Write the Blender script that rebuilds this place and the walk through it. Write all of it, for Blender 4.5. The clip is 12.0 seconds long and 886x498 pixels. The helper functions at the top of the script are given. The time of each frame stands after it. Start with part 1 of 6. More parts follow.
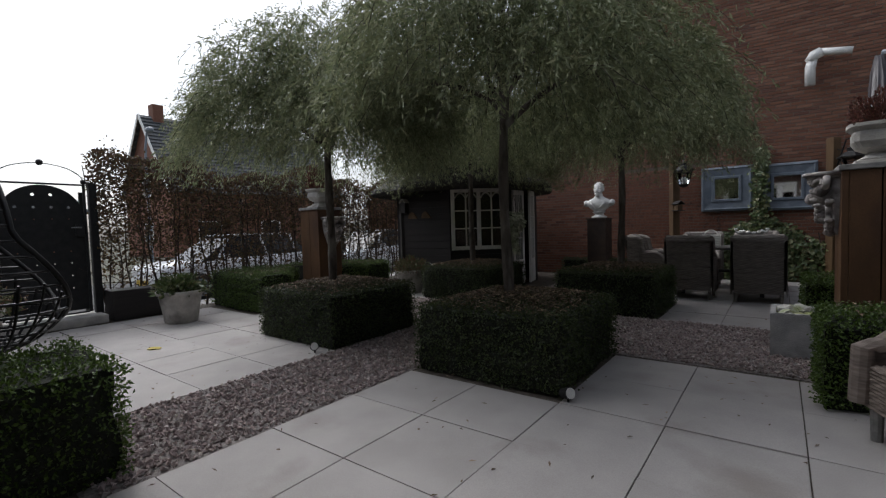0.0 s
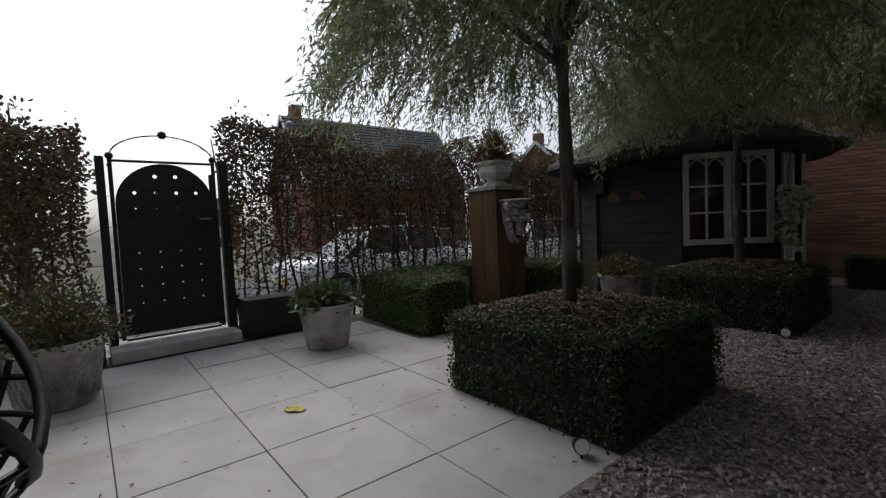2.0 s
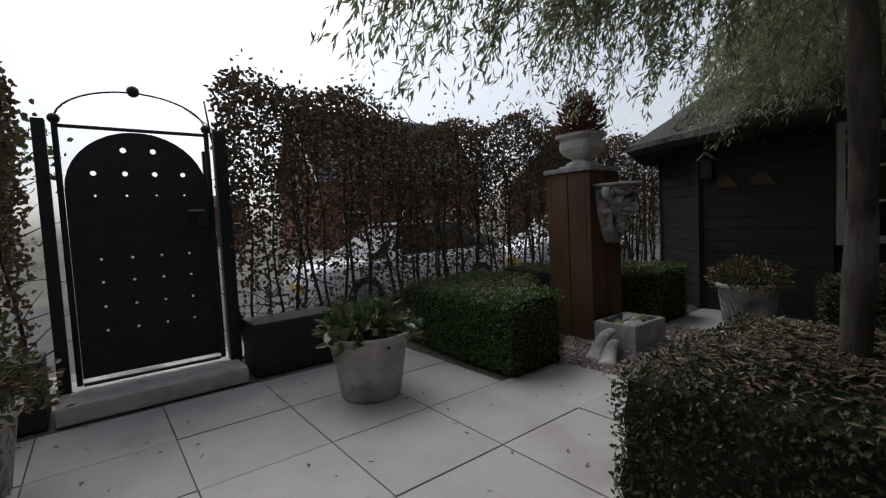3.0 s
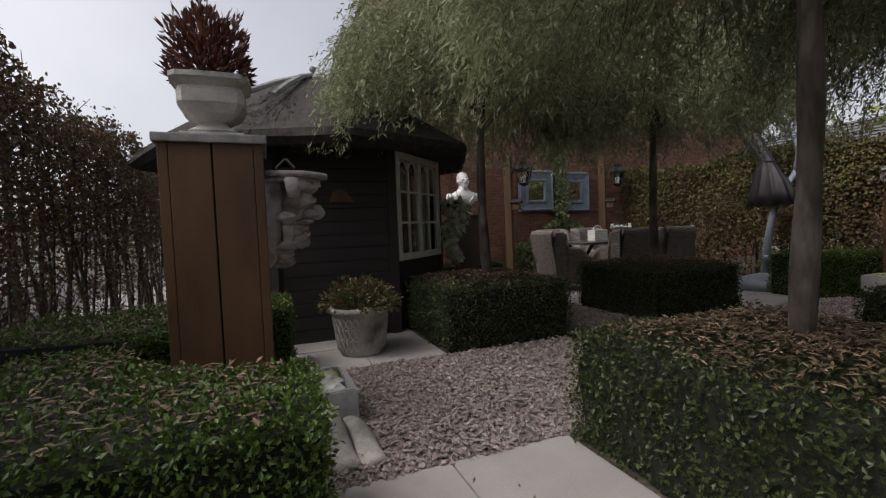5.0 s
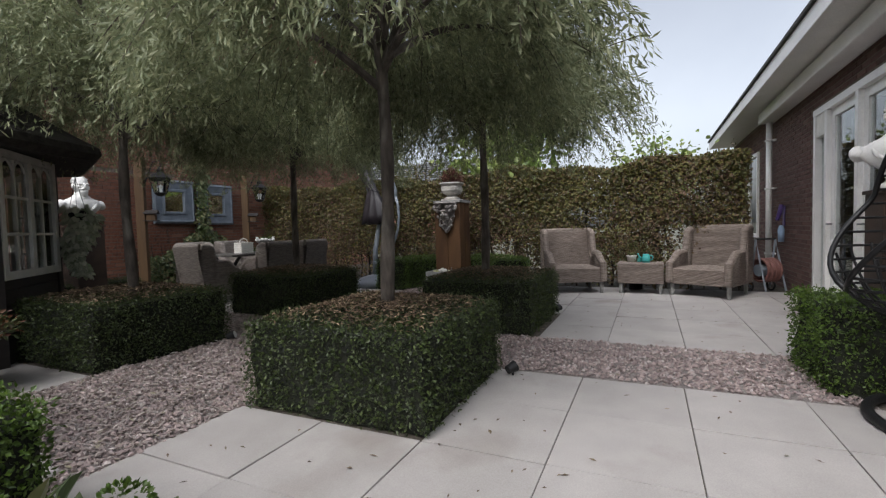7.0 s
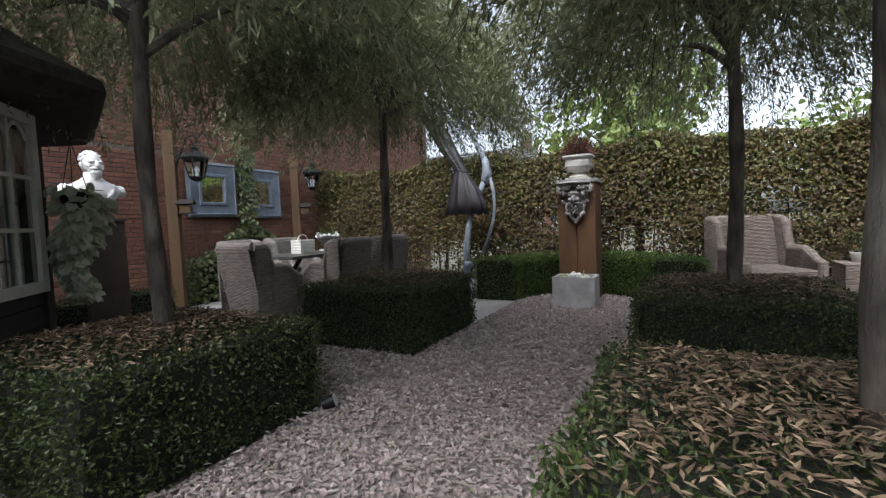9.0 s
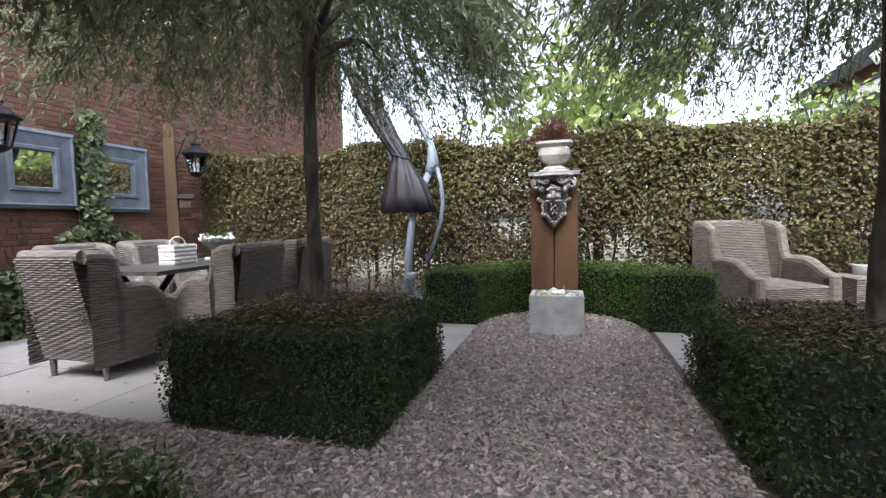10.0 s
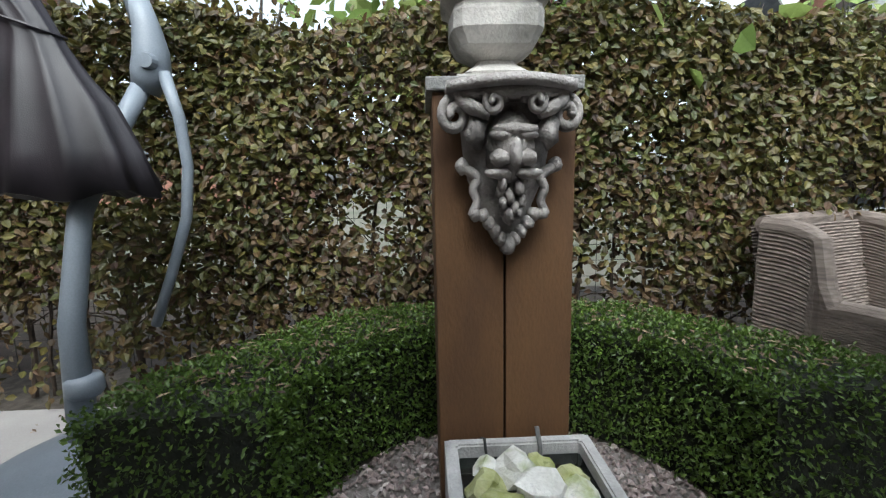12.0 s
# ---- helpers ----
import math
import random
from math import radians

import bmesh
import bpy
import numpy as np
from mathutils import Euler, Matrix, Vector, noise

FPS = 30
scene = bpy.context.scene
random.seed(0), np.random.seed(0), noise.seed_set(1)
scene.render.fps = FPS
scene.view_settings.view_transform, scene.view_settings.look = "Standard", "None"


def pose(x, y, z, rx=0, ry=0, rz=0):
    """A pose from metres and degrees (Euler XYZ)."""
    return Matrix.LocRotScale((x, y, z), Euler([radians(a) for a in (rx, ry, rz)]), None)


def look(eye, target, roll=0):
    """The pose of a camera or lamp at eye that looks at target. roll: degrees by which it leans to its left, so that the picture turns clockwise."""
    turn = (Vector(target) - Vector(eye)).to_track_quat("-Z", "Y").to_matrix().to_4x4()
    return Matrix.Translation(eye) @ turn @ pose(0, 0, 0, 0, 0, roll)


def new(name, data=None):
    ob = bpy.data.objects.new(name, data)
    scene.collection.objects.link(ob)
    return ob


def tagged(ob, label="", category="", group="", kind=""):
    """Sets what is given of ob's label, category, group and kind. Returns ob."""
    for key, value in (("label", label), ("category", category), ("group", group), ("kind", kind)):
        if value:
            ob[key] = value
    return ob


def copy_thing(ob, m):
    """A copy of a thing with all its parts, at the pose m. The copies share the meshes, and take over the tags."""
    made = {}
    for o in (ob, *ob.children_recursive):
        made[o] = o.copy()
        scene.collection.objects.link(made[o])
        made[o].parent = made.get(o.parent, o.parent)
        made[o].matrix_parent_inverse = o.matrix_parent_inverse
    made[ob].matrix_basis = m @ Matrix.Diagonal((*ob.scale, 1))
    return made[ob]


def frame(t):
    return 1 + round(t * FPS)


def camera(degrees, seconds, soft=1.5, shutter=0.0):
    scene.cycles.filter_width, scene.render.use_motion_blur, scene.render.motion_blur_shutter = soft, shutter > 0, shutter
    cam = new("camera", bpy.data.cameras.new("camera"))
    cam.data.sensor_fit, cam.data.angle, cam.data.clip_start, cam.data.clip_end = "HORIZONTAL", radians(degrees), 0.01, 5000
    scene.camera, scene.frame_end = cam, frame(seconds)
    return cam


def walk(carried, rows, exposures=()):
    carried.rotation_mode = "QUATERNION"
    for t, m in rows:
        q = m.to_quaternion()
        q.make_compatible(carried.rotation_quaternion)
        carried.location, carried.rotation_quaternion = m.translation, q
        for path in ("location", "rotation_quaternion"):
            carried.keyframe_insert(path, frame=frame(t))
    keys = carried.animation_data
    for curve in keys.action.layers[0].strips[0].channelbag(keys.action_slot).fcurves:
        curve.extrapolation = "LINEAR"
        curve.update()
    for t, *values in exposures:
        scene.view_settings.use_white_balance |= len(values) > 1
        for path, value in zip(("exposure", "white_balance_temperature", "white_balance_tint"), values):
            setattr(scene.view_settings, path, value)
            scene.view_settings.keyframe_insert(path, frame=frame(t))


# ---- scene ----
# ---------- camera ----------
cam = camera(89.2, 12.0, 1.25)
PATH = [
    (0, (2.891, -4.929, 1.178), (1.692, -3.331, 1.081), -1.7),
    (0.5, (2.513, -4.83, 1.166), (1.235, -3.296, 1.067), -1.7),
    (1, (1.937, -4.588, 1.145), (0.538, -3.163, 1.039), -2.1),
    (1.5, (1.269, -4.319, 1.145), (-0.246, -3.019, 1.033), -2.5),
    (2, (0.535, -4.038, 1.155), (-1.026, -2.792, 1.042), -2.6),
    (2.5, (-0.159, -3.814, 1.137), (-1.749, -2.606, 1.017), -2.8),
    (2.7, (-0.455, -3.75, 1.153), (-2.043, -2.539, 1.033), -2.8),
    (4.3, (-2.71, -2.964, 1.063), (-3.522, -1.14, 0.952), -2.5),
    (4.5, (-2.882, -2.843, 1.055), (-3.295, -0.888, 0.954), -2.5),
    (5, (-3.246, -2.67, 1.075), (-2.522, -0.808, 0.978), -2.2),
    (5.5, (-3.689, -2.861, 1.104), (-2.134, -1.606, 1.025), -0.6),
    (6, (-3.903, -3.112, 1.106), (-2.175, -2.108, 1.021), -1.1),
    (6.5, (-4.024, -3.212, 1.09), (-2.215, -2.363, 1.0), -1.4),
    (6.7, (-4.038, -3.212, 1.088), (-2.221, -2.381, 0.999), -1.5),
    (7.5, (-3.42, -2.87, 1.1), (-1.6, -2.02, 0.998), -1.6),
    (8.3, (-3.141, -2.074, 1.115), (-1.349, -1.195, 0.997), -1.8),
    (8.5, (-2.962, -1.807, 1.112), (-1.186, -0.893, 0.997), -2.3),
    (9, (-2.645, -1.104, 1.081), (-0.876, -0.18, 0.967), -2.3),
    (9.5, (-2.16, -0.458, 1.068), (-0.345, 0.375, 0.942), -1.8),
    (10, (-1.471, -0.098, 1.095), (0.451, 0.439, 0.971), -1.3),
    (10.5, (-0.668, 0.097, 1.067), (1.319, 0.29, 0.958), -1.0),
    (11, (0.169, 0.196, 1.08), (2.166, 0.236, 0.968), -1.2),
    (11.5, (0.982, 0.304, 1.134), (2.977, 0.28, 0.992), -1.0),
    (12, (1.783, 0.309, 1.25), (3.759, 0.231, 0.947), -1.2),
]
EXPOSURES = [(0, 0.31, 6300, 10), (1.5, 0.16, 6300, 10), (2.5, 0.01, 6300, 10), (4.5, 0.02, 6600, 12), (5.0, 0.38, 6800, 14), (5.5, 0.61, 6600, 12), (6.5, 0.71, 6500, 10), (8.5, 1.16, 6250, 10), (9.5, 1.57, 6150, 9), (10, 2.06, 6100, 11), (11, 2.3, 6050, 10), (11.5, 2.0, 5850, 6), (12, 1.6, 6100, 3)]
walk(cam, [(t, look(eye, target, roll)) for t, eye, target, roll in PATH], EXPOSURES)

# ---------- world, sun, exposure ----------
world = bpy.data.worlds.new("overcast_sky")
scene.world = world
world.use_nodes = True
wn, wl = world.node_tree.nodes, world.node_tree.links
sky = wn.new("ShaderNodeTexSky")
sky.sky_type, sky.sun_disc = "NISHITA", False
sky.sun_elevation, sky.sun_rotation = radians(54), radians(283)
sky.air_density, sky.dust_density, sky.ozone_density = 1.0, 4.0, 1.0
grey = wn.new("ShaderNodeHueSaturation")
grey.inputs["Saturation"].default_value = 0.36
wl.new(sky.outputs[0], grey.inputs["Color"])
cloud = wn.new("ShaderNodeTexNoise")
cloud.inputs["Scale"].default_value, cloud.inputs["Detail"].default_value = 2.2, 5.0
wl.new(wn.new("ShaderNodeTexCoord").outputs["Generated"], cloud.inputs["Vector"])
ramp = wn.new("ShaderNodeValToRGB")
ramp.color_ramp.elements[0].position, ramp.color_ramp.elements[0].color = 0.3, (0.62, 0.65, 0.72, 1)
ramp.color_ramp.elements[1].position, ramp.color_ramp.elements[1].color = 0.7, (1, 1, 1, 1)
wl.new(cloud.outputs["Fac"], ramp.inputs["Fac"])
mul = wn.new("ShaderNodeMix")
mul.data_type, mul.blend_type = "RGBA", "MULTIPLY"
mul.inputs[0].default_value = 0.55
wl.new(grey.outputs[0], mul.inputs[6])
wl.new(ramp.outputs[0], mul.inputs[7])
wl.new(mul.outputs[2], wn["Background"].inputs["Color"])
wn["Background"].inputs["Strength"].default_value = 0.15

sun = new("sun", bpy.data.lights.new("sun", "SUN"))
sun.data.energy, sun.data.angle, sun.data.color = 1.05, radians(45), (0.97, 0.985, 1.0)
sun.matrix_world = look((-6.5, -1.5, 9), (0, 0, 0))

# ---------- materials ----------


def socket(b, name, value):
    b.inputs[name].default_value = value


def surf(name, c1, c2, scale=6.0, rough=0.8, bump=0.25, fine=70.0, metal=0.0, stain=None, stain_at=0.58, tone=0.0, island=None, through_light=0.0, stretch=None):
    """A surface with two scales of variation: patches of c1 and c2, a fine grain in colour and relief, and optional stains."""
    m = bpy.data.materials.new(name)
    m.use_nodes = True
    n, k = m.node_tree.nodes, m.node_tree.links
    b = n["Principled BSDF"]
    socket(b, "Roughness", rough)
    socket(b, "Metallic", metal)
    geo = n.new("ShaderNodeNewGeometry")
    place = geo.outputs["Position"]
    if stretch:
        mp = n.new("ShaderNodeMapping")
        mp.inputs["Scale"].default_value = stretch
        k.new(place, mp.inputs["Vector"])
        place = mp.outputs[0]
    big, small = n.new("ShaderNodeTexNoise"), n.new("ShaderNodeTexNoise")
    for t, s in ((big, scale), (small, fine)):
        t.inputs["Scale"].default_value, t.inputs["Detail"].default_value = s, 4.0
        k.new(place, t.inputs["Vector"])
    if island:
        r = n.new("ShaderNodeValToRGB")
        while len(r.color_ramp.elements) < len(island):
            r.color_ramp.elements.new(0.5)
        for i, (e, c) in enumerate(zip(r.color_ramp.elements, island)):
            e.position, e.color = i / (len(island) - 1), (*c, 1)
        k.new(geo.outputs["Random Per Island"], r.inputs["Fac"])
        colour = r.outputs[0]
    else:
        mix = n.new("ShaderNodeMix")
        mix.data_type = "RGBA"
        mix.inputs[6].default_value, mix.inputs[7].default_value = (*c1, 1), (*c2, 1)
        st = n.new("ShaderNodeMapRange")
        st.inputs[1].default_value, st.inputs[2].default_value = 0.35, 0.65
        k.new(big.outputs["Fac"], st.inputs[0])
        k.new(st.outputs[0], mix.inputs[0])
        colour = mix.outputs[2]
    if stain:
        sm, sn = n.new("ShaderNodeMix"), n.new("ShaderNodeTexNoise")
        sm.data_type = "RGBA"
        sn.inputs["Scale"].default_value, sn.inputs["Detail"].default_value = scale * 0.45, 6.0
        k.new(place, sn.inputs["Vector"])
        sr = n.new("ShaderNodeMapRange")
        sr.inputs[1].default_value, sr.inputs[2].default_value = stain_at, stain_at + 0.14
        k.new(sn.outputs["Fac"], sr.inputs[0])
        k.new(sr.outputs[0], sm.inputs[0])
        k.new(colour, sm.inputs[6])
        sm.inputs[7].default_value = (*stain, 1)
        colour = sm.outputs[2]
    hsv = n.new("ShaderNodeHueSaturation")
    k.new(colour, hsv.inputs["Color"])
    val = n.new("ShaderNodeMapRange")
    val.inputs[3].default_value, val.inputs[4].default_value = 0.8, 1.2
    k.new(small.outputs["Fac"], val.inputs[0])
    v = val.outputs[0]
    if tone:
        info = n.new("ShaderNodeObjectInfo")
        tr = n.new("ShaderNodeMapRange")
        tr.inputs[3].default_value, tr.inputs[4].default_value = 1 - tone, 1 + tone
        k.new(info.outputs["Random"], tr.inputs[0])
        mm = n.new("ShaderNodeMath")
        mm.operation = "MULTIPLY"
        k.new(v, mm.inputs[0])
        k.new(tr.outputs[0], mm.inputs[1])
        v = mm.outputs[0]
    k.new(v, hsv.inputs["Value"])
    k.new(hsv.outputs[0], b.inputs["Base Color"])
    if bump:
        bp = n.new("ShaderNodeBump")
        bp.inputs["Strength"].default_value, bp.inputs["Distance"].default_value = bump, 0.01
        k.new(small.outputs["Fac"], bp.inputs["Height"])
        k.new(bp.outputs[0], b.inputs["Normal"])
    if through_light:
        tl, ms = n.new("ShaderNodeBsdfTranslucent"), n.new("ShaderNodeMixShader")
        k.new(hsv.outputs[0], tl.inputs["Color"])
        ms.inputs[0].default_value = through_light
        k.new(b.outputs[0], ms.inputs[1])
        k.new(tl.outputs[0], ms.inputs[2])
        k.new(ms.outputs[0], n["Material Output"].inputs["Surface"])
    return m


def glass(name, colour=(0.9, 0.95, 0.95), rough=0.02):
    m = surf(name, colour, colour, rough=rough, bump=0)
    b = m.node_tree.nodes["Principled BSDF"]
    socket(b, "Transmission Weight", 1.0)
    socket(b, "IOR", 1.45)
    return m


TILE = surf("cream_concrete_tile", (0.337, 0.317, 0.303), (0.385, 0.363, 0.348), 3.0, 0.75, 0.08, 160, stain=(0.275, 0.247, 0.23), stain_at=0.57, tone=0.05)
JOINT = surf("sand_joint", (0.06, 0.05, 0.04), (0.12, 0.1, 0.08), 20, 0.95, 0.5, 200)
SOIL = surf("dark_soil", (0.03, 0.024, 0.018), (0.06, 0.045, 0.035), 8, 0.95, 0.6, 90)
GRAVEL = surf("gravel_chips", (0, 0, 0), (0, 0, 0), rough=0.85, bump=0.3, fine=300, island=[(0.147, 0.112, 0.107), (0.356, 0.282, 0.271), (0.257, 0.202, 0.194), (0.445, 0.359, 0.343), (0.207, 0.167, 0.164), (0.509, 0.453, 0.438)])
GRAVEL_BED = surf("gravel_bed", (0.152, 0.131, 0.123), (0.268, 0.24, 0.228), 60, 0.9, 0.8, 220)
BOXLEAF = surf("box_leaf", (0, 0, 0), (0, 0, 0), rough=0.45, bump=0, island=[(0.0187, 0.0299, 0.009), (0.0469, 0.069, 0.0158), (0.0312, 0.0483, 0.0135), (0.0703, 0.0978, 0.0225), (0.025, 0.0345, 0.0112)], through_light=0.15)
LIMELEAF = surf("fresh_box_leaf", (0, 0, 0), (0, 0, 0), rough=0.4, bump=0, island=[(0.0371, 0.0656, 0.0113), (0.0814, 0.142, 0.0193), (0.0592, 0.104, 0.016), (0.118, 0.186, 0.0281), (0.0444, 0.0821, 0.0128)], through_light=0.2)
# Near-black hedge inside: the shade between the leaves is put into this colour.
HEDGESHADE = surf("hedge_core", (0.008, 0.010, 0.006), (0.016, 0.018, 0.009), 14, 0.95, 0.8, 60)
MULCH = surf("fallen_leaf_on_hedge", (0, 0, 0), (0, 0, 0), rough=0.75, bump=0.1, fine=150, island=[(0.059, 0.0359, 0.022), (0.131, 0.0823, 0.0504), (0.0787, 0.0486, 0.0293), (0.196, 0.132, 0.082), (0.046, 0.0284, 0.0174), (0.0984, 0.0738, 0.0366), (0.354, 0.253, 0.169), (0.0658, 0.0581, 0.0228)])
PATHLEAF = surf("fallen_willow_leaf", (0, 0, 0), (0, 0, 0), rough=0.75, bump=0.1, fine=150, island=[(0.181, 0.145, 0.128), (0.329, 0.282, 0.26), (0.247, 0.201, 0.181), (0.411, 0.362, 0.337), (0.132, 0.101, 0.0826), (0.28, 0.233, 0.214), (0.222, 0.201, 0.139)])
WILLOW = surf("grey_green_leaf", (0, 0, 0), (0, 0, 0), rough=0.55, bump=0, island=[(0.121, 0.148, 0.0721), (0.24, 0.265, 0.144), (0.163, 0.193, 0.0979), (0.354, 0.361, 0.206), (0.141, 0.168, 0.0876)], through_light=0.38)
BEECH = surf("hornbeam_leaf", (0, 0, 0), (0, 0, 0), rough=0.5, bump=0, island=[(0.0532, 0.068, 0.016), (0.136, 0.117, 0.0291), (0.087, 0.0905, 0.0218), (0.145, 0.0905, 0.0327), (0.0823, 0.0499, 0.0218), (0.106, 0.117, 0.0255), (0.184, 0.145, 0.04), (0.0678, 0.0769, 0.0175), (0.058, 0.0381, 0.0218)], through_light=0.3)
BROWNLEAF = surf("withered_hornbeam_leaf", (0, 0, 0), (0, 0, 0), rough=0.6, bump=0, island=[(0.057, 0.0304, 0.019), (0.114, 0.0617, 0.0333), (0.076, 0.057, 0.0238), (0.152, 0.095, 0.038), (0.0475, 0.0266, 0.0171), (0.0855, 0.0808, 0.0285)], through_light=0.25)
FIGLEAF = surf("large_green_leaf", (0, 0, 0), (0, 0, 0), rough=0.45, bump=0, island=[(0.16, 0.25, 0.07), (0.28, 0.36, 0.10), (0.20, 0.30, 0.08), (0.36, 0.40, 0.14), (0.14, 0.21, 0.06)], through_light=0.4)
REDLEAF = surf("dark_red_leaf", (0, 0, 0), (0, 0, 0), rough=0.5, bump=0, island=[(0.05, 0.014, 0.014), (0.12, 0.035, 0.028), (0.07, 0.03, 0.02), (0.16, 0.06, 0.04), (0.04, 0.03, 0.015)], through_light=0.2)
SHRUBLEAF = surf("mixed_shrub_leaf", (0, 0, 0), (0, 0, 0), rough=0.45, bump=0, island=[(0.039, 0.055, 0.018), (0.091, 0.11, 0.03), (0.065, 0.077, 0.03), (0.156, 0.055, 0.03), (0.117, 0.132, 0.05)], through_light=0.2)
PALELEAF = surf("variegated_ivy_leaf", (0, 0, 0), (0, 0, 0), rough=0.5, bump=0, island=[(0.5, 0.517, 0.416), (0.8, 0.8, 0.667), (0.333, 0.4, 0.25), (0.7, 0.7, 0.567)], through_light=0.2)
IVY = surf("ivy_leaf", (0, 0, 0), (0, 0, 0), rough=0.4, bump=0, island=[(0.03, 0.05, 0.016), (0.09, 0.13, 0.04), (0.06, 0.085, 0.03), (0.15, 0.17, 0.07), (0.20, 0.19, 0.09)], through_light=0.15)
BARK = surf("grey_brown_bark", (0.045, 0.036, 0.03), (0.105, 0.088, 0.074), 16, 0.92, 1.0, 55, stain=(0.17, 0.155, 0.135), stain_at=0.52, stretch=(1, 1, 0.35))
TWIG = surf("dark_twig", (0.035, 0.024, 0.018), (0.07, 0.05, 0.038), 20, 0.9, 0.4, 90)
CORTEN = surf("rusted_corten_steel", (0.0836, 0.0391, 0.0165), (0.127, 0.0619, 0.024), 5, 0.72, 0.25, 120, stain=(0.0635, 0.0277, 0.0149), stain_at=0.56, stretch=(1, 1, 0.4))
STONE = surf("weathered_cast_stone", (0.36, 0.34, 0.315), (0.50, 0.475, 0.44), 7, 0.9, 0.45, 90, stain=(0.16, 0.155, 0.14), stain_at=0.52)
GREYSTONE = surf("grey_cast_stone", (0.20, 0.195, 0.19), (0.31, 0.30, 0.285), 9, 0.9, 0.5, 110, stain=(0.12, 0.12, 0.115), stain_at=0.55)
PLASTER = surf("white_plaster", (0.66, 0.65, 0.63), (0.76, 0.75, 0.73), 12, 0.7, 0.2, 120, stain=(0.5, 0.49, 0.46), stain_at=0.62)
WICKER = surf("weathered_wicker", (0.135, 0.106, 0.0886), (0.234, 0.19, 0.162), 34, 0.7, 0.5, 240, stain=(0.099, 0.0765, 0.064), stain_at=0.6, stretch=(0.35, 0.35, 2.2))
DARKWICKER = surf("grey_brown_wicker", (0.134, 0.114, 0.101), (0.224, 0.196, 0.174), 34, 0.7, 0.5, 240, stain=(0.084, 0.0694, 0.0616), stain_at=0.6, stretch=(0.35, 0.35, 2.2))
CORBELSTONE = surf("pinkish_cast_stone", (0.272, 0.248, 0.236), (0.416, 0.384, 0.368), 14, 0.9, 0.6, 120, stain=(0.12, 0.108, 0.104), stain_at=0.54)
TROUGHSTONE = surf("pale_grey_trough_stone", (0.33, 0.325, 0.32), (0.47, 0.46, 0.455), 8, 0.9, 0.5, 110, stain=(0.23, 0.22, 0.21), stain_at=0.6)
DARKBOARD = surf("dark_brown_boards", (0.05, 0.034, 0.028), (0.085, 0.06, 0.05), 6, 0.7, 0.3, 60, stretch=(1, 1, 0.2))
DARKWOOD = surf("black_stained_boards", (0.017, 0.014, 0.013), (0.028, 0.022, 0.020), 10, 0.75, 0.3, 90, stretch=(0.15, 0.15, 1))
OAK = surf("brown_post_wood", (0.078, 0.0415, 0.0171), (0.117, 0.0659, 0.0268), 9, 0.75, 0.4, 80, stretch=(1, 1, 0.12))
TABLEWOOD = surf("grey_table_wood", (0.05, 0.045, 0.042), (0.085, 0.08, 0.075), 8, 0.55, 0.3, 80, stretch=(0.15, 1, 1))
THATCH = surf("dark_thatch", (0.0225, 0.0195, 0.0173), (0.0488, 0.0428, 0.0375), 18, 0.95, 0.9, 120, stain=(0.0375, 0.045, 0.0225))
WHITEPAINT = surf("white_gloss_paint", (0.74, 0.73, 0.71), (0.80, 0.79, 0.77), 4, 0.35, 0.06, 80)
CREAMPAINT = surf("cream_window_paint", (0.624, 0.612, 0.564), (0.744, 0.72, 0.672), 9, 0.55, 0.2, 90)
BLUEFRAME = surf("grey_blue_zinc", (0.115, 0.14, 0.175), (0.165, 0.19, 0.225), 8, 0.6, 0.3, 90, stain=(0.21, 0.24, 0.28), stain_at=0.6)
IRON = surf("black_iron", (0.008, 0.008, 0.009), (0.016, 0.016, 0.017), 12, 0.5, 0.2, 100, metal=0.3)
GALV = surf("galvanised_wire", (0.16, 0.16, 0.16), (0.24, 0.24, 0.24), 12, 0.5, 0.1, 100, metal=0.6)
GREYSTEEL = surf("grey_powder_coat", (0.194, 0.22, 0.254), (0.23, 0.258, 0.295), 5, 0.45, 0.06, 150)
CANVAS = surf("dark_taupe_canvas", (0.0132, 0.0108, 0.0138), (0.024, 0.0192, 0.024), 6, 0.5, 0.12, 220)
DARKCORTEN = surf("dark_rusted_steel", (0.028, 0.018, 0.013), (0.05, 0.03, 0.02), 6, 0.75, 0.3, 110)
BRICK = surf("red_brown_brick", (0.131, 0.0508, 0.0312), (0.205, 0.0902, 0.0558), 26, 0.9, 0.5, 130, stain=(0.082, 0.0394, 0.0295), stain_at=0.55, tone=0.15)
BRICKS = surf("red_brown_bricks", (0, 0, 0), (0, 0, 0), rough=0.9, bump=0.5, fine=130, island=[(0.115, 0.0459, 0.0287), (0.189, 0.082, 0.0492), (0.148, 0.059, 0.0361), (0.221, 0.107, 0.0697), (0.0984, 0.041, 0.0295)])
DARKBRICKS = surf("purple_brown_bricks", (0, 0, 0), (0, 0, 0), rough=0.9, bump=0.5, fine=130, island=[(0.065, 0.032, 0.028), (0.12, 0.06, 0.05), (0.085, 0.042, 0.036), (0.15, 0.085, 0.07)])
MORTAR = surf("mortar", (0.11, 0.085, 0.07), (0.17, 0.14, 0.115), 30, 0.95, 0.5, 150)
MIRROR = surf("mirror_glass", (0.85, 0.86, 0.87), (0.88, 0.89, 0.9), 3, 0.03, 0, metal=1.0)
PANE = glass("window_glass")
# Indoor dimness is put into this dark colour, for the walls behind glass.
DARKROOM = surf("painted_dim_interior", (0.02, 0.018, 0.016), (0.04, 0.035, 0.03), 5, 0.9, 0.2)
WATER = glass("dark_water", (0.08, 0.095, 0.085))
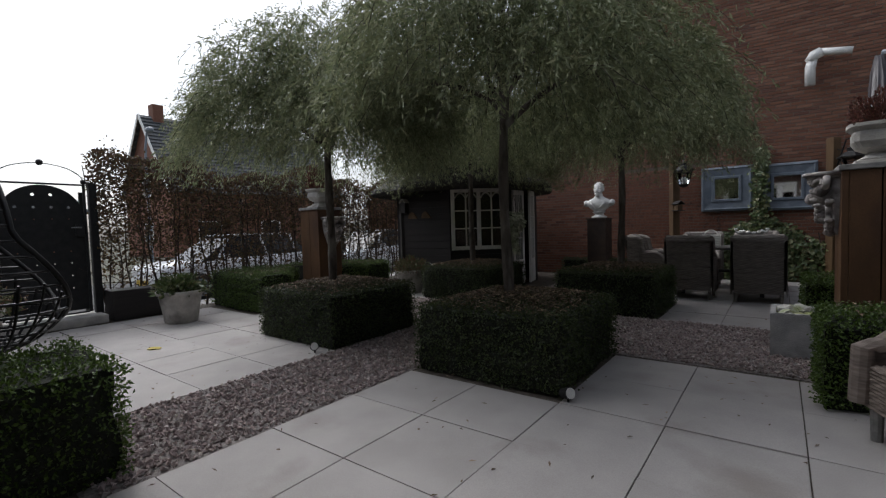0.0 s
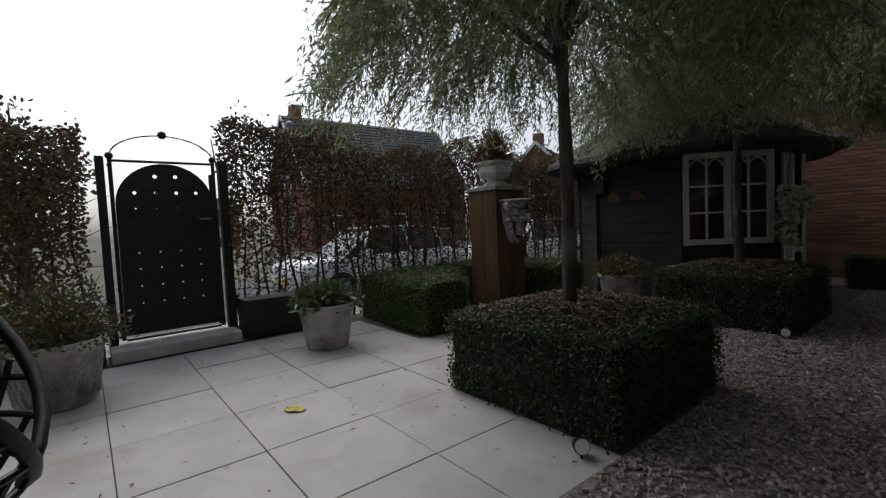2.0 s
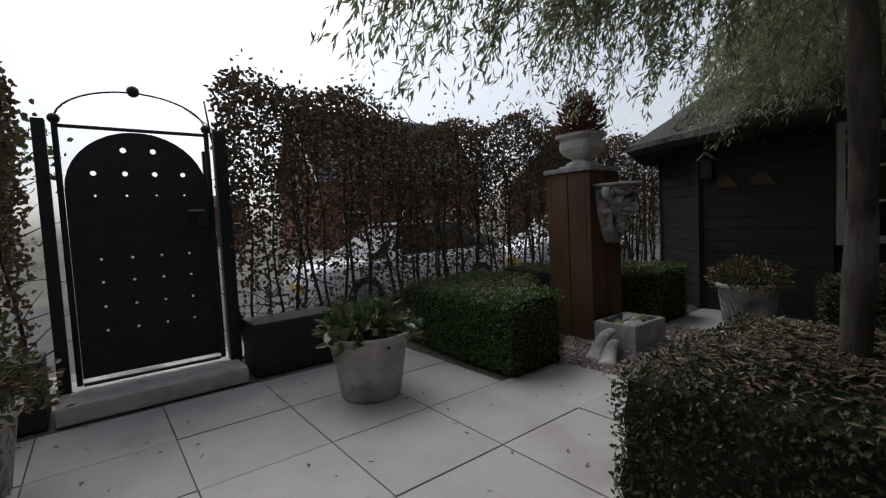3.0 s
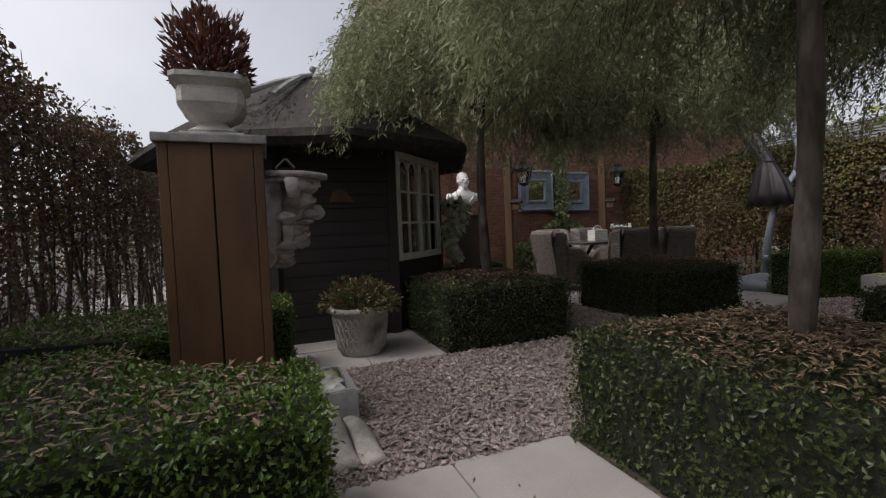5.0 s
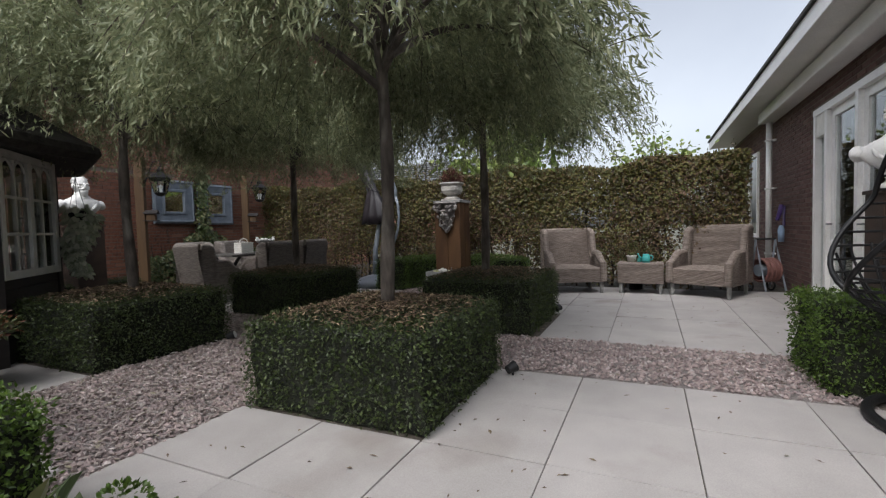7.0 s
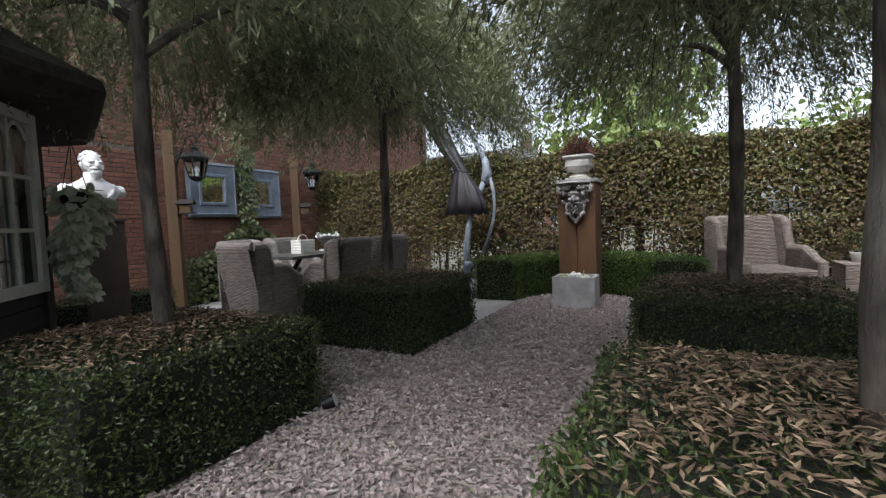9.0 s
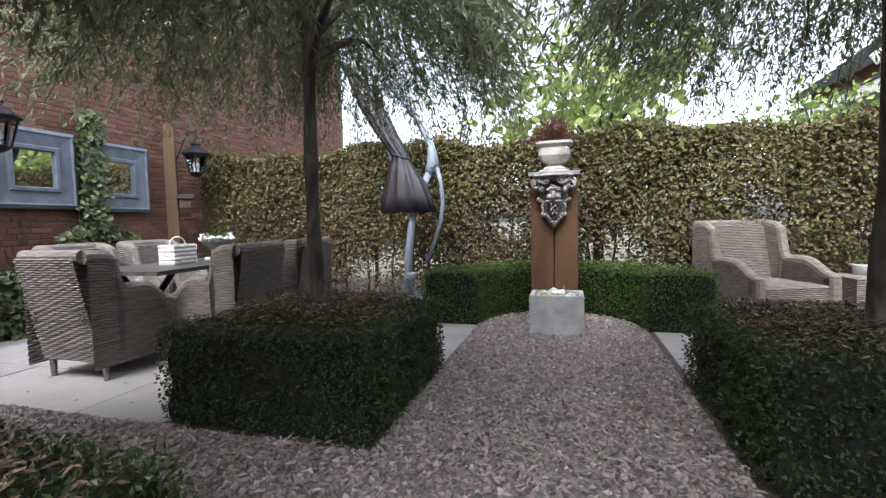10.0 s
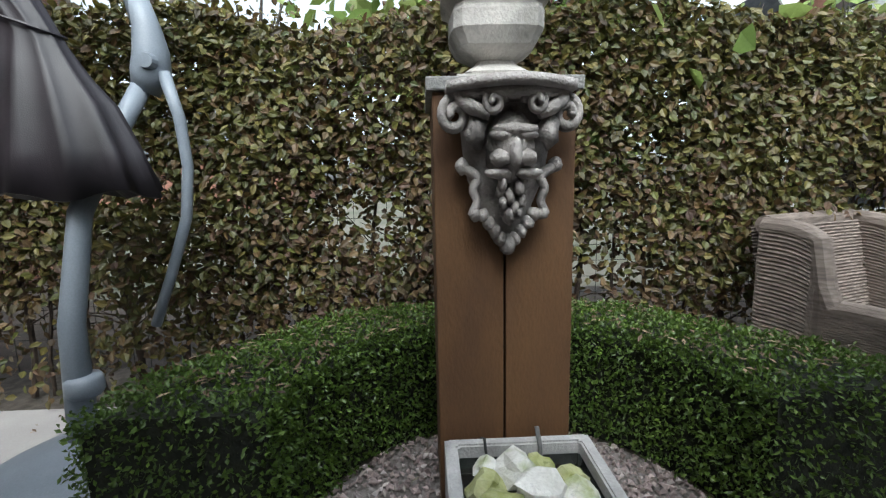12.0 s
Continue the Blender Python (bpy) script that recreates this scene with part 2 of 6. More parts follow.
ROCK = surf("white_rock", (0.55, 0.54, 0.50), (0.70, 0.69, 0.66), 12, 0.8, 0.5, 90, stain=(0.26, 0.30, 0.10), stain_at=0.52)
MOSSROCK = surf("mossy_rock", (0.24, 0.27, 0.07), (0.42, 0.42, 0.24), 14, 0.85, 0.5, 90)
TEAL = surf("turquoise_glaze", (0.05, 0.30, 0.30), (0.07, 0.38, 0.36), 9, 0.25, 0.05)
PURPLE = surf("purple_plastic", (0.07, 0.04, 0.16), (0.09, 0.05, 0.2), 9, 0.4, 0.05)
PALEBLUE = surf("pale_blue_plastic", (0.30, 0.42, 0.60), (0.36, 0.48, 0.66), 9, 0.4, 0.05)
HOSE = surf("red_brown_hose", (0.16, 0.07, 0.06), (0.22, 0.10, 0.085), 9, 0.5, 0.1)
CARWHITE = surf("white_car_paint", (0.70, 0.71, 0.72), (0.74, 0.75, 0.76), 2, 0.2, 0.0)
CARGREY = surf("silver_car_paint", (0.40, 0.42, 0.44), (0.44, 0.46, 0.48), 2, 0.25, 0.0)
CARGLASS = surf("dark_car_glass", (0.02, 0.024, 0.028), (0.03, 0.034, 0.04), 2, 0.06, 0)
RUBBER = surf("black_rubber", (0.012, 0.012, 0.012), (0.02, 0.02, 0.02), 20, 0.8, 0.3)
YELLOW = surf("yellow_plate", (0.55, 0.36, 0.03), (0.6, 0.4, 0.04), 5, 0.4, 0)
LAMPRED = surf("red_lamp_glass", (0.3, 0.02, 0.015), (0.36, 0.03, 0.02), 5, 0.2, 0)
ASPHALT = surf("asphalt", (0.05, 0.05, 0.05), (0.075, 0.073, 0.07), 4, 0.9, 0.5, 150)
GRASSY = surf("distant_ground", (0.07, 0.075, 0.045), (0.12, 0.11, 0.085), 0.3, 0.95, 0.4, 12)
SLATE = surf("grey_roof_tiles", (0.075, 0.08, 0.085), (0.12, 0.125, 0.13), 6, 0.75, 0.6, 30)
FARBRICK = surf("far_brick", (0.17, 0.075, 0.05), (0.23, 0.11, 0.075), 10, 0.9, 0.5, 60)
GREENPOST = surf("dark_green_iron", (0.010, 0.013, 0.012), (0.018, 0.022, 0.02), 9, 0.45, 0.1, metal=0.3)
YELLOWLEAF = surf("yellow_leaf", (0.36, 0.28, 0.03), (0.5, 0.4, 0.06), 30, 0.6, 0.2)

# ---------- building helpers ----------


def part(name, bm, material, parent=None, label="", smooth=False):
    me = bpy.data.meshes.new(name)
    if smooth:
        for fc in bm.faces:
            fc.smooth = True
    bm.to_mesh(me)
    bm.free()
    me.materials.append(material)
    ob = new(name, me)
    if parent:
        ob.parent = parent
    if label:
        tagged(ob, label)
    return ob


def thing(name, at, label, category, turn=0.0, group="", kind=""):
    ob = new(name)
    ob.matrix_world = pose(*at, 0, 0, turn)
    return tagged(ob, label, category, group, kind)


def lone(name, bm, material, at, label, category, turn=0.0, group="", kind="", smooth=False):
    ob = part(name, bm, material, None, "", smooth)
    ob.matrix_world = pose(*at, 0, 0, turn)
    return tagged(ob, label, category, group, kind)


def box(bm, x0, x1, y0, y1, z0, z1, bevel=0.0, m=None):
    mat = Matrix.Translation(((x0 + x1) / 2, (y0 + y1) / 2, (z0 + z1) / 2)) @ Matrix.Diagonal((abs(x1 - x0), abs(y1 - y0), abs(z1 - z0), 1))
    vs = bmesh.ops.create_cube(bm, size=1, matrix=(m or Matrix()) @ mat)["verts"]
    if bevel:
        es = list({e for v in vs for e in v.link_edges})
        bmesh.ops.bevel(bm, geom=es, offset=bevel, segments=2, affect="EDGES", profile=0.6)
    return bm


def boxed(*a, bevel=0.0):
    return box(bmesh.new(), *a, bevel=bevel)


def tube(bm, pts, radii, sides=8):
    """A round bar along points, with a radius at each."""
    pts = [Vector(p) for p in pts]
    if not hasattr(radii, "__len__"):
        radii = [radii] * len(pts)
    radii = [float(r) for r in radii]
    rings, up = [], None
    for i, p in enumerate(pts):
        d = (pts[min(i + 1, len(pts) - 1)] - pts[max(i - 1, 0)]).normalized()
        if up is None:
            up = d.orthogonal().normalized()
        up = (up - d * up.dot(d)).normalized()
        side = d.cross(up)
        rings.append([bm.verts.new(p + radii[i] * (math.cos(a) * up + math.sin(a) * side)) for a in (2 * math.pi * s / sides for s in range(sides))])
    for a, b in zip(rings, rings[1:]):
        for s in range(sides):
            bm.faces.new((a[s], a[(s + 1) % sides], b[(s + 1) % sides], b[s]))
    bm.faces.new(rings[0][::-1])
    bm.faces.new(rings[-1])
    return bm


def turned(bm, profile, sides=32, m=None, square=0.0):
    """A body turned round z from (radius, height) pairs; square: how far it is drawn out to a rounded square."""
    rings = []
    for r, z in profile:
        ring = []
        for s in range(sides):
            a = 2 * math.pi * (s + 0.5) / sides
            c, d = math.cos(a), math.sin(a)
            q = r * (1 - square + square * 0.92 / max(abs(c), abs(d)))
            v = Vector((q * c, q * d, z))
            ring.append(bm.verts.new(m @ v if m else v))
        rings.append(ring)
    for a, b in zip(rings, rings[1:]):
        for s in range(sides):
            bm.faces.new((a[s], a[(s + 1) % sides], b[(s + 1) % sides], b[s]))
    bm.faces.new(rings[0][::-1])
    bm.faces.new(rings[-1])
    return bm


def blob(bm, at, size, seed, rough=0.25, sub=2, freq=1.5):
    at, size = Vector(at), Vector(size)
    vs = bmesh.ops.create_icosphere(bm, subdivisions=sub, radius=1)["verts"]
    for v in vs:
        d = 1 + rough * noise.noise(v.co * freq + Vector((seed * 7.3, seed * 3.1, seed)))
        v.co = at + Vector((v.co.x * size.x, v.co.y * size.y, v.co.z * size.z)) * d
    return bm


def arrays(name, verts, faces, material, parent=None):
    me = bpy.data.meshes.new(name)
    me.from_pydata(verts.tolist() if hasattr(verts, "tolist") else verts, [], faces.tolist() if hasattr(faces, "tolist") else faces)
    me.materials.append(material)
    ob = new(name, me)
    if parent:
        ob.parent = parent
    return ob


def unit(a):
    return a / np.maximum(np.linalg.norm(a, axis=1, keepdims=True), 1e-6)


def leaves(name, at, along, facing, length, width, material, parent=None, fold=0.18, broad=False):
    """Many leaves in one mesh: each starts at a point, grows along a direction and faces another, folded at its midrib."""
    n = len(at)
    along = unit(along)
    side = unit(np.cross(along, facing))
    up = np.cross(side, along)
    L, W = np.broadcast_to(length, n)[:, None], np.broadcast_to(width, n)[:, None]
    if broad:
        rows = [at, at + along * L * 0.3 + side * W * 0.5 + up * W * fold, at + along * L * 0.7 + side * W * 0.38 + up * W * fold, at + along * L,
                at + along * L * 0.7 - side * W * 0.38 + up * W * fold, at + along * L * 0.3 - side * W * 0.5 + up * W * fold]
        v = np.stack(rows, 1).reshape(-1, 3)
        i = np.arange(n)[:, None] * 6
        f = np.concatenate([i + [0, 1, 2, 3], i + [0, 3, 4, 5]])
    else:
        rows = [at, at + along * L * 0.5 + side * W * 0.5 + up * W * fold, at + along * L, at + along * L * 0.5 - side * W * 0.5 + up * W * fold]
        v = np.stack(rows, 1).reshape(-1, 3)
        i = np.arange(n)[:, None] * 4
        f = np.concatenate([i + [0, 1, 2], i + [0, 2, 3]])
    return tagged(arrays(name, v, f, material, parent), kind="stuff" if parent else "")


rng = np.random.default_rng(7)


def on_box(n, x0, x1, y0, y1, z0, z1, faces="wensT"):
    """Random points on chosen faces of a box, with the faces' normals."""
    w, d, h = x1 - x0, y1 - y0, z1 - z0
    area = {"w": d * h, "e": d * h, "s": w * h, "n": w * h, "T": w * d}
    total = sum(area[c] for c in faces)
    ps, ns = [], []
    for c in faces:
        k = int(n * area[c] / total)
        u, v = rng.random(k), rng.random(k)
        if c in "we":
            ps.append(np.stack([np.full(k, x0 if c == "w" else x1), y0 + d * u, z0 + h * v], 1))
            ns.append(np.tile([-1.0 if c == "w" else 1.0, 0, 0], (k, 1)))
        elif c in "sn":
            ps.append(np.stack([x0 + w * u, np.full(k, y0 if c == "s" else y1), z0 + h * v], 1))
            ns.append(np.tile([0, -1.0 if c == "s" else 1.0, 0], (k, 1)))
        else:
            ps.append(np.stack([x0 + w * u, y0 + d * v, np.full(k, z1)], 1))
            ns.append(np.tile([0, 0, 1.0], (k, 1)))
    return np.concatenate(ps), np.concatenate(ns)


def weave(bm, fn, wide, high, strand=0.017, stake=0.05, deep=0.0075):
    """A woven wicker panel: fn(u, v) gives its surface; the strands run along u and go over and under the stakes."""
    nu, nv = max(4, int(wide / (stake * 0.5))), max(4, int(high / strand) * 2)
    u, v = np.meshgrid(np.linspace(0, 1, nu + 1), np.linspace(0, 1, nv + 1), indexing="ij")
    p, e = fn(u, v), 1e-3
    nrm = np.cross(fn(u + e, v) - p, fn(u, v + e) - p)
    nrm /= np.maximum(np.linalg.norm(nrm, axis=-1, keepdims=True), 1e-12)
    row, t = np.floor(v * nv / 2 + 1e-6), np.round(v * nv) % 2
    lift = t * (1 + 0.55 * np.cos(np.pi * np.round(u * nu) * 0.5 + np.pi * row))
    p = p + nrm * (deep * lift)[..., None]
    vs = [[bm.verts.new(p[i, j]) for j in range(nv + 1)] for i in range(nu + 1)]
    for i in range(nu):
        for j in range(nv):
            bm.faces.new((vs[i][j], vs[i + 1][j], vs[i + 1][j + 1], vs[i][j + 1]))
    return bm


def flat(a, b, c):
    """The surface of a flat panel from corner a to b along u and to c along v."""
    a, b, c = (np.array(p, float) for p in (a, b, c))
    return lambda u, v: a + u[..., None] * (b - a) + v[..., None] * (c - a)

# ---------- ground, street and garden floor ----------
YC = 0.0  # middle line of the gravel path towards the pillars
tagged(part("ground", boxed(-250, 250, -250, 250, -0.6, -0.34), GRASSY), "flat ground reaching the horizon", "ground", kind="structure")
tagged(part("road", boxed(-14, -6.6, -120, 120, -0.34, -0.30), ASPHALT), "grey asphalt street beyond the hedge", "road", kind="structure")
tagged(part("pavement", boxed(-6.6, -5.0, -120, 120, -0.34, -0.16, bevel=0.02), GREYSTONE), "grey paved footway with a kerb", "pavement", kind="structure")
tagged(part("garden_soil", boxed(-5.0, 7.0, -5.4, 6.0, -0.34, -0.05), SOIL), "dark garden soil under the beds", "soil", kind="structure")
terrace = tagged(part("terrace", boxed(-4.96, 4.9, -5.35, 5.45, -0.05, -0.012), JOINT), "terrace of cream concrete tiles with dark joints", "paving", kind="structure")


def inside_gravel(x, y, grow=0.0):
    g = (x > -0.6 - grow) & (x < 0.45 + grow) & (y > -4.3) & (y < 4.1)
    g |= (np.abs(y - YC) < 0.83 + grow) & (x > -3.1) & (x < 3.1)
    for cx in (-3.08, 3.08):
        g |= (x - cx) ** 2 + (y - YC) ** 2 < (0.83 + grow) ** 2
    return g


gb = bmesh.new()
box(gb, -0.6, 0.45, -4.35, 4.15, -0.03, -0.004)
box(gb, -3.08, -0.604, YC - 0.83, YC + 0.83, -0.03, -0.004)
box(gb, 0.454, 3.08, YC - 0.83, YC + 0.83, -0.03, -0.004)
for cx in (-3.08, 3.08):
    bmesh.ops.create_circle(gb, cap_ends=True, segments=48, radius=0.83, matrix=Matrix.Translation((cx, YC, -0.008)))
tagged(part("gravel_bed", gb, GRAVEL_BED), "bed of fine grey grit under the gravel path", "gravel", kind="structure")

n = 60000
px, py = rng.uniform(-3.9, 3.96, n * 2), rng.uniform(-4.3, 4.1, n * 2)
keep = inside_gravel(px, py, -0.012)
px, py = px[keep][:46000], py[keep][:46000]
n = len(px)
sz = rng.uniform(0.009, 0.022, n)
base = np.array([(1, 0, 0), (-0.5, 0.85, 0), (-0.5, -0.85, 0), (0.1, 0.1, 0.75), (0, 0, -0.7)], float)
ang, tilt = rng.uniform(0, 6.28, n), rng.uniform(-0.6, 0.6, n)
ca, sa, ct, st = np.cos(ang), np.sin(ang), np.cos(tilt), np.sin(tilt)
v = base[None] * (sz[:, None, None] * rng.uniform(0.6, 1.3, (n, 1, 3)))
v = np.stack([v[..., 0] * ct[:, None] + v[..., 2] * st[:, None], v[..., 1], -v[..., 0] * st[:, None] + v[..., 2] * ct[:, None]], -1)
v = np.stack([v[..., 0] * ca[:, None] - v[..., 1] * sa[:, None] + px[:, None], v[..., 0] * sa[:, None] + v[..., 1] * ca[:, None] + py[:, None], v[..., 2] + rng.uniform(0.0, 0.012, n)[:, None]], -1)
f = (np.arange(n)[:, None, None] * 5 + np.array([(0, 1, 3), (1, 2, 3), (2, 0, 3), (1, 0, 4), (2, 1, 4), (0, 2, 4)])[None]).reshape(-1, 3)
tagged(arrays("gravel", v.reshape(-1, 3), f, GRAVEL), "angular grey and pinkish gravel chips on the path", "gravel", kind="stuff")

n = 46000
px, py = rng.uniform(-3.85, 3.9, n), rng.uniform(-4.2, 4.0, n)
keep = inside_gravel(px, py, -0.02) & (rng.random(n) < np.where(py > -1.2, np.where(px < 1.6, 1.0, 0.3), 0.08))
px, py = px[keep], py[keep]
n = len(px)
a = rng.uniform(0, 6.28, n)
tagged(leaves("path_leaf_litter", np.stack([px, py, rng.uniform(0.012, 0.022, n)], 1), np.stack([np.cos(a), np.sin(a), rng.normal(0, 0.15, n)], 1), np.stack([rng.normal(0, 0.3, n), rng.normal(0, 0.3, n), np.ones(n)], 1), rng.uniform(0.035, 0.072, n), rng.uniform(0.011, 0.02, n), PATHLEAF), "dry narrow willow leaves scattered on the gravel", "leaf litter", kind="stuff")
n = 1000
px, py = rng.uniform(-4.4, 4.2, n), rng.uniform(-5.0, 5.0, n)
keep = ~inside_gravel(px, py, 0.05)
px, py = px[keep], py[keep]
n = len(px)
a = rng.uniform(0, 6.28, n)
tagged(leaves("terrace_leaf_litter", np.stack([px, py, np.full(n, 0.004)], 1), np.stack([np.cos(a), np.sin(a), rng.uniform(0, 0.15, n)], 1), np.tile([0, 0, 1.0], (n, 1)), rng.uniform(0.015, 0.05, n), rng.uniform(0.008, 0.02, n), MULCH), "few dry leaves scattered on the tiles", "leaf litter", kind="stuff")

# ---------- clipped box beds with the four trees ----------


def hedge_core(sx, sy, h, seed):
    bm = bmesh.new()
    bmesh.ops.create_cube(bm, size=1, matrix=Matrix.Translation((0, 0, h / 2)) @ Matrix.Diagonal((sx, sy, h, 1)))
    bmesh.ops.subdivide_edges(bm, edges=bm.edges[:], cuts=9, use_grid_fill=True)
    for w in bm.verts:
        d = noise.noise(w.co * 5 + Vector((seed, 0, 0)))
        w.co += Vector((w.co.x / sx, w.co.y / sy, 0.15 if w.co.z > h * 0.9 else 0)) * d * 0.07
    return bm


def litter(sx, sy, h, count, parent, mound=0.06):
    x, y = rng.uniform(-sx / 2, sx / 2, count), rng.uniform(-sy / 2, sy / 2, count)
    q = np.clip(1 - np.maximum(np.abs(x) / (sx / 2), np.abs(y) / (sy / 2)), 0, 1)
    keep = rng.random(count) < 0.25 + 1.6 * q
    x, y, q = x[keep], y[keep], q[keep]
    k, a = len(x), rng.uniform(0, 6.28, len(x))
    at = np.stack([x, y, h + 0.012 + mound * np.minimum(q * 2, 1) + rng.uniform(0, 0.012, k)], 1)
    return leaves("leaf_litter", at, np.stack([np.cos(a), np.sin(a), rng.normal(0, 0.25, k)], 1), np.stack([rng.normal(0, 0.4, k), rng.normal(0, 0.4, k), np.ones(k)], 1), rng.uniform(0.028, 0.052, k), rng.uniform(0.008, 0.013, k), MULCH, parent)


def box_leaves(name, ps, ns, parent, material, size=(0.016, 0.031), depth=0.04):
    k = len(ps)
    ps = ps + ns * rng.uniform(-depth, depth * 0.5, k)[:, None] + rng.normal(0, 0.008, (k, 3))
    return leaves(name, ps, ns * 0.6 + rng.normal(0, 0.7, (k, 3)), ns + rng.normal(0, 0.6, (k, 3)), rng.uniform(*size, k), rng.uniform(size[0] * 0.55, size[1] * 0.6, k), material, parent)


def hedge_bed(at, label, sx=1.26, sy=1.26, h=0.53, count=21000, turn=0.0, material=None, top_litter=5200, group="square box hedges"):
    ob = thing("box_hedge", at, label, "hedge", turn, group)
    part("hedge_core", hedge_core(sx - 0.06, sy - 0.06, h - 0.02, at[0] + 3), HEDGESHADE, ob)
    ps, ns = on_box(count, -sx / 2, sx / 2, -sy / 2, sy / 2, 0.02, h)
    ps[:, 2] = np.maximum(ps[:, 2], 0.015)
    # the clipped faces are a little uneven
    ps += ns * (0.018 * np.sin(ps[:, :1] * 7 + 1) * np.sin(ps[:, 1:2] * 6 + ps[:, 2:] * 5))
    box_leaves("foliage", ps, ns, ob, material or BOXLEAF)
    if top_litter:
        litter(sx - 0.08, sy - 0.08, h, top_litter, ob)
    return ob


bed = hedge_bed((1.09, -1.48, 0), "square clipped dark green box hedge strewn with fallen leaves")
for x, y, turn in ((-1.245, -1.48, 90), (1.09, 1.45, 180), (-1.245, 1.45, 270)):
    copy_thing(bed, pose(x, y, 0, 0, 0, turn))


def willow_tree(at, turn=0.0):
    ob = thing("weeping_pear_tree", at, "small weeping tree with grey-green narrow leaves in a box hedge", "tree", turn, "four weeping trees")
    bm = bmesh.new()
    pts = [(0.012 * math.sin(z * 3), 0.014 * math.cos(z * 2.3), z) for z in np.linspace(0.0, 2.55, 16)]
    tube(bm, pts, [0.052 - 0.006 * z + 0.004 * math.sin(z * 9) for z in np.linspace(0, 2.55, 16)], 12)
    part("trunk", bm, BARK, ob, smooth=True)
    starts = []
    for i in range(15):
        a, rise = i * 2.4, rng.uniform(0.25, 0.95)
        r = rng.uniform(0.65, 1.05)
        z0 = rng.uniform(2.0, 2.5)
        limb = [Vector((r * q * math.cos(a + 0.3 * q), r * q * math.sin(a + 0.3 * q), z0 + rise * math.sin(q * 2.0) * 1.0)) for q in np.linspace(0, 1, 8)]
        part("limb", tube(bmesh.new(), limb, [0.028 * (1 - 0.8 * q) + 0.003 for q in np.linspace(0, 1, 8)], 6), BARK, ob)
        starts += limb[3:]
    # hanging twigs in clumps: an umbrella of strands with gaps between
    k, per = 3500, 26
    th = rng.uniform(0, 2 * np.pi, k)
    q = np.sqrt(rng.random(k))
    lump = 1 + 0.14 * np.sin(3 * th + 1.0) + 0.10 * np.sin(7 * th)
    rad = q * 1.27 * lump
    top = 2.08 + 1.42 * np.sqrt(np.clip(1 - q**2, 0, 1)) * rng.uniform(0.25, 1.05, k) + rng.normal(0, 0.08, k)
    p0 = np.stack([rad * np.cos(th), rad * np.sin(th), top], 1)
    out = np.stack([np.cos(th), np.sin(th), rng.uniform(-0.3, 0.7, k)], 1) + rng.normal(0, 0.5, (k, 3))
    out = unit(out)
    ln = rng.uniform(0.28, 0.62, k)
    s = np.linspace(0.05, 1, per)[None, :, None]
    drop = np.zeros((1, 1, 3))
    drop[..., 2] = -0.75
    path = p0[:, None] + out[:, None] * ln[:, None, None] * s * 0.75 + drop * ln[:, None, None] * s**2
    path[..., 2] = np.maximum(path[..., 2], 1.74 + 0.14 * rng.random((k, 1)) + 0.25 * (1 - q[:, None]) ** 2)
    along = out[:, None] * 0.75 + 2 * drop * s
    at_ = path.reshape(-1, 3)
    m_ = len(at_)
    al = unit(along.reshape(-1, 3)) + rng.normal(0, 0.55, (m_, 3))
    leaves("crown", at_ + rng.normal(0, 0.01, (m_, 3)), al, rng.normal(0, 1, (m_, 3)) + [0, 0, 0.8], rng.uniform(0.04, 0.075, m_), rng.uniform(0.009, 0.015, m_), WILLOW, ob, 0.1)
    tb = bmesh.new()
    for i in range(0, k, 9):
        tube(tb, path[i, ::8], 0.0022, 3)
    tagged(part("twiggery", tb, TWIG, ob), kind="stuff")
    return ob


tree = willow_tree((0.98, -1.45, 0))
for x, y, turn in ((-1.27, -1.54, 100), (1.15, 1.5, 200), (-1.22, 1.38, 300)):
    copy_thing(tree, pose(x, y, 0, 0, 0, turn))

# ---------- curved hedges round the two corten pillars ----------


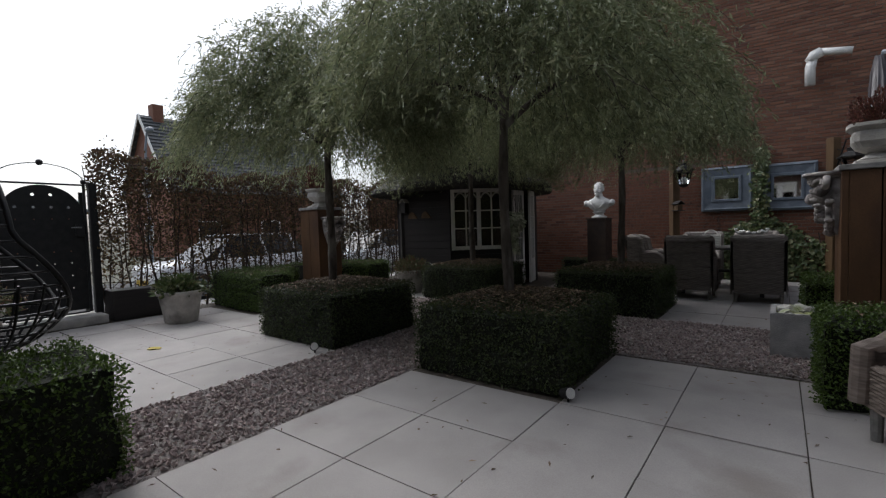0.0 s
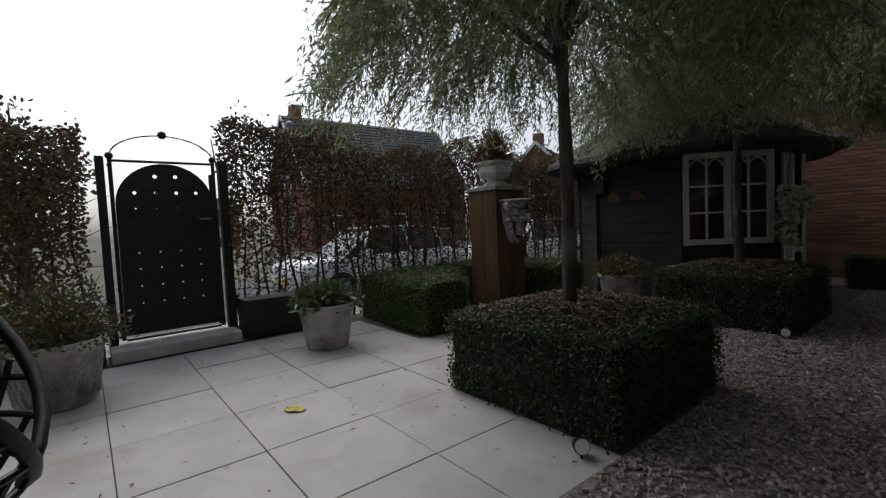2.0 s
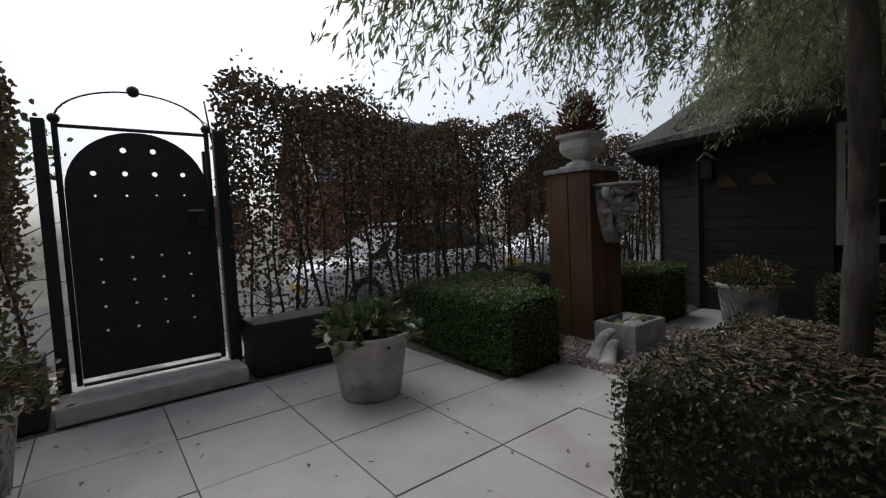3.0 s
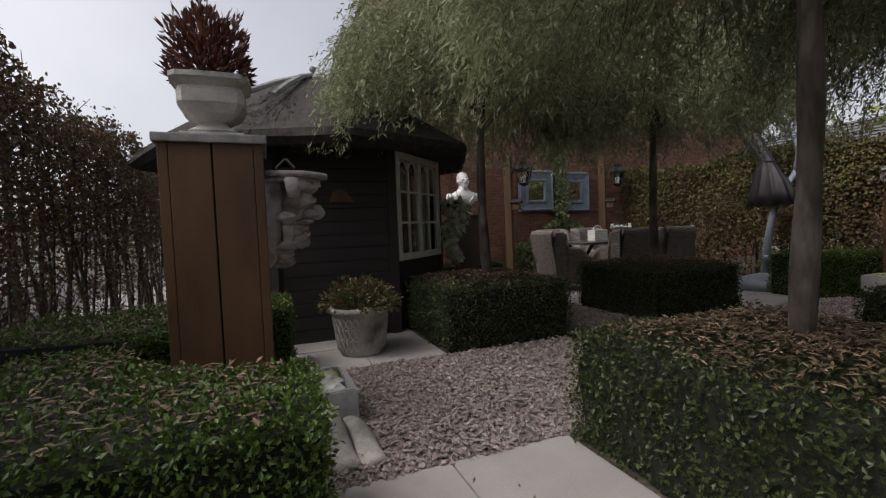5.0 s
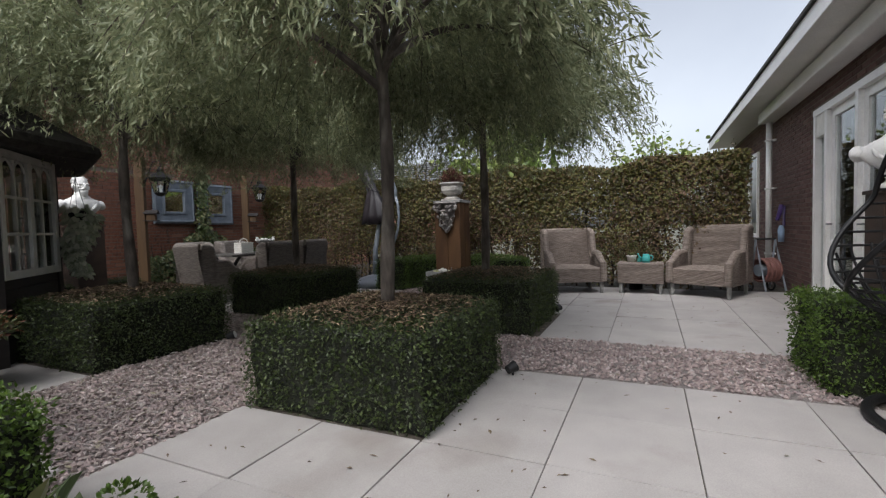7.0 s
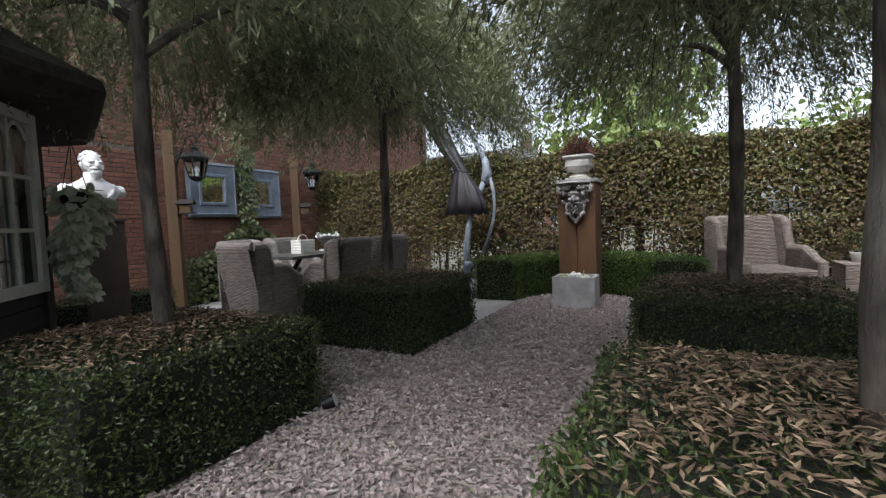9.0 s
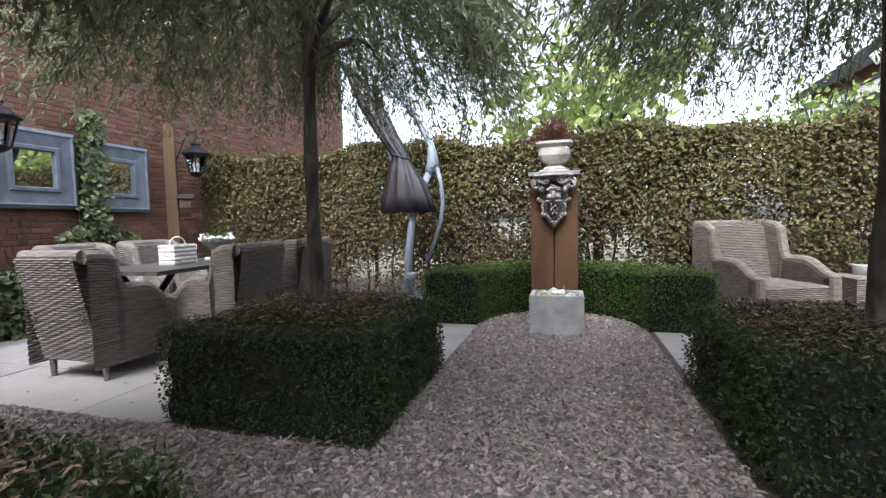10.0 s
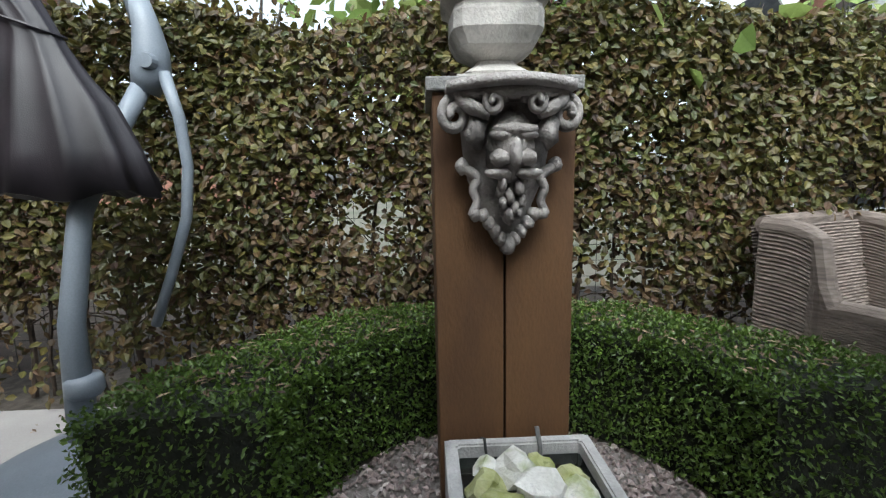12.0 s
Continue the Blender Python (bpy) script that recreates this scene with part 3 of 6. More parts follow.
def curved_hedge(sx, sy, label):
    c = (3.10 if sx > 0 else -3.12, YC)
    ob = thing("curved_box_hedge", (c[0], c[1], 0), label, "hedge", 0, "curved box hedges")
    r0, h = 0.80, 0.56

    def outer(t):
        if sx < 0:
            return np.minimum(1.36 / np.maximum(np.cos(t), 0.05), 1.68 / np.maximum(np.sin(t), 0.05)) - 0.12 * np.exp(-(((t - 0.91) / 0.25) ** 2))
        return 1.42 - 0.16 * np.clip(t / 0.7, 0, 1)

    def xyz(t, r, z):
        return np.stack([sx * r * np.sin(t), sy * r * np.cos(t), z], -1)

    t1 = 1.42
    bm = bmesh.new()
    steps = np.linspace(0.01, t1, 22)
    rows = []
    for t in steps:
        ro = float(outer(t)) - 0.03
        rows.append([bm.verts.new(xyz(np.array(t), np.array(r), np.array(z))) for r, z in ((r0 + 0.03, 0), (r0 + 0.03, h - 0.07), (r0 + 0.1, h - 0.02), (ro - 0.07, h - 0.02), (ro, h - 0.07), (ro, 0))])
    for a, b in zip(rows, rows[1:]):
        for i in range(5):
            bm.faces.new((a[i], a[i + 1], b[i + 1], b[i]))
    bm.faces.new(rows[0])
    bm.faces.new(rows[-1][::-1])
    part("hedge_core", bm, HEDGESHADE, ob)
    k = 22000
    which = rng.choice(4, k, p=[0.24, 0.40, 0.28, 0.08])
    t, q, z = rng.uniform(0, t1, k), rng.random(k), rng.uniform(0.02, h, k)
    ro = outer(t)
    r = np.where(which == 0, r0, np.where(which == 1, ro, r0 + (ro - r0) * q))
    t = np.where(which == 3, 0.0, t)
    r = np.where(which == 3, r0 + (outer(np.zeros(k)) - r0) * q, r)
    edge = np.minimum(np.minimum(r - r0, ro - r), 0.08) / 0.08
    z = np.where(which == 2, h - 0.04 * (1 - edge) ** 2, z)
    z = z + 0.012 * np.sin(t * 9) * np.sin(r * 11)
    ps = xyz(t, r, z)
    rad = xyz(t, np.ones(k), np.zeros(k))
    tip = np.tile([-0.2 * sx, 0.0, 0.0], (k, 1)) - xyz(t + np.pi / 2, np.ones(k), np.zeros(k))
    nrm = np.where((which == 0)[:, None], -rad, np.where((which == 1)[:, None], rad, np.where((which == 2)[:, None], [0, 0, 1.0], tip)))
    box_leaves("foliage", ps, unit(nrm), ob, LIMELEAF)
    k = 260 if sx > 0 else 800
    t, q = rng.uniform(0.1, t1, k), rng.random(k)
    a = rng.uniform(0, 6.28, k)
    leaves("leaf_litter", xyz(t, r0 + (outer(t) - r0) * q, np.full(k, h + 0.015)), np.stack([np.cos(a), np.sin(a), rng.normal(0, 0.2, k)], 1), np.tile([0, 0, 1.0], (k, 1)), rng.uniform(0.03, 0.06, k), rng.uniform(0.01, 0.02, k), MULCH, ob)
    return ob


for sx, sy in ((1, 1), (1, -1), (-1, 1), (-1, -1)):
    curved_hedge(sx, sy, "low clipped green box hedge curving round a corten pillar")

hedge_bed((-0.08, -4.5, 0), "clipped box hedge block beside the terrace doors", 0.80, 0.72, 0.56, 11000, 0, LIMELEAF, 0)
low = hedge_bed((-0.1, 4.5, 0), "low box hedge in front of the bust", 1.5, 0.4, 0.42, 9000, 0, BOXLEAF, 300)

# ---------- tall hornbeam hedges ----------


def tall_hedge(at, length, height, label, material, count, thick=0.36, low=0.35, spread=(0.035, 0.065), stems=0.24, gaps=0.5, turn=0.0, clumps=0.1, bare=0.9):
    """A tall hedge along local y, with stems, side twigs and loose leaves that thin out towards the ground."""
    ob = thing("hornbeam_hedge", at, label, "hedge", turn)
    sb = bmesh.new()
    for i in range(int(length / stems)):
        y = (i + 0.5) * stems + rng.normal(0, 0.03)
        x, pts = rng.normal(0, 0.04), []
        lean = rng.normal(0, 0.03)
        for z in np.linspace(0, height * rng.uniform(0.8, 0.98), 9):
            pts.append((x + 0.03 * math.sin(z * 4 + i), y + lean * z + 0.03 * math.sin(z * 5 + i * 2), z))
        r = rng.uniform(0.012, 0.024)
        tube(sb, pts, [r * (1 - 0.7 * j / 8) for j in range(9)], 6)
        for j in range(16):
            z = rng.uniform(0.12, height * 0.95)
            p = Vector((x, y, z))
            d = Vector((rng.normal(0, 0.35), rng.choice([-1, 1]) * rng.uniform(0.3, 1), rng.uniform(-0.1, 0.7))).normalized() * rng.uniform(0.15, 0.4)
            tube(sb, [p, p + d * 0.5 + Vector((0, 0, 0.02)), p + d], [0.006, 0.004, 0.002], 4)
    tagged(part("branchwork", sb, TWIG, ob), kind="stuff")
    y, z = rng.uniform(0, length, count), height * (1 - rng.random(count) ** 1.35)
    wave = height + clumps * (np.sin(y * 2.1) + 0.7 * np.sin(y * 5.3 + 1)) * 0.6
    z = z / height * wave
    dense = np.clip((z - low) / (bare * height - low), 0.04, 1)
    patch = np.sin(y * 3.1 + 2 * np.sin(z * 2.3)) * np.sin(z * 4.1 + y * 1.3)
    keep = rng.random(count) < dense * (1 - gaps * np.clip(patch, 0, 1) * np.clip(1.5 - z / height * 1.2, 0, 1))
    y, z = y[keep], z[keep]
    k = len(y)
    side = rng.choice([-1, 1], k, p=[0.62, 0.38])
    x = side * thick / 2 * np.sqrt(rng.random(k)) + rng.normal(0, 0.025, k) + 0.03 * np.sin(y * 4 + z * 5)
    nrm = np.stack([side * 1.0, rng.normal(0, 0.5, k), rng.normal(0.4, 0.5, k)], 1)
    dry = (rng.random(k) < np.clip(0.75 - 0.8 * z / height + 0.25 * np.sin(y * 1.7), 0, 0.7)) if material is BEECH else np.zeros(k, bool)
    way = np.stack([side * 0.4, rng.normal(0, 0.8, k), rng.normal(-0.3, 0.6, k)], 1)
    for name, pick, mat in (("foliage", ~dry, material), ("withered_foliage", dry, BROWNLEAF)):
        if pick.any():
            n_ = int(pick.sum())
            leaves(name, np.stack([x, y, z], 1)[pick], way[pick], nrm[pick], rng.uniform(*spread, n_), rng.uniform(spread[0] * 0.65, spread[1] * 0.65, n_), mat, ob, 0.15, True)
    k = int(length * 26)
    y = rng.uniform(0, length, k)
    base_z = height + clumps * (np.sin(y * 2.1) + 0.7 * np.sin(y * 5.3 + 1)) * 0.6
    leaves("shoot_fringe", np.stack([rng.normal(0, 0.1, k), y, base_z + rng.uniform(-0.05, 0.2, k) ** 1], 1), rng.normal(0, 0.6, (k, 3)) + [0, 0, 0.6], rng.normal(0, 1, (k, 3)), rng.uniform(0.03, 0.055, k), rng.uniform(0.02, 0.035, k), material, ob, 0.15, True)
    return ob


tall_hedge((4.46, -4.55, 0), 9.9, 2.12, "tall hornbeam hedge in yellow-green autumn leaf behind the terrace", BEECH, 118000, 0.46, 0.0, gaps=0.85, bare=0.34)
tall_hedge((-4.95, -2.78, -0.1), 12.0, 2.42, "thin brown hornbeam hedge along the street beside the gate", BROWNLEAF, 95000, 0.34, 0.3, (0.03, 0.055), 0.12, 0.6, clumps=0.2, bare=0.6)
tall_hedge((-4.95, -7.2, -0.1), 3.2, 2.35, "dense brown hornbeam hedge beside the gate", BROWNLEAF, 26000, 0.4, 0.2, (0.03, 0.055), 0.2, 0.4, clumps=0.2, bare=0.6)


def wire_fence(x, y0, y1, z1, label, step=0.11):
    ob = thing("wire_mesh_fence", (x, y0, 0), label, "fence")
    bm = bmesh.new()
    for i in range(int((y1 - y0) / step) + 1):
        tube(bm, [(0, i * step, 0.02), (0, i * step, z1)], 0.0022, 4)
    for i in range(int(z1 / step) + 1):
        tube(bm, [(0.004, 0, 0.02 + i * step), (0.004, y1 - y0, 0.02 + i * step)], 0.0022, 4)
    part("mesh_panel", bm, GREENPOST, ob)
    for i in range(int((y1 - y0) / 2.4) + 1):
        part("post", boxed(-0.025, 0.025, i * 2.4 - 0.02, i * 2.4 + 0.02, -0.05, z1 + 0.08, bevel=0.004), GREENPOST, ob)
    return ob


wire_fence(-5.16, -2.85, 5.4, 1.75, "dark green wire mesh fence inside the street hedge")
wire_fence(4.8, -4.5, 5.2, 1.6, "dark wire mesh fence behind the hornbeam hedge")

# ---------- large-leaved tree and far greenery beyond the back hedge ----------


def broad_tree(at, height, radius, label, size, count, z_low, material, name="broadleaf_tree"):
    ob = thing(name, at, label, "tree")
    part("trunk", tube(bmesh.new(), [(0, 0, 0), (0.05, 0.03, height * 0.4), (0, 0.08, height * 0.7)], [0.09, 0.07, 0.03], 10), BARK, ob)
    tips = []
    for i in range(22):
        a, zz = i * 2.4, rng.uniform(z_low, height)
        r = radius * rng.uniform(0.55, 1) * math.sqrt(max(0.15, 1 - ((zz - z_low) / (height - z_low) * 1.6 - 0.7) ** 2))
        tip = Vector((r * math.cos(a), r * math.sin(a), zz))
        p0 = Vector((0, 0, zz * 0.6))
        part("limb", tube(bmesh.new(), [p0, p0.lerp(tip, 0.5) + Vector((0, 0, 0.12)), tip], [0.03, 0.018, 0.005], 6), BARK, ob)
        tips += [p0.lerp(tip, q) for q in (0.45, 0.6, 0.75, 0.9, 1.0)]
    tp = np.array([tuple(t) for t in tips])
    c = tp[rng.integers(0, len(tp), count)] + rng.normal(0, radius * 0.13, (count, 3))
    leaves("crown", c, rng.normal(0, 1, (count, 3)) + [0, 0, -0.6], rng.normal(0, 0.7, (count, 3)) + [0, 0, 1], rng.uniform(size * 0.6, size, count), rng.uniform(size * 0.55, size * 0.9, count), material, ob, 0.12, True)
    return ob


broad_tree((5.7, -0.55, -0.1), 4.1, 1.75, "young tree with large pale green leaves behind the hedge", 0.21, 1700, 1.9, FIGLEAF)
broad_tree((5.6, -3.3, -0.1), 2.75, 0.95, "yellow-green shrub rising over the back hedge", 0.10, 1300, 1.7, FIGLEAF, "tall_shrub")
broad_tree((5.5, 1.6, -0.1), 2.9, 0.6, "thin shrub with small leaves rising over the hedge", 0.06, 900, 1.8, BEECH, "tall_shrub")
broad_tree((-6.4, -4.6, -0.2), 2.9, 0.8, "dark shrub by the street beyond the gate", 0.07, 2200, 0.9, SHRUBLEAF, "street_shrub")

# ---------- brick gable wall with ivy at the end of the garden ----------


def verge(z):
    return -2.1 + (z - 3.6) * 0.38


def brick_block(y, x_of, x1, z0, z1, face, skip=()):
    """Bricks on a wall along x at y, face +1 or -1: the points and faces of all of them."""
    vs, fs, count = [], [], 0
    bw, bh, jx, jz = 0.21, 0.051, 0.011, 0.0115
    row, z = 0, z0
    while z + bh < z1:
        x = x_of(z) + (0 if row % 2 else -0.11)
        while x + bw < x1:
            if not any(a < x + bw and x < b and c < z + bh and z < d for a, b, c, d in skip) and x > x_of(z) - 0.005:
                o = 0.006 + 0.004 * noise.noise(Vector((x * 9, z * 23, y)))
                ya, yb = y, y + face * o
                vs += [(x, ya, z), (x + bw, ya, z), (x + bw, ya, z + bh), (x, ya, z + bh), (x + 0.003, yb, z + 0.003), (x + bw - 0.003, yb, z + 0.003), (x + bw - 0.003, yb, z + bh - 0.003), (x + 0.003, yb, z + bh - 0.003)]
                b = count * 8
                fs += [(b + 4, b + 5, b + 6, b + 7), (b, b + 1, b + 5, b + 4), (b + 1, b + 2, b + 6, b + 5), (b + 2, b + 3, b + 7, b + 6), (b + 3, b, b + 4, b + 7)]
                count += 1
            x += bw + jx
        row, z = row + 1, z + bh + jz
    return vs, fs


SINGLE = (0.2, 2.0, 0.7, 2.3)  # the stretch of the gable in which each brick is an object
bm = bmesh.new()
prof = [(-3.5, -0.3), (9.2, -0.3), (9.2, 7.2), (verge(7.2), 7.2)]
vv = [[bm.verts.new((x, yy, z)) for x, z in prof] for yy in (5.5, 5.8)]
bm.faces.new(vv[0])
bm.faces.new(vv[1][::-1])
for i in range(4):
    bm.faces.new((vv[0][i], vv[1][i], vv[1][(i + 1) % 4], vv[0][(i + 1) % 4]))
wall_n = tagged(part("wall_north", bm, MORTAR), "tall red-brown brick gable wall of the neighbouring house", "wall", kind="structure")
vs, fs = brick_block(5.5, verge, 9.15, 0.0, 7.1, -1, (SINGLE,))
tagged(arrays("bricks", vs, fs, BRICKS, wall_n), "weathered red-brown bricks in running bond", kind="stuff")
bm = bmesh.new()
for z0, z1 in ((-0.2, 7.3),):
    a, b = Vector((verge(z0) - 0.05, 5.45, z0)), Vector((verge(z1) - 0.05, 5.45, z1))
    tube(bm, [a, b], 0.05, 4)
part("verge_trim", bm, WHITEPAINT, wall_n)

# flue pipe with a bend on the gable
flue = thing("flue_pipe", (3.3, 5.3, 3.45), "white curved flue pipe on the brick gable", "pipe")
part("riser", tube(bmesh.new(), [(0, 0, 0), (0, 0, 0.3), (0.03, 0, 0.42)], 0.075, 14), WHITEPAINT, flue, smooth=True)
part("elbow", tube(bmesh.new(), [(0.0, 0, 0.40), (0.05, 0, 0.5), (0.15, 0, 0.54)], [0.085, 0.088, 0.085], 14), WHITEPAINT, flue, smooth=True)
part("run", tube(bmesh.new(), [(0.13, 0, 0.54), (0.55, 0, 0.47)], 0.06, 14), WHITEPAINT, flue, smooth=True)
part("bracket", boxed(-0.02, 0.02, 0.0, 0.21, 0.1, 0.14), GALV, flue)

# ---------- our house: rear wall with glazed doors, gutters, upper storey ----------
DOOR = (1.10, 3.38, 0.0, 2.45)
bm = bmesh.new()
box(bm, -3.0, DOOR[0], -5.4, -5.1, -0.3, 2.98)
box(bm, DOOR[1], 9.5, -5.4, -5.1, -0.3, 2.98)
box(bm, DOOR[0], DOOR[1], -5.4, -5.1, DOOR[3], 2.98)
wall_s = tagged(part("wall_south", bm, MORTAR), "dark purple-brown brick rear wall of the house", "wall", kind="structure")
vs, fs = brick_block(-5.1, lambda z: -0.4, 9.4, 0.0, 2.9, 1, ((DOOR[0] - 0.02, DOOR[1] + 0.02, -1, DOOR[3] + 0.02), (6.6, 8.4, 0.75, 2.4)))
tagged(arrays("bricks", vs, fs, DARKBRICKS, wall_s), "dark bricks in running bond", kind="stuff")
door = tagged(thing("door_1", (0.4, -5.1, 0), "white glazed garden doors with side light", "door"), kind="structure")
bm = bmesh.new()
for x in (0.70, 1.62, 2.50, 2.90):
    box(bm, x, x + 0.075, -0.11, 0.03, 0.0, 2.45, bevel=0.006)
box(bm, 0.70, 2.98, -0.112, 0.034, 2.37, 2.452, bevel=0.006)
box(bm, 0.70, 2.98, -0.112, 0.05, -0.02, 0.05, bevel=0.006)
part("door_frame", bm, WHITEPAINT, door)
for x0, x1 in ((0.78, 1.62), (1.70, 2.50)):
    leaf = bmesh.new()
    for a, b, c, d in ((x0, x0 + 0.1, 0.05, 2.37), (x1 - 0.1, x1, 0.05, 2.37), (x0 + 0.1, x1 - 0.1, 0.05, 0.3), (x0 + 0.1, x1 - 0.1, 2.27, 2.37)):
        box(leaf, a, b, -0.07, -0.02, c, d, bevel=0.005)
    lf = part("door_leaf", leaf, WHITEPAINT, door)
    gp = part("pane", boxed(x0 + 0.1, x1 - 0.1, -0.05, -0.042, 0.3, 2.27), PANE, lf)
    gp.visible_shadow = False
    part("handle", tube(bmesh.new(), [(x1 - 0.05, -0.02, 1.02), (x1 - 0.05, 0.035, 1.02), (x1 - 0.16, 0.04, 1.02)], 0.01, 8), GALV, lf)
gp = part("side_pane", boxed(2.58, 2.90, -0.05, -0.042, 0.05, 2.1), PANE, door)
gp.visible_shadow = False
part("vent_grille", boxed(2.58, 2.90, -0.08, 0.02, 2.1, 2.37, bevel=0.01), CREAMPAINT, door)
tagged(part("room_behind", boxed(0.9, 3.6, -8.4, -8.3, -0.02, 2.6), DARKROOM), "room wall behind the glazed doors with indoor dimness in its colour", "wall", kind="structure")
tagged(part("room_floor", boxed(0.9, 3.6, -8.3, -5.4, -0.05, -0.005), OAK), "wooden room floor behind the doors", "floor", kind="structure")
tagged(part("room_ceiling", boxed(0.7, 3.8, -8.3, -5.4, 2.6, 2.7), WHITEPAINT), "white room ceiling", "ceiling", kind="structure")
for x in (0.8, 3.65):
    tagged(part("room_wall_side", boxed(x - 0.05, x + 0.05, -8.3, -5.4, 0, 2.6), DARKROOM), "side wall of the room with indoor dimness in its colour", "wall", kind="structure")
win = tagged(thing("window_1", (6.6, -5.1, 0.75), "white framed window in the dark brick wall", "window"), kind="structure")
bm = bmesh.new()
for a, b, c, d in ((0, 0.07, 0, 1.65), (1.73, 1.8, 0, 1.65), (0.86, 0.93, 0, 1.65), (0.07, 1.73, 0, 0.07), (0.07, 1.73, 1.58, 1.65)):
    box(bm, a, b, -0.02, 0.04, c, d, bevel=0.005)
part("window_frame", bm, WHITEPAINT, win)
part("pane", boxed(0.07, 1.73, -0.005, 0.005, 0.07, 1.58), CARGLASS, win)
part("sill", boxed(-0.05, 1.85, -0.02, 0.1, -0.05, 0.0, bevel=0.005), GREYSTONE, win)
gut = thing("roof_gutter", (0, -5.1, 2.71), "white boxed gutter over the garden doors", "gutter")
bm = bmesh.new()
box(bm, -3.0, 5.45, 0.012, 0.24, 0, 0.17, bevel=0.02)
part("gutter_box", bm, WHITEPAINT, gut)
pipe = thing("drain_pipe", (5.35, -5.0, 0), "white plastic drain pipe on the brick wall", "pipe")
part("downpipe", tube(bmesh.new(), [(0, 0, 0.0), (0, 0, 2.71)], 0.045, 14), WHITEPAINT, pipe, smooth=True)
for z in (0.5, 1.6, 2.4):
    part("clip", boxed(-0.055, 0.055, -0.098, 0.052, z, z + 0.03, bevel=0.004), WHITEPAINT, pipe)
roof = thing("flat_roof_edge", (0, -5.1, 2.92), "white boarded roof edge with dark bitumen trim", "roof")
part("soffit", boxed(-3.0, 9.5, 0.0, 0.5, 0.0, 0.03), WHITEPAINT, roof)
part("fascia", boxed(-3.0, 9.5, 0.504, 0.54, -0.02, 0.16, bevel=0.008), WHITEPAINT, roof)
part("roof_trim", boxed(-3.0, 9.5, 0.45, 0.57, 0.162, 0.20), ASPHALT, roof)
part("roof_deck", boxed(-3.0, 9.5, -3.4, 0.445, 0.125, 0.155), ASPHALT, roof)



def gabled_house(at, length, depth, eave, ridge, label, turn=0.0, windows=3, wall=None, chimney=True, name="far_house"):
    """A house with its ridge along local y, the roof's slopes, verge boards, chimney, windows and door."""
    ob = thing(name, at, label, "house", turn)
    bm = bmesh.new()
    d = depth / 2
    prof = [(-d, 0), (d, 0), (d, eave), (0, ridge), (-d, eave)]
    ends = [[bm.verts.new((x, y, z)) for x, z in prof] for y in (0, length)]
    bm.faces.new(ends[0])
    bm.faces.new(ends[1][::-1])
    for i in range(5):
        bm.faces.new((ends[0][i], ends[1][i], ends[1][(i + 1) % 5], ends[0][(i + 1) % 5]))
    part("wall", bm, wall or FARBRICK, ob)
    slope = math.atan2(ridge - eave, d)
    run = d / math.cos(slope) + 0.45
    for s in (-1, 1):
        rb = bmesh.new()
        m = Matrix.Translation((0, 0, ridge + 0.06)) @ Matrix.Rotation(s * slope, 4, "Y")
        rows = int(run / 0.33)
        lines = []
        for i in range(rows):
            a, b = i * run / rows, (i + 1) * run / rows
            for q, z in ((a, 0.02), (b, 0.09)):
                lines.append([rb.verts.new(m @ Vector((s * q, y, z))) for y in (-0.3, length + 0.3)])
        lines.append([rb.verts.new(m @ Vector((s * run, y, -0.06))) for y in (-0.3, length + 0.3)])
        for p, q in zip(lines, lines[1:]):
            rb.faces.new((p[0], p[1], q[1], q[0]))
        part("roof_slope", rb, SLATE, ob)
        for y in (-0.34, length + 0.30):
            part("verge_board", box(bmesh.new(), 0, s * run, y, y + 0.05, -0.12, 0.12, m=m), WHITEPAINT, ob)
    if chimney:
        part("chimney", boxed(-0.4, 0.4, 0.5, 1.2, ridge - 0.8, ridge + 0.9, bevel=0.03), FARBRICK, ob)
    for i in range(windows):
        y = (i + 0.5) * length / windows
        for z in (1.0, 3.4) if eave > 4.6 else (1.0,):
            w = part("window", boxed(d - 0.02, d + 0.06, y - 0.8, y + 0.8, z, z + 1.4), WHITEPAINT, ob)
            part("pane", boxed(d + 0.04, d + 0.08, y - 0.7, y + 0.7, z + 0.1, z + 1.3), CARGLASS, w)
    for z in (1.0, eave - 0.4):
        w = part("window", boxed(-0.7, 0.7, -0.06, 0.02, z, z + 1.4), WHITEPAINT, ob)
        part("pane", boxed(-0.6, 0.6, -0.08, -0.04, z + 0.1, z + 1.3), CARGLASS, w)
    return ob


gabled_house((-33, 8.2, -0.3), 14, 8.0, 4.6, 9.9, "brick house with grey tiled roof and white verges across the street")
gabled_house((-24, 26, -0.3), 12, 8.0, 3.8, 7.8, "brick house with grey tiled roof further up the street", 25)
gabled_house((-40, -22, -0.3), 14, 9.0, 5.6, 10.0, "brick house with dormered roof down the street", 0)
gabled_house((-58, 2, -0.3), 8, 8.0, 4.2, 5.6, "low house with flat white edges far across the street", 0)
gabled_house((34, 9, -0.3), 16, 9.0, 3.2, 7.4, "house with grey slate roof beyond the back hedge", 0)
nb = gabled_house((10.5, -10.9, -0.3), 3.0, 8.6, 4.75, 7.9, "red brick neighbouring house with white verge boards", -90, 2, None, False, "neighbour_house")
dorm = thing("roof_dormer", (7.0, -6.4, 3.02), "flat roofed upper storey with dark boards and white windows", "dormer")
part("dormer_body", boxed(-2.6, 2.4, -3.2, -0.03, 0, 1.75), DARKBOARD, dorm)
part("dormer_roof", boxed(-2.65, 2.45, -3.25, 0.06, 1.752, 1.80), ASPHALT, dorm)
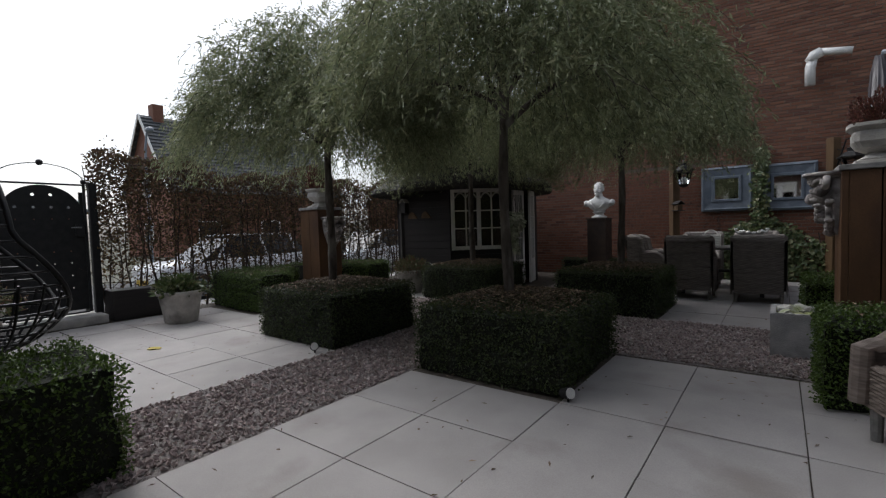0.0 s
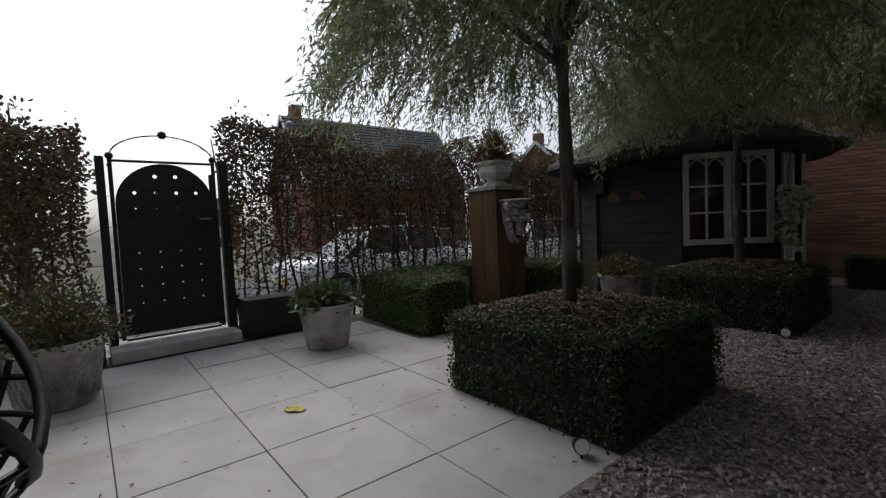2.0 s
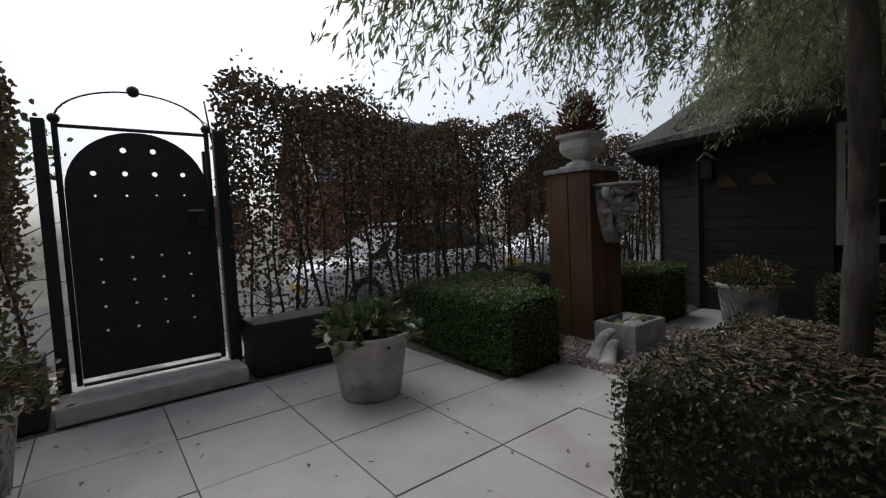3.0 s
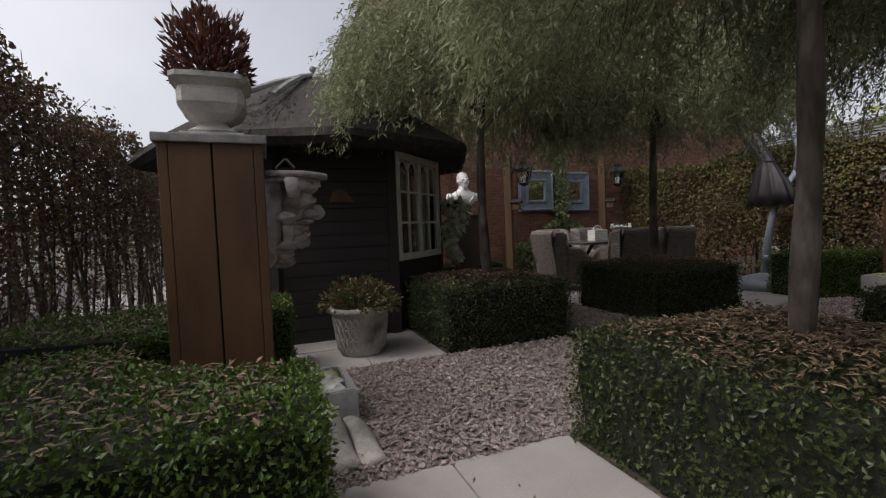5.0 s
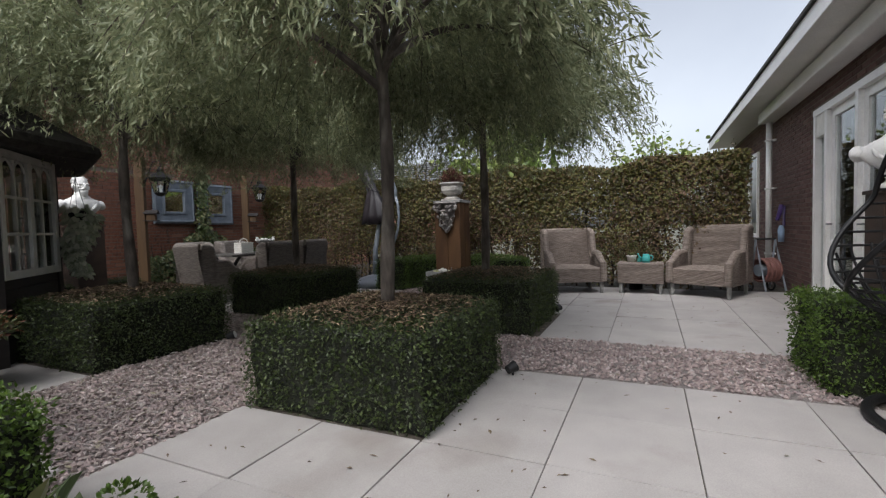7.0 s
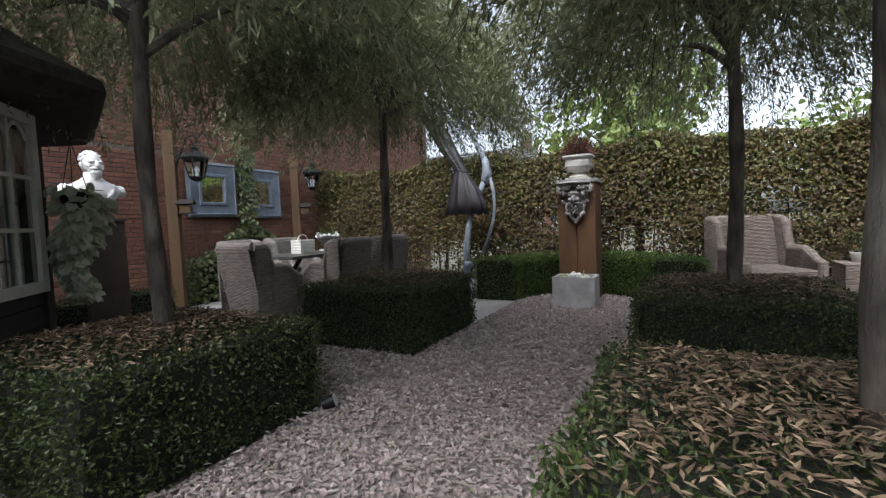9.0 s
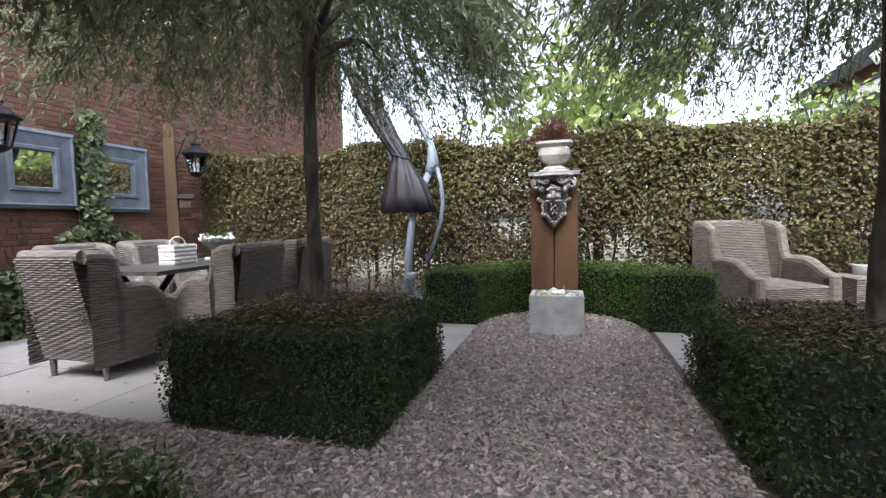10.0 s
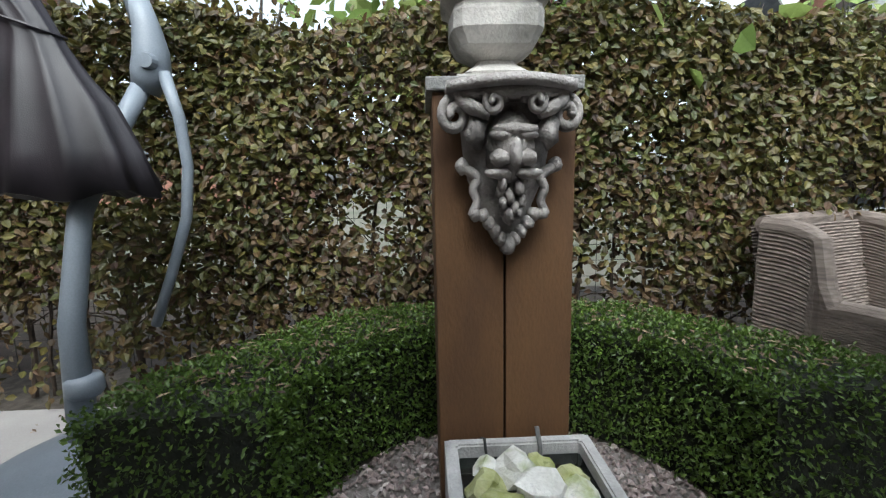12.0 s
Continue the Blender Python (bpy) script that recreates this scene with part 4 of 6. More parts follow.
part("dormer_fascia", boxed(-2.66, 2.46, 0.062, 0.085, 1.66, 1.81, bevel=0.006), WHITEPAINT, dorm)
for i in range(15):
    x = -2.58 + i * 0.33
    part("cladding_board", boxed(x, x + 0.322, -0.028, -0.006, 0.02, 1.74, bevel=0.004), DARKBOARD, dorm)
for x in (-1.75, -0.35, 1.35):
    w = part("window", boxed(x - 0.42, x + 0.42, -0.004, 0.05, 0.35, 1.62, bevel=0.01), WHITEPAINT, dorm)
    part("pane", boxed(x - 0.34, x + 0.34, 0.04, 0.06, 0.43, 1.55), CARGLASS, w)

# ---------- gate and street edge ----------
gate = thing("garden_gate", (-4.84, -3.34, 0.12), "closed black steel gate with arched top and round holes", "gate")
W, H = 0.43, 1.80


def outline(w, spring, top, steps=20):
    return [(-w, 0.07), (w, 0.07), (w, spring)] + [(w * math.cos(a), spring + (top - spring) * math.sin(a)) for a in np.linspace(0, math.pi, steps)[1:-1]] + [(-w, spring)]


bm = bmesh.new()
edges = []


def loop(points):
    vs_ = [bm.verts.new((0, y, z)) for y, z in points]
    edges.extend(bm.edges.new((vs_[i], vs_[(i + 1) % len(vs_)])) for i in range(len(vs_)))


loop(outline(W, 1.36, H - 0.03))
holes = [(-0.09, 1.64, 0.02), (0.09, 1.64, 0.02)] + [(y, 1.475, 0.018) for y in (-0.27, -0.09, 0.09, 0.27)] + [(y, 1.32, 0.008) for y in (-0.27, -0.09, 0.09, 0.27)]
holes += [(y, z, 0.010) for z in (0.88, 0.72, 0.55, 0.38) for y in (-0.27, -0.09, 0.09, 0.27)]
for y, z, r in holes:
    loop([(y + r * math.cos(a), z + r * math.sin(a)) for a in np.linspace(0, 2 * math.pi, 9)[:-1]])
bmesh.ops.triangle_fill(bm, use_beauty=True, use_dissolve=False, edges=edges)
ext = bmesh.ops.extrude_face_region(bm, geom=bm.faces[:])["geom"]
bmesh.ops.translate(bm, vec=(-0.012, 0, 0), verts=[g for g in ext if isinstance(g, bmesh.types.BMVert)])
bmesh.ops.recalc_face_normals(bm, faces=bm.faces[:])
part("gate_panel", bm, IRON, gate, "black steel plate with round holes")
for y in (-W - 0.02, W + 0.02):
    part("stile", tube(bmesh.new(), [(0, y, 0.03), (0, y, H + 0.0)], 0.018, 10), IRON, gate)
    fin = bmesh.new()
    bmesh.ops.create_uvsphere(fin, u_segments=14, v_segments=8, radius=0.035, matrix=Matrix.Translation((0, y, H + 0.03)))
    part("finial", fin, IRON, gate, smooth=True)
part("top_rail", tube(bmesh.new(), [(0, -W - 0.02, H - 0.015), (0, W + 0.02, H - 0.015)], 0.013, 8), IRON, gate)
part("bottom_rail", tube(bmesh.new(), [(0, -W, 0.03), (0, W, 0.03)], 0.013, 8), IRON, gate)
part("top_arc", tube(bmesh.new(), [(0, -(W + 0.02) * math.cos(a), H + 0.02 + 0.23 * math.sin(a)) for a in np.linspace(0, math.pi, 20)], 0.006, 6), IRON, gate)
fin = bmesh.new()
bmesh.ops.create_uvsphere(fin, u_segments=14, v_segments=8, radius=0.04, matrix=Matrix.Translation((0, 0, H + 0.26)))
part("finial", fin, IRON, gate, smooth=True)
part("lock_box", boxed(-0.03, 0.03, W - 0.10, W + 0.0, 1.08, 1.24, bevel=0.006), IRON, gate)
part("handle", tube(bmesh.new(), [(0.03, W - 0.05, 1.2), (0.075, W - 0.05, 1.2), (0.08, W - 0.16, 1.2)], 0.009, 8), GALV, gate)
for y, w in ((0.54, 0.045), (-0.53, 0.035)):
    lone("gate_post", boxed(-w, w, -w, w, 0.0, 1.94, bevel=0.006), IRON, (-4.84, -3.34 + y, 0), "square black steel gate post", "post", group="gate posts")
lone("gate_step", boxed(-0.36, 0.25, -0.56, 0.56, 0, 0.12, bevel=0.012), STONE, (-4.75, -3.35, 0), "pale stone threshold step under the gate", "step")
lone("retaining_edge", boxed(-0.18, 0.18, 0, 0.72, 0, 0.42, bevel=0.012), DARKWOOD, (-4.72, -2.72, 0), "low black board planting edge beside the gate post", "planter edge")
lone("retaining_edge", boxed(-0.18, 0.18, -1.4, 0, 0, 0.42, bevel=0.012), DARKWOOD, (-4.72, -3.95, 0), "low black board planting edge by the hedge", "planter edge")

# ---------- corten pillars with corbel, urn and stone trough ----------


def mask_corbel(parent, reach, height):
    """A grotesque corbel facing local x: curved abacus, corner scrolls, a plain mask over a shield, and a leafy drop."""
    bm = bmesh.new()
    prof = [(y, 0.12 + 0.10 * math.cos(y / 0.27 * 1.5)) for y in np.linspace(-0.27, 0.27, 15)]
    for z0, z1, k in ((0.315, 0.35, 1.0), (0.285, 0.313, 0.88)):
        low, high = ([bm.verts.new((x * k, y * k, z)) for y, x in prof] + [bm.verts.new((0, 0.27 * k, z)), bm.verts.new((0, -0.27 * k, z))] for z in (z0, z1))
        bm.faces.new(low[::-1])
        bm.faces.new(high)
        for q in range(len(low)):
            bm.faces.new((low[q], low[(q + 1) % len(low)], high[(q + 1) % len(low)], high[q]))
    # shield that narrows downwards
    rows = []
    for z, w, d in ((0.29, 0.20, 0.07), (0.20, 0.205, 0.07), (0.10, 0.195, 0.065), (0.0, 0.175, 0.06), (-0.10, 0.125, 0.05), (-0.18, 0.10, 0.045), (-0.26, 0.05, 0.03), (-0.29, 0.01, 0.01)):
        rows.append([bm.verts.new((d * math.cos(a) ** 0.6 if abs(math.cos(a)) > 1e-6 else 0, w * math.sin(a), z)) for a in np.linspace(-math.pi / 2 + 1e-4, math.pi / 2 - 1e-4, 13)])
    for a, b in zip(rows, rows[1:]):
        for q in range(12):
            bm.faces.new((a[q], a[q + 1], b[q + 1], b[q]))
    for s in (-1, 1):
        for cy, cz, cx, r, w in ((0.235, 0.235, 0.08, 0.07, 0.026), (0.085, 0.265, 0.15, 0.045, 0.017)):
            tube(bm, [(cx + 0.03 * q, s * (cy - (r - r * 0.75 * q) * math.cos(q * 10)), cz + (r - r * 0.75 * q) * math.sin(q * 10)) for q in np.linspace(0, 1, 30)], [w * (1 - 0.3 * q) for q in np.linspace(0, 1, 30)], 8)
        tube(bm, [(0.10, s * 0.22, 0.29), (0.14, s * 0.16, 0.25), (0.15, s * 0.10, 0.225)], [0.03, 0.028, 0.02], 8)
        tube(bm, [(0.07, s * (0.195 - 0.035 * math.sin(q * 3.2) - 0.03 * q + 0.028 * math.cos(q * 12) * (1 - q)), 0.06 - 0.20 * q) for q in np.linspace(0, 1, 20)], [0.022 - 0.005 * q for q in np.linspace(0, 1, 20)], 8)
        for cz, r in ((0.05, 0.032), (-0.135, 0.028)):
            blob(bm, (0.065, s * (0.205 if cz > 0 else 0.15), cz), (0.03, r, r), 4 + s, 0.3)
        blob(bm, (0.11, s * 0.15, 0.17), (0.05, 0.045, 0.06), 3 + s, 0.5, 2, 3)
        blob(bm, (0.145, s * 0.055, 0.075), (0.035, 0.042, 0.032), 5 + s, 0.3)
        blob(bm, (0.145, s * 0.052, 0.155), (0.028, 0.052, 0.02), 21 + s, 0.3)
        blob(bm, (0.13, s * 0.06, 0.02), (0.03, 0.06, 0.022), 31 + s, 0.5, 2, 4)
        for q in range(4):
            blob(bm, (0.06, s * (0.03 + 0.028 * q), -0.235 + 0.032 * q), (0.03, 0.028, 0.03), 40 + q + s, 0.3)
    blob(bm, (0.09, 0, 0.12), (0.075, 0.105, 0.13), 1, 0.2, 3, 3)
    blob(bm, (0.175, 0, 0.085), (0.03, 0.026, 0.055), 2, 0.2)
    blob(bm, (0.15, 0, 0.175), (0.03, 0.10, 0.025), 6, 0.3, 2, 3)
    for q in range(16):
        a = q * 2.4
        blob(bm, (0.10 + 0.02 * math.sin(a), 0.055 * math.cos(a) * (1 - q / 30), -0.01 - 0.009 * q), (0.035, 0.022, 0.035), 50 + q, 0.4, 1)
    blob(bm, (0.055, 0, -0.26), (0.04, 0.035, 0.045), 9, 0.3)
    ob = part("corbel", bm, CORBELSTONE, parent, "pinkish grey cast stone corbel with scrolls and a leafy drop", True)
    ob.location, ob.scale = (0.228, 0, height), (reach, 0.72, 0.82)
    return ob


def pillar(at, turn, label, reach, height):
    ob = thing("corten_pillar", at, label, "pillar", turn, "corten pillars")
    for y0, y1 in ((-0.235, -0.004), (0.004, 0.235)):
        part("front_plate", boxed(0.19, 0.235, y0, y1, 0, 1.53, bevel=0.005), CORTEN, ob)
        part("back_plate", boxed(-0.235, -0.19, y0, y1, 0, 1.53, bevel=0.005), CORTEN, ob)
    for x0, x1 in ((-0.188, -0.004), (0.004, 0.188)):
        part("side_plate", boxed(x0, x1, 0.2, 0.235, 0, 1.53, bevel=0.005), CORTEN, ob)
        part("side_plate", boxed(x0, x1, -0.235, -0.2, 0, 1.53, bevel=0.005), CORTEN, ob)
    part("inner_frame", boxed(-0.186, 0.186, -0.196, 0.196, 0.0, 1.5), IRON, ob)
    part("cap", boxed(-0.255, 0.255, -0.255, 0.255, 1.532, 1.575, bevel=0.006), GREYSTONE, ob)
    mask_corbel(ob, reach, height)
    return ob


def urn_planter(at, material, seed, label, tall, bush, turn=0.0, blade=(0.02, 0.045)):
    ob = thing("stone_urn", at, label, "urn", turn)
    bm = bmesh.new()
    box(bm, -0.15, 0.15, -0.15, 0.15, 0, 0.03, bevel=0.008)
    turned(bm, [(0.125, 0.03), (0.13, 0.045), (0.085, 0.075), (0.075, 0.09), (0.10, 0.105), (0.145, 0.13), (0.175, 0.18), (0.175, 0.235), (0.165, 0.26), (0.185, 0.285), (0.205, 0.295), (0.205, 0.32), (0.18, 0.32), (0.165, 0.29)], 32, None, 0.75)
    part("vase", bm, STONE, ob, smooth=False)
    part("soil", turned(bmesh.new(), [(0.165, 0.285), (0.16, 0.295)], 20), SOIL, ob)
    k = bush
    d = unit(rng.normal(0, 1, (k, 3)) + [0, 0, 0.6])
    d[:, 2] = np.abs(d[:, 2])
    r = rng.random(k) ** 0.45
    ps = d * r[:, None] * [0.21, 0.21, tall] * (1 + 0.15 * np.sin(d[:, :1] * 9 + seed)) + [0, 0, 0.30]
    leaves("plant_leaves", ps, d + [0, 0, 0.5] + rng.normal(0, 0.4, (k, 3)), rng.normal(0, 1, (k, 3)), rng.uniform(*blade, k), rng.uniform(blade[0] * 0.35, blade[1] * 0.33, k), material, ob)
    tb = bmesh.new()
    for i in range(40):
        tube(tb, [(0, 0, 0.28), Vector(ps[i * 7]) * 0.6 + Vector((0, 0, 0.12)), Vector(ps[i * 7])], 0.003, 4)
    part("stalks", tb, TWIG, ob)
    return ob


pillar((3.515, 0.04, 0), 180, "rusted corten steel pillar with stone corbel over a trough", 1.1, 1.25)
pillar((-3.48, 0.05, 0), 0, "rusted corten steel pillar with stone corbel by the street hedge", 1.6, 1.12)
urn_planter((3.515, 0.04, 1.575), REDLEAF, 1, "square weathered stone urn with brown heather on a pillar", 0.27, 2600)
urn_planter((-3.48, 0.05, 1.575), REDLEAF, 2, "square weathered stone urn with dark red shrub on a pillar", 0.42, 1500, 0.0, (0.04, 0.08))


def trough(at, turn):
    ob = thing("stone_trough", at, "square grey stone trough with water and rocks", "trough", turn, "stone troughs")
    bm = bmesh.new()
    w, d, t, h = 0.25, 0.19, 0.042, 0.37
    loops = []
    for x_, y_, z_ in ((d, w, 0.0), (d, w, h), (d - t, w - t, h), (d - t, w - t, 0.2)):
        loops.append([bm.verts.new(p) for p in ((-x_, -y_, z_), (x_, -y_, z_), (x_, y_, z_), (-x_, y_, z_))])
    for a, b in zip(loops, loops[1:]):
        for q in range(4):
            bm.faces.new((a[q], a[(q + 1) % 4], b[(q + 1) % 4], b[q]))
    bm.faces.new(loops[-1])
    bm.faces.new(loops[0][::-1])
    bmesh.ops.bevel(bm, geom=[e for e in bm.edges if e.verts[0].co.z > 0.1 and e.verts[1].co.z > 0.1], offset=0.007, segments=2, affect="EDGES")
    part("basin", bm, TROUGHSTONE, ob, "weathered grey stone basin")
    part("water", boxed(-d + t + 0.002, d - t - 0.002, -w + t + 0.002, w - t - 0.002, 0.2, 0.325), WATER, ob)
    part("spout_pipe", tube(bmesh.new(), [(d - 0.07, -0.07, 0.26), (d - 0.05, -0.07, 0.36), (d - 0.02, -0.065, 0.415)], 0.008, 8), GALV, ob)
    part("cable", tube(bmesh.new(), [(d - 0.08, 0.11, 0.3), (d - 0.03, 0.115, 0.385), (d + 0.015, 0.12, 0.36), (d + 0.03, 0.125, 0.1)], 0.005, 6), RUBBER, ob)
    return ob


def rocks(cx, cy, flip, seed, sunk=0.0):
    spots = [(0.02, 0.03, 0.33, 0.062, ROCK), (-0.07, -0.02, 0.325, 0.072, ROCK), (-0.08, -0.13, 0.31, 0.055, ROCK), (0.06, 0.12, 0.315, 0.04, ROCK), (-0.02, 0.14, 0.30, 0.06, MOSSROCK), (-0.1, 0.09, 0.295, 0.058, MOSSROCK), (0.08, -0.05, 0.30, 0.04, MOSSROCK), (0.01, -0.14, 0.295, 0.05, MOSSROCK), (-0.03, -0.06, 0.25, 0.08, MOSSROCK), (-0.05, 0.1, 0.245, 0.07, MOSSROCK)]
    for i, (x, y, z, r, m) in enumerate(spots):
        bm = blob(bmesh.new(), (0, 0, 0), (r, r * 1.05, r * 0.75), seed + i, 0.6, 2, 1.2)
        lone("rock", bm, m, (cx + flip * x, cy + y, z + 0.035 + sunk), "white rock in the trough" if m is ROCK else "mossy green rock in the trough", "rock", group="trough rocks")


trough((3.02, 0.012, 0), 0)
trough((-3.02, 0.02, -0.16), 180)
rocks(3.02, 0.012, 1, 3)
rocks(-3.02, 0.02, -1, 9, -0.16)


def half_shell(bm, length, wide, thick, m):
    """A half-round stone slab along local y, hollow below, that flares towards its foot."""
    rings = []
    for i in range(9):
        q = i / 8
        w = wide * (0.55 + 0.45 * q ** 1.4)
        lift = 0.035 * math.sin(q * 5)
        ring = []
        for r, sgn in ((w, 1), (w - thick, -1)):
            for a in np.linspace(0, math.pi, 9)[::sgn]:
                ring.append(bm.verts.new(m @ Vector((r * math.cos(a), -q * length, r * 0.8 * math.sin(a) + lift))))
        rings.append(ring)
    for a, b in zip(rings, rings[1:]):
        for j in range(18):
            bm.faces.new((a[j], b[j], b[(j + 1) % 18], a[(j + 1) % 18]))
    bm.faces.new(rings[0])
    bm.faces.new(rings[-1][::-1])
    return bm


bm = bmesh.new()
half_shell(bm, 0.44, 0.085, 0.03, Matrix.Translation((0, 0.36, 0.15)) @ Matrix.Rotation(radians(21), 4, "X"))
half_shell(bm, 0.34, 0.075, 0.03, Matrix.Translation((0.09, 0.24, 0.10)) @ Matrix.Rotation(radians(8), 4, "Z") @ Matrix.Rotation(radians(17), 4, "X"))
bmesh.ops.recalc_face_normals(bm, faces=bm.faces[:])
lone("stone_scroll", bm, STONE, (-2.97, -0.62, 0), "pale weathered stone scroll fragment leaning by the trough", "ornament", 8, smooth=True)

# ---------- planters ----------


def bush(parent, material, k, size, z, leaf=(0.025, 0.05), seed=0.0):
    d = unit(rng.normal(0, 1, (k, 3)) + [0, 0, 0.35])
    d[:, 2] = np.abs(d[:, 2]) * 1.0
    r = rng.random(k) ** 0.4
    lump = 1 + 0.22 * np.sin(d[:, 0] * 6 + seed) * np.cos(d[:, 1] * 7 + seed)
    ps = d * (r * lump)[:, None] * np.array(size) + [0, 0, z]
    leaves("plant_leaves", ps, d + rng.normal(0, 0.6, (k, 3)), d + rng.normal(0, 0.6, (k, 3)), rng.uniform(*leaf, k), rng.uniform(leaf[0] * 0.45, leaf[1] * 0.5, k), material, parent, 0.15, True)
    tb = bmesh.new()
    for i in range(0, min(k, 300), 9):
        tube(tb, [(0, 0, z - 0.08), Vector(ps[i]) * 0.5 + Vector((0, 0, z * 0.45)), Vector(ps[i])], [0.006, 0.004, 0.002], 4)
    part("stalks", tb, TWIG, parent)


def round_pot(at, r, h, label, leaf, count, spread, weave_relief, turn=0.0, leaf_size=(0.025, 0.05)):
    ob = thing("garden_pot", at, label, "plant pot", turn, "stone pots")
    bm = turned(bmesh.new(), [(r * 0.66, 0.0), (r * 0.70, 0.02), (r * 0.80, h * 0.5), (r * 0.9, h * 0.86), (r * 0.98, h * 0.88), (r * 1.02, h * 0.93), (r * 1.0, h), (r * 0.9, h), (r * 0.86, h * 0.9), (r * 0.84, h * 0.85)], 40)
    part("vase", bm, STONE, ob, smooth=True)
    part("soil", turned(bmesh.new(), [(r * 0.85, h * 0.84), (r * 0.84, h * 0.88)], 24), SOIL, ob)
    if weave_relief:
        wb = bmesh.new()
        for i in range(26):
            a = 2 * math.pi * i / 26
            for sgn in (-1, 1):
                for lev in range(3):
                    q0, q1 = 0.12 + lev * 0.22, 0.12 + lev * 0.22 + 0.24
                    pts = []
                    for q in np.linspace(q0, q1, 4):
                        rr = r * (0.72 + 0.20 * q) + 0.004
                        aa = a + sgn * (q - q0) * 0.9 + lev * 0.12
                        pts.append((rr * math.cos(aa), rr * math.sin(aa), q * h))
                    tube(wb, pts, 0.007, 4)
        part("basket_relief", wb, STONE, ob)
    bush(ob, leaf, count, spread, h * 0.92, leaf_size, at[0])
    return ob


skimmia_pot = round_pot((-3.63, -2.22, 0), 0.29, 0.43, "round pale stone pot with flowering evergreen near the gate", IVY, 620, (0.30, 0.30, 0.21), False, leaf_size=(0.055, 0.1))
round_pot((-2.52, 1.27, 0), 0.27, 0.42, "basket-weave stone pot with mixed shrub before the summer house", SHRUBLEAF, 2600, (0.33, 0.33, 0.26), True)
round_pot((-3.63, -4.25, 0), 0.31, 0.46, "basket-weave stone pot with red and green shrub by the gate", SHRUBLEAF, 3200, (0.42, 0.42, 0.42), True)
for i in range(8):
    a, r = i * 2.4, 0.12 + 0.1 * (i % 3) / 2
    k = 160
    d = unit(rng.normal(0, 1, (k, 3)) + [0, 0, 0.5])
    leaves("flower_head", d * [0.042, 0.042, 0.04] + [r * math.cos(a), r * math.sin(a), 0.6 + 0.04 * math.sin(i * 3)], d, rng.normal(0, 1, (k, 3)), 0.012, 0.009, LIMELEAF, skimmia_pot)

# ---------- octagonal summer house ----------
HC = (-2.61, 3.22)
hut = thing("summer_house", (HC[0], HC[1], 0), "black octagonal wooden summer house with thatched roof", "garden house")
AP = 1.38
side = 2 * AP * math.tan(math.pi / 8)
for i in range(8):
    a = math.pi / 4 * i - math.pi / 2  # face 0 looks to the house, 1 carries the window, 2 the doors
    m = Matrix.Rotation(a + math.pi / 2, 4, "Z") @ Matrix.Translation((0, -AP, 0))
    bm = bmesh.new()
    rows = 15
    for r in range(rows):
        z0, z1 = r * 1.95 / rows, (r + 1) * 1.95 / rows
        spans = [(-side / 2, side / 2)]
        if i == 1 and 0.76 < (z0 + z1) / 2 < 1.86:
            spans = [(-side / 2, -0.50), (0.50, side / 2)]
        if i == 2 and (z0 + z1) / 2 < 1.86:
            spans = [(-side / 2, -0.47), (0.47, side / 2)]
        for x0, x1 in spans:
            box(bm, x0, x1, 0.0 - 0.012, 0.05, z0 + 0.002, z1 - 0.004, m=m)
    part("plank_wall", bm, DARKWOOD, hut)
    # dark sheet behind the planks, its colour imitating the unlit inside
    lining = bmesh.new()
    for x0, x1, z0, z1 in {1: ((-side / 2, -0.5, 0, 1.95), (0.5, side / 2, 0, 1.95), (-0.5, 0.5, 0, 0.76)), 2: ((-side / 2, -0.47, 0, 1.95), (0.47, side / 2, 0, 1.95), (-0.47, 0.47, 1.87, 1.95))}.get(i, ((-side / 2, side / 2, 0, 1.95),)):
        box(lining, x0 + 0.001, x1 - 0.001, 0.052, 0.066, z0, z1, m=m)
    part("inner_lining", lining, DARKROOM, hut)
    post = m @ Matrix.Translation((side / 2, 0.02, 0))
    part("corner_post", box(bmesh.new(), -0.045, 0.045, -0.05, 0.05, 0, 1.95, m=post), DARKWOOD, hut)
ang = math.pi / 4 * 1
mw = Matrix.Rotation(ang, 4, "Z") @ Matrix.Translation((0, -AP - 0.02, 0))
bm = bmesh.new()
for a, b, c, d in ((-0.53, -0.46, 0.74, 1.88), (0.46, 0.53, 0.74, 1.88), (-0.46, 0.46, 0.74, 0.81), (-0.46, 0.46, 1.81, 1.88), (-0.035, 0.035, 0.81, 1.81)):
    box(bm, a, b, -0.03, 0.03, c, d, bevel=0.004, m=mw)
frame_w = part("window", bm, CREAMPAINT, hut, "cream painted window of small panes")
for x in (-0.245, 0.245):
    part("glazing_bar", box(bmesh.new(), x - 0.012, x + 0.012, -0.015, 0.015, 0.81, 1.81, m=mw), CREAMPAINT, frame_w)
for z in (1.14, 1.47):
    part("glazing_bar", box(bmesh.new(), -0.46, 0.46, -0.0135, 0.0135, z - 0.012, z + 0.012, m=mw), CREAMPAINT, frame_w)
for x in (-0.35, -0.14, 0.14, 0.35):
    part("arched_head", tube(bmesh.new(), [mw @ Vector((x + 0.1 * q, 0, 1.80 - 0.09 * q * q)) for q in np.linspace(-1, 1, 7)], 0.014, 4), CREAMPAINT, frame_w)
for x in (-0.35, -0.14, 0.14, 0.35):
    for z in (0.975, 1.305, 1.64):
        p = part("pane", box(bmesh.new(), x - 0.1, x + 0.1, -0.003, 0.003, z - 0.155, z + 0.155, m=mw), PANE, frame_w)
        p.visible_shadow = False
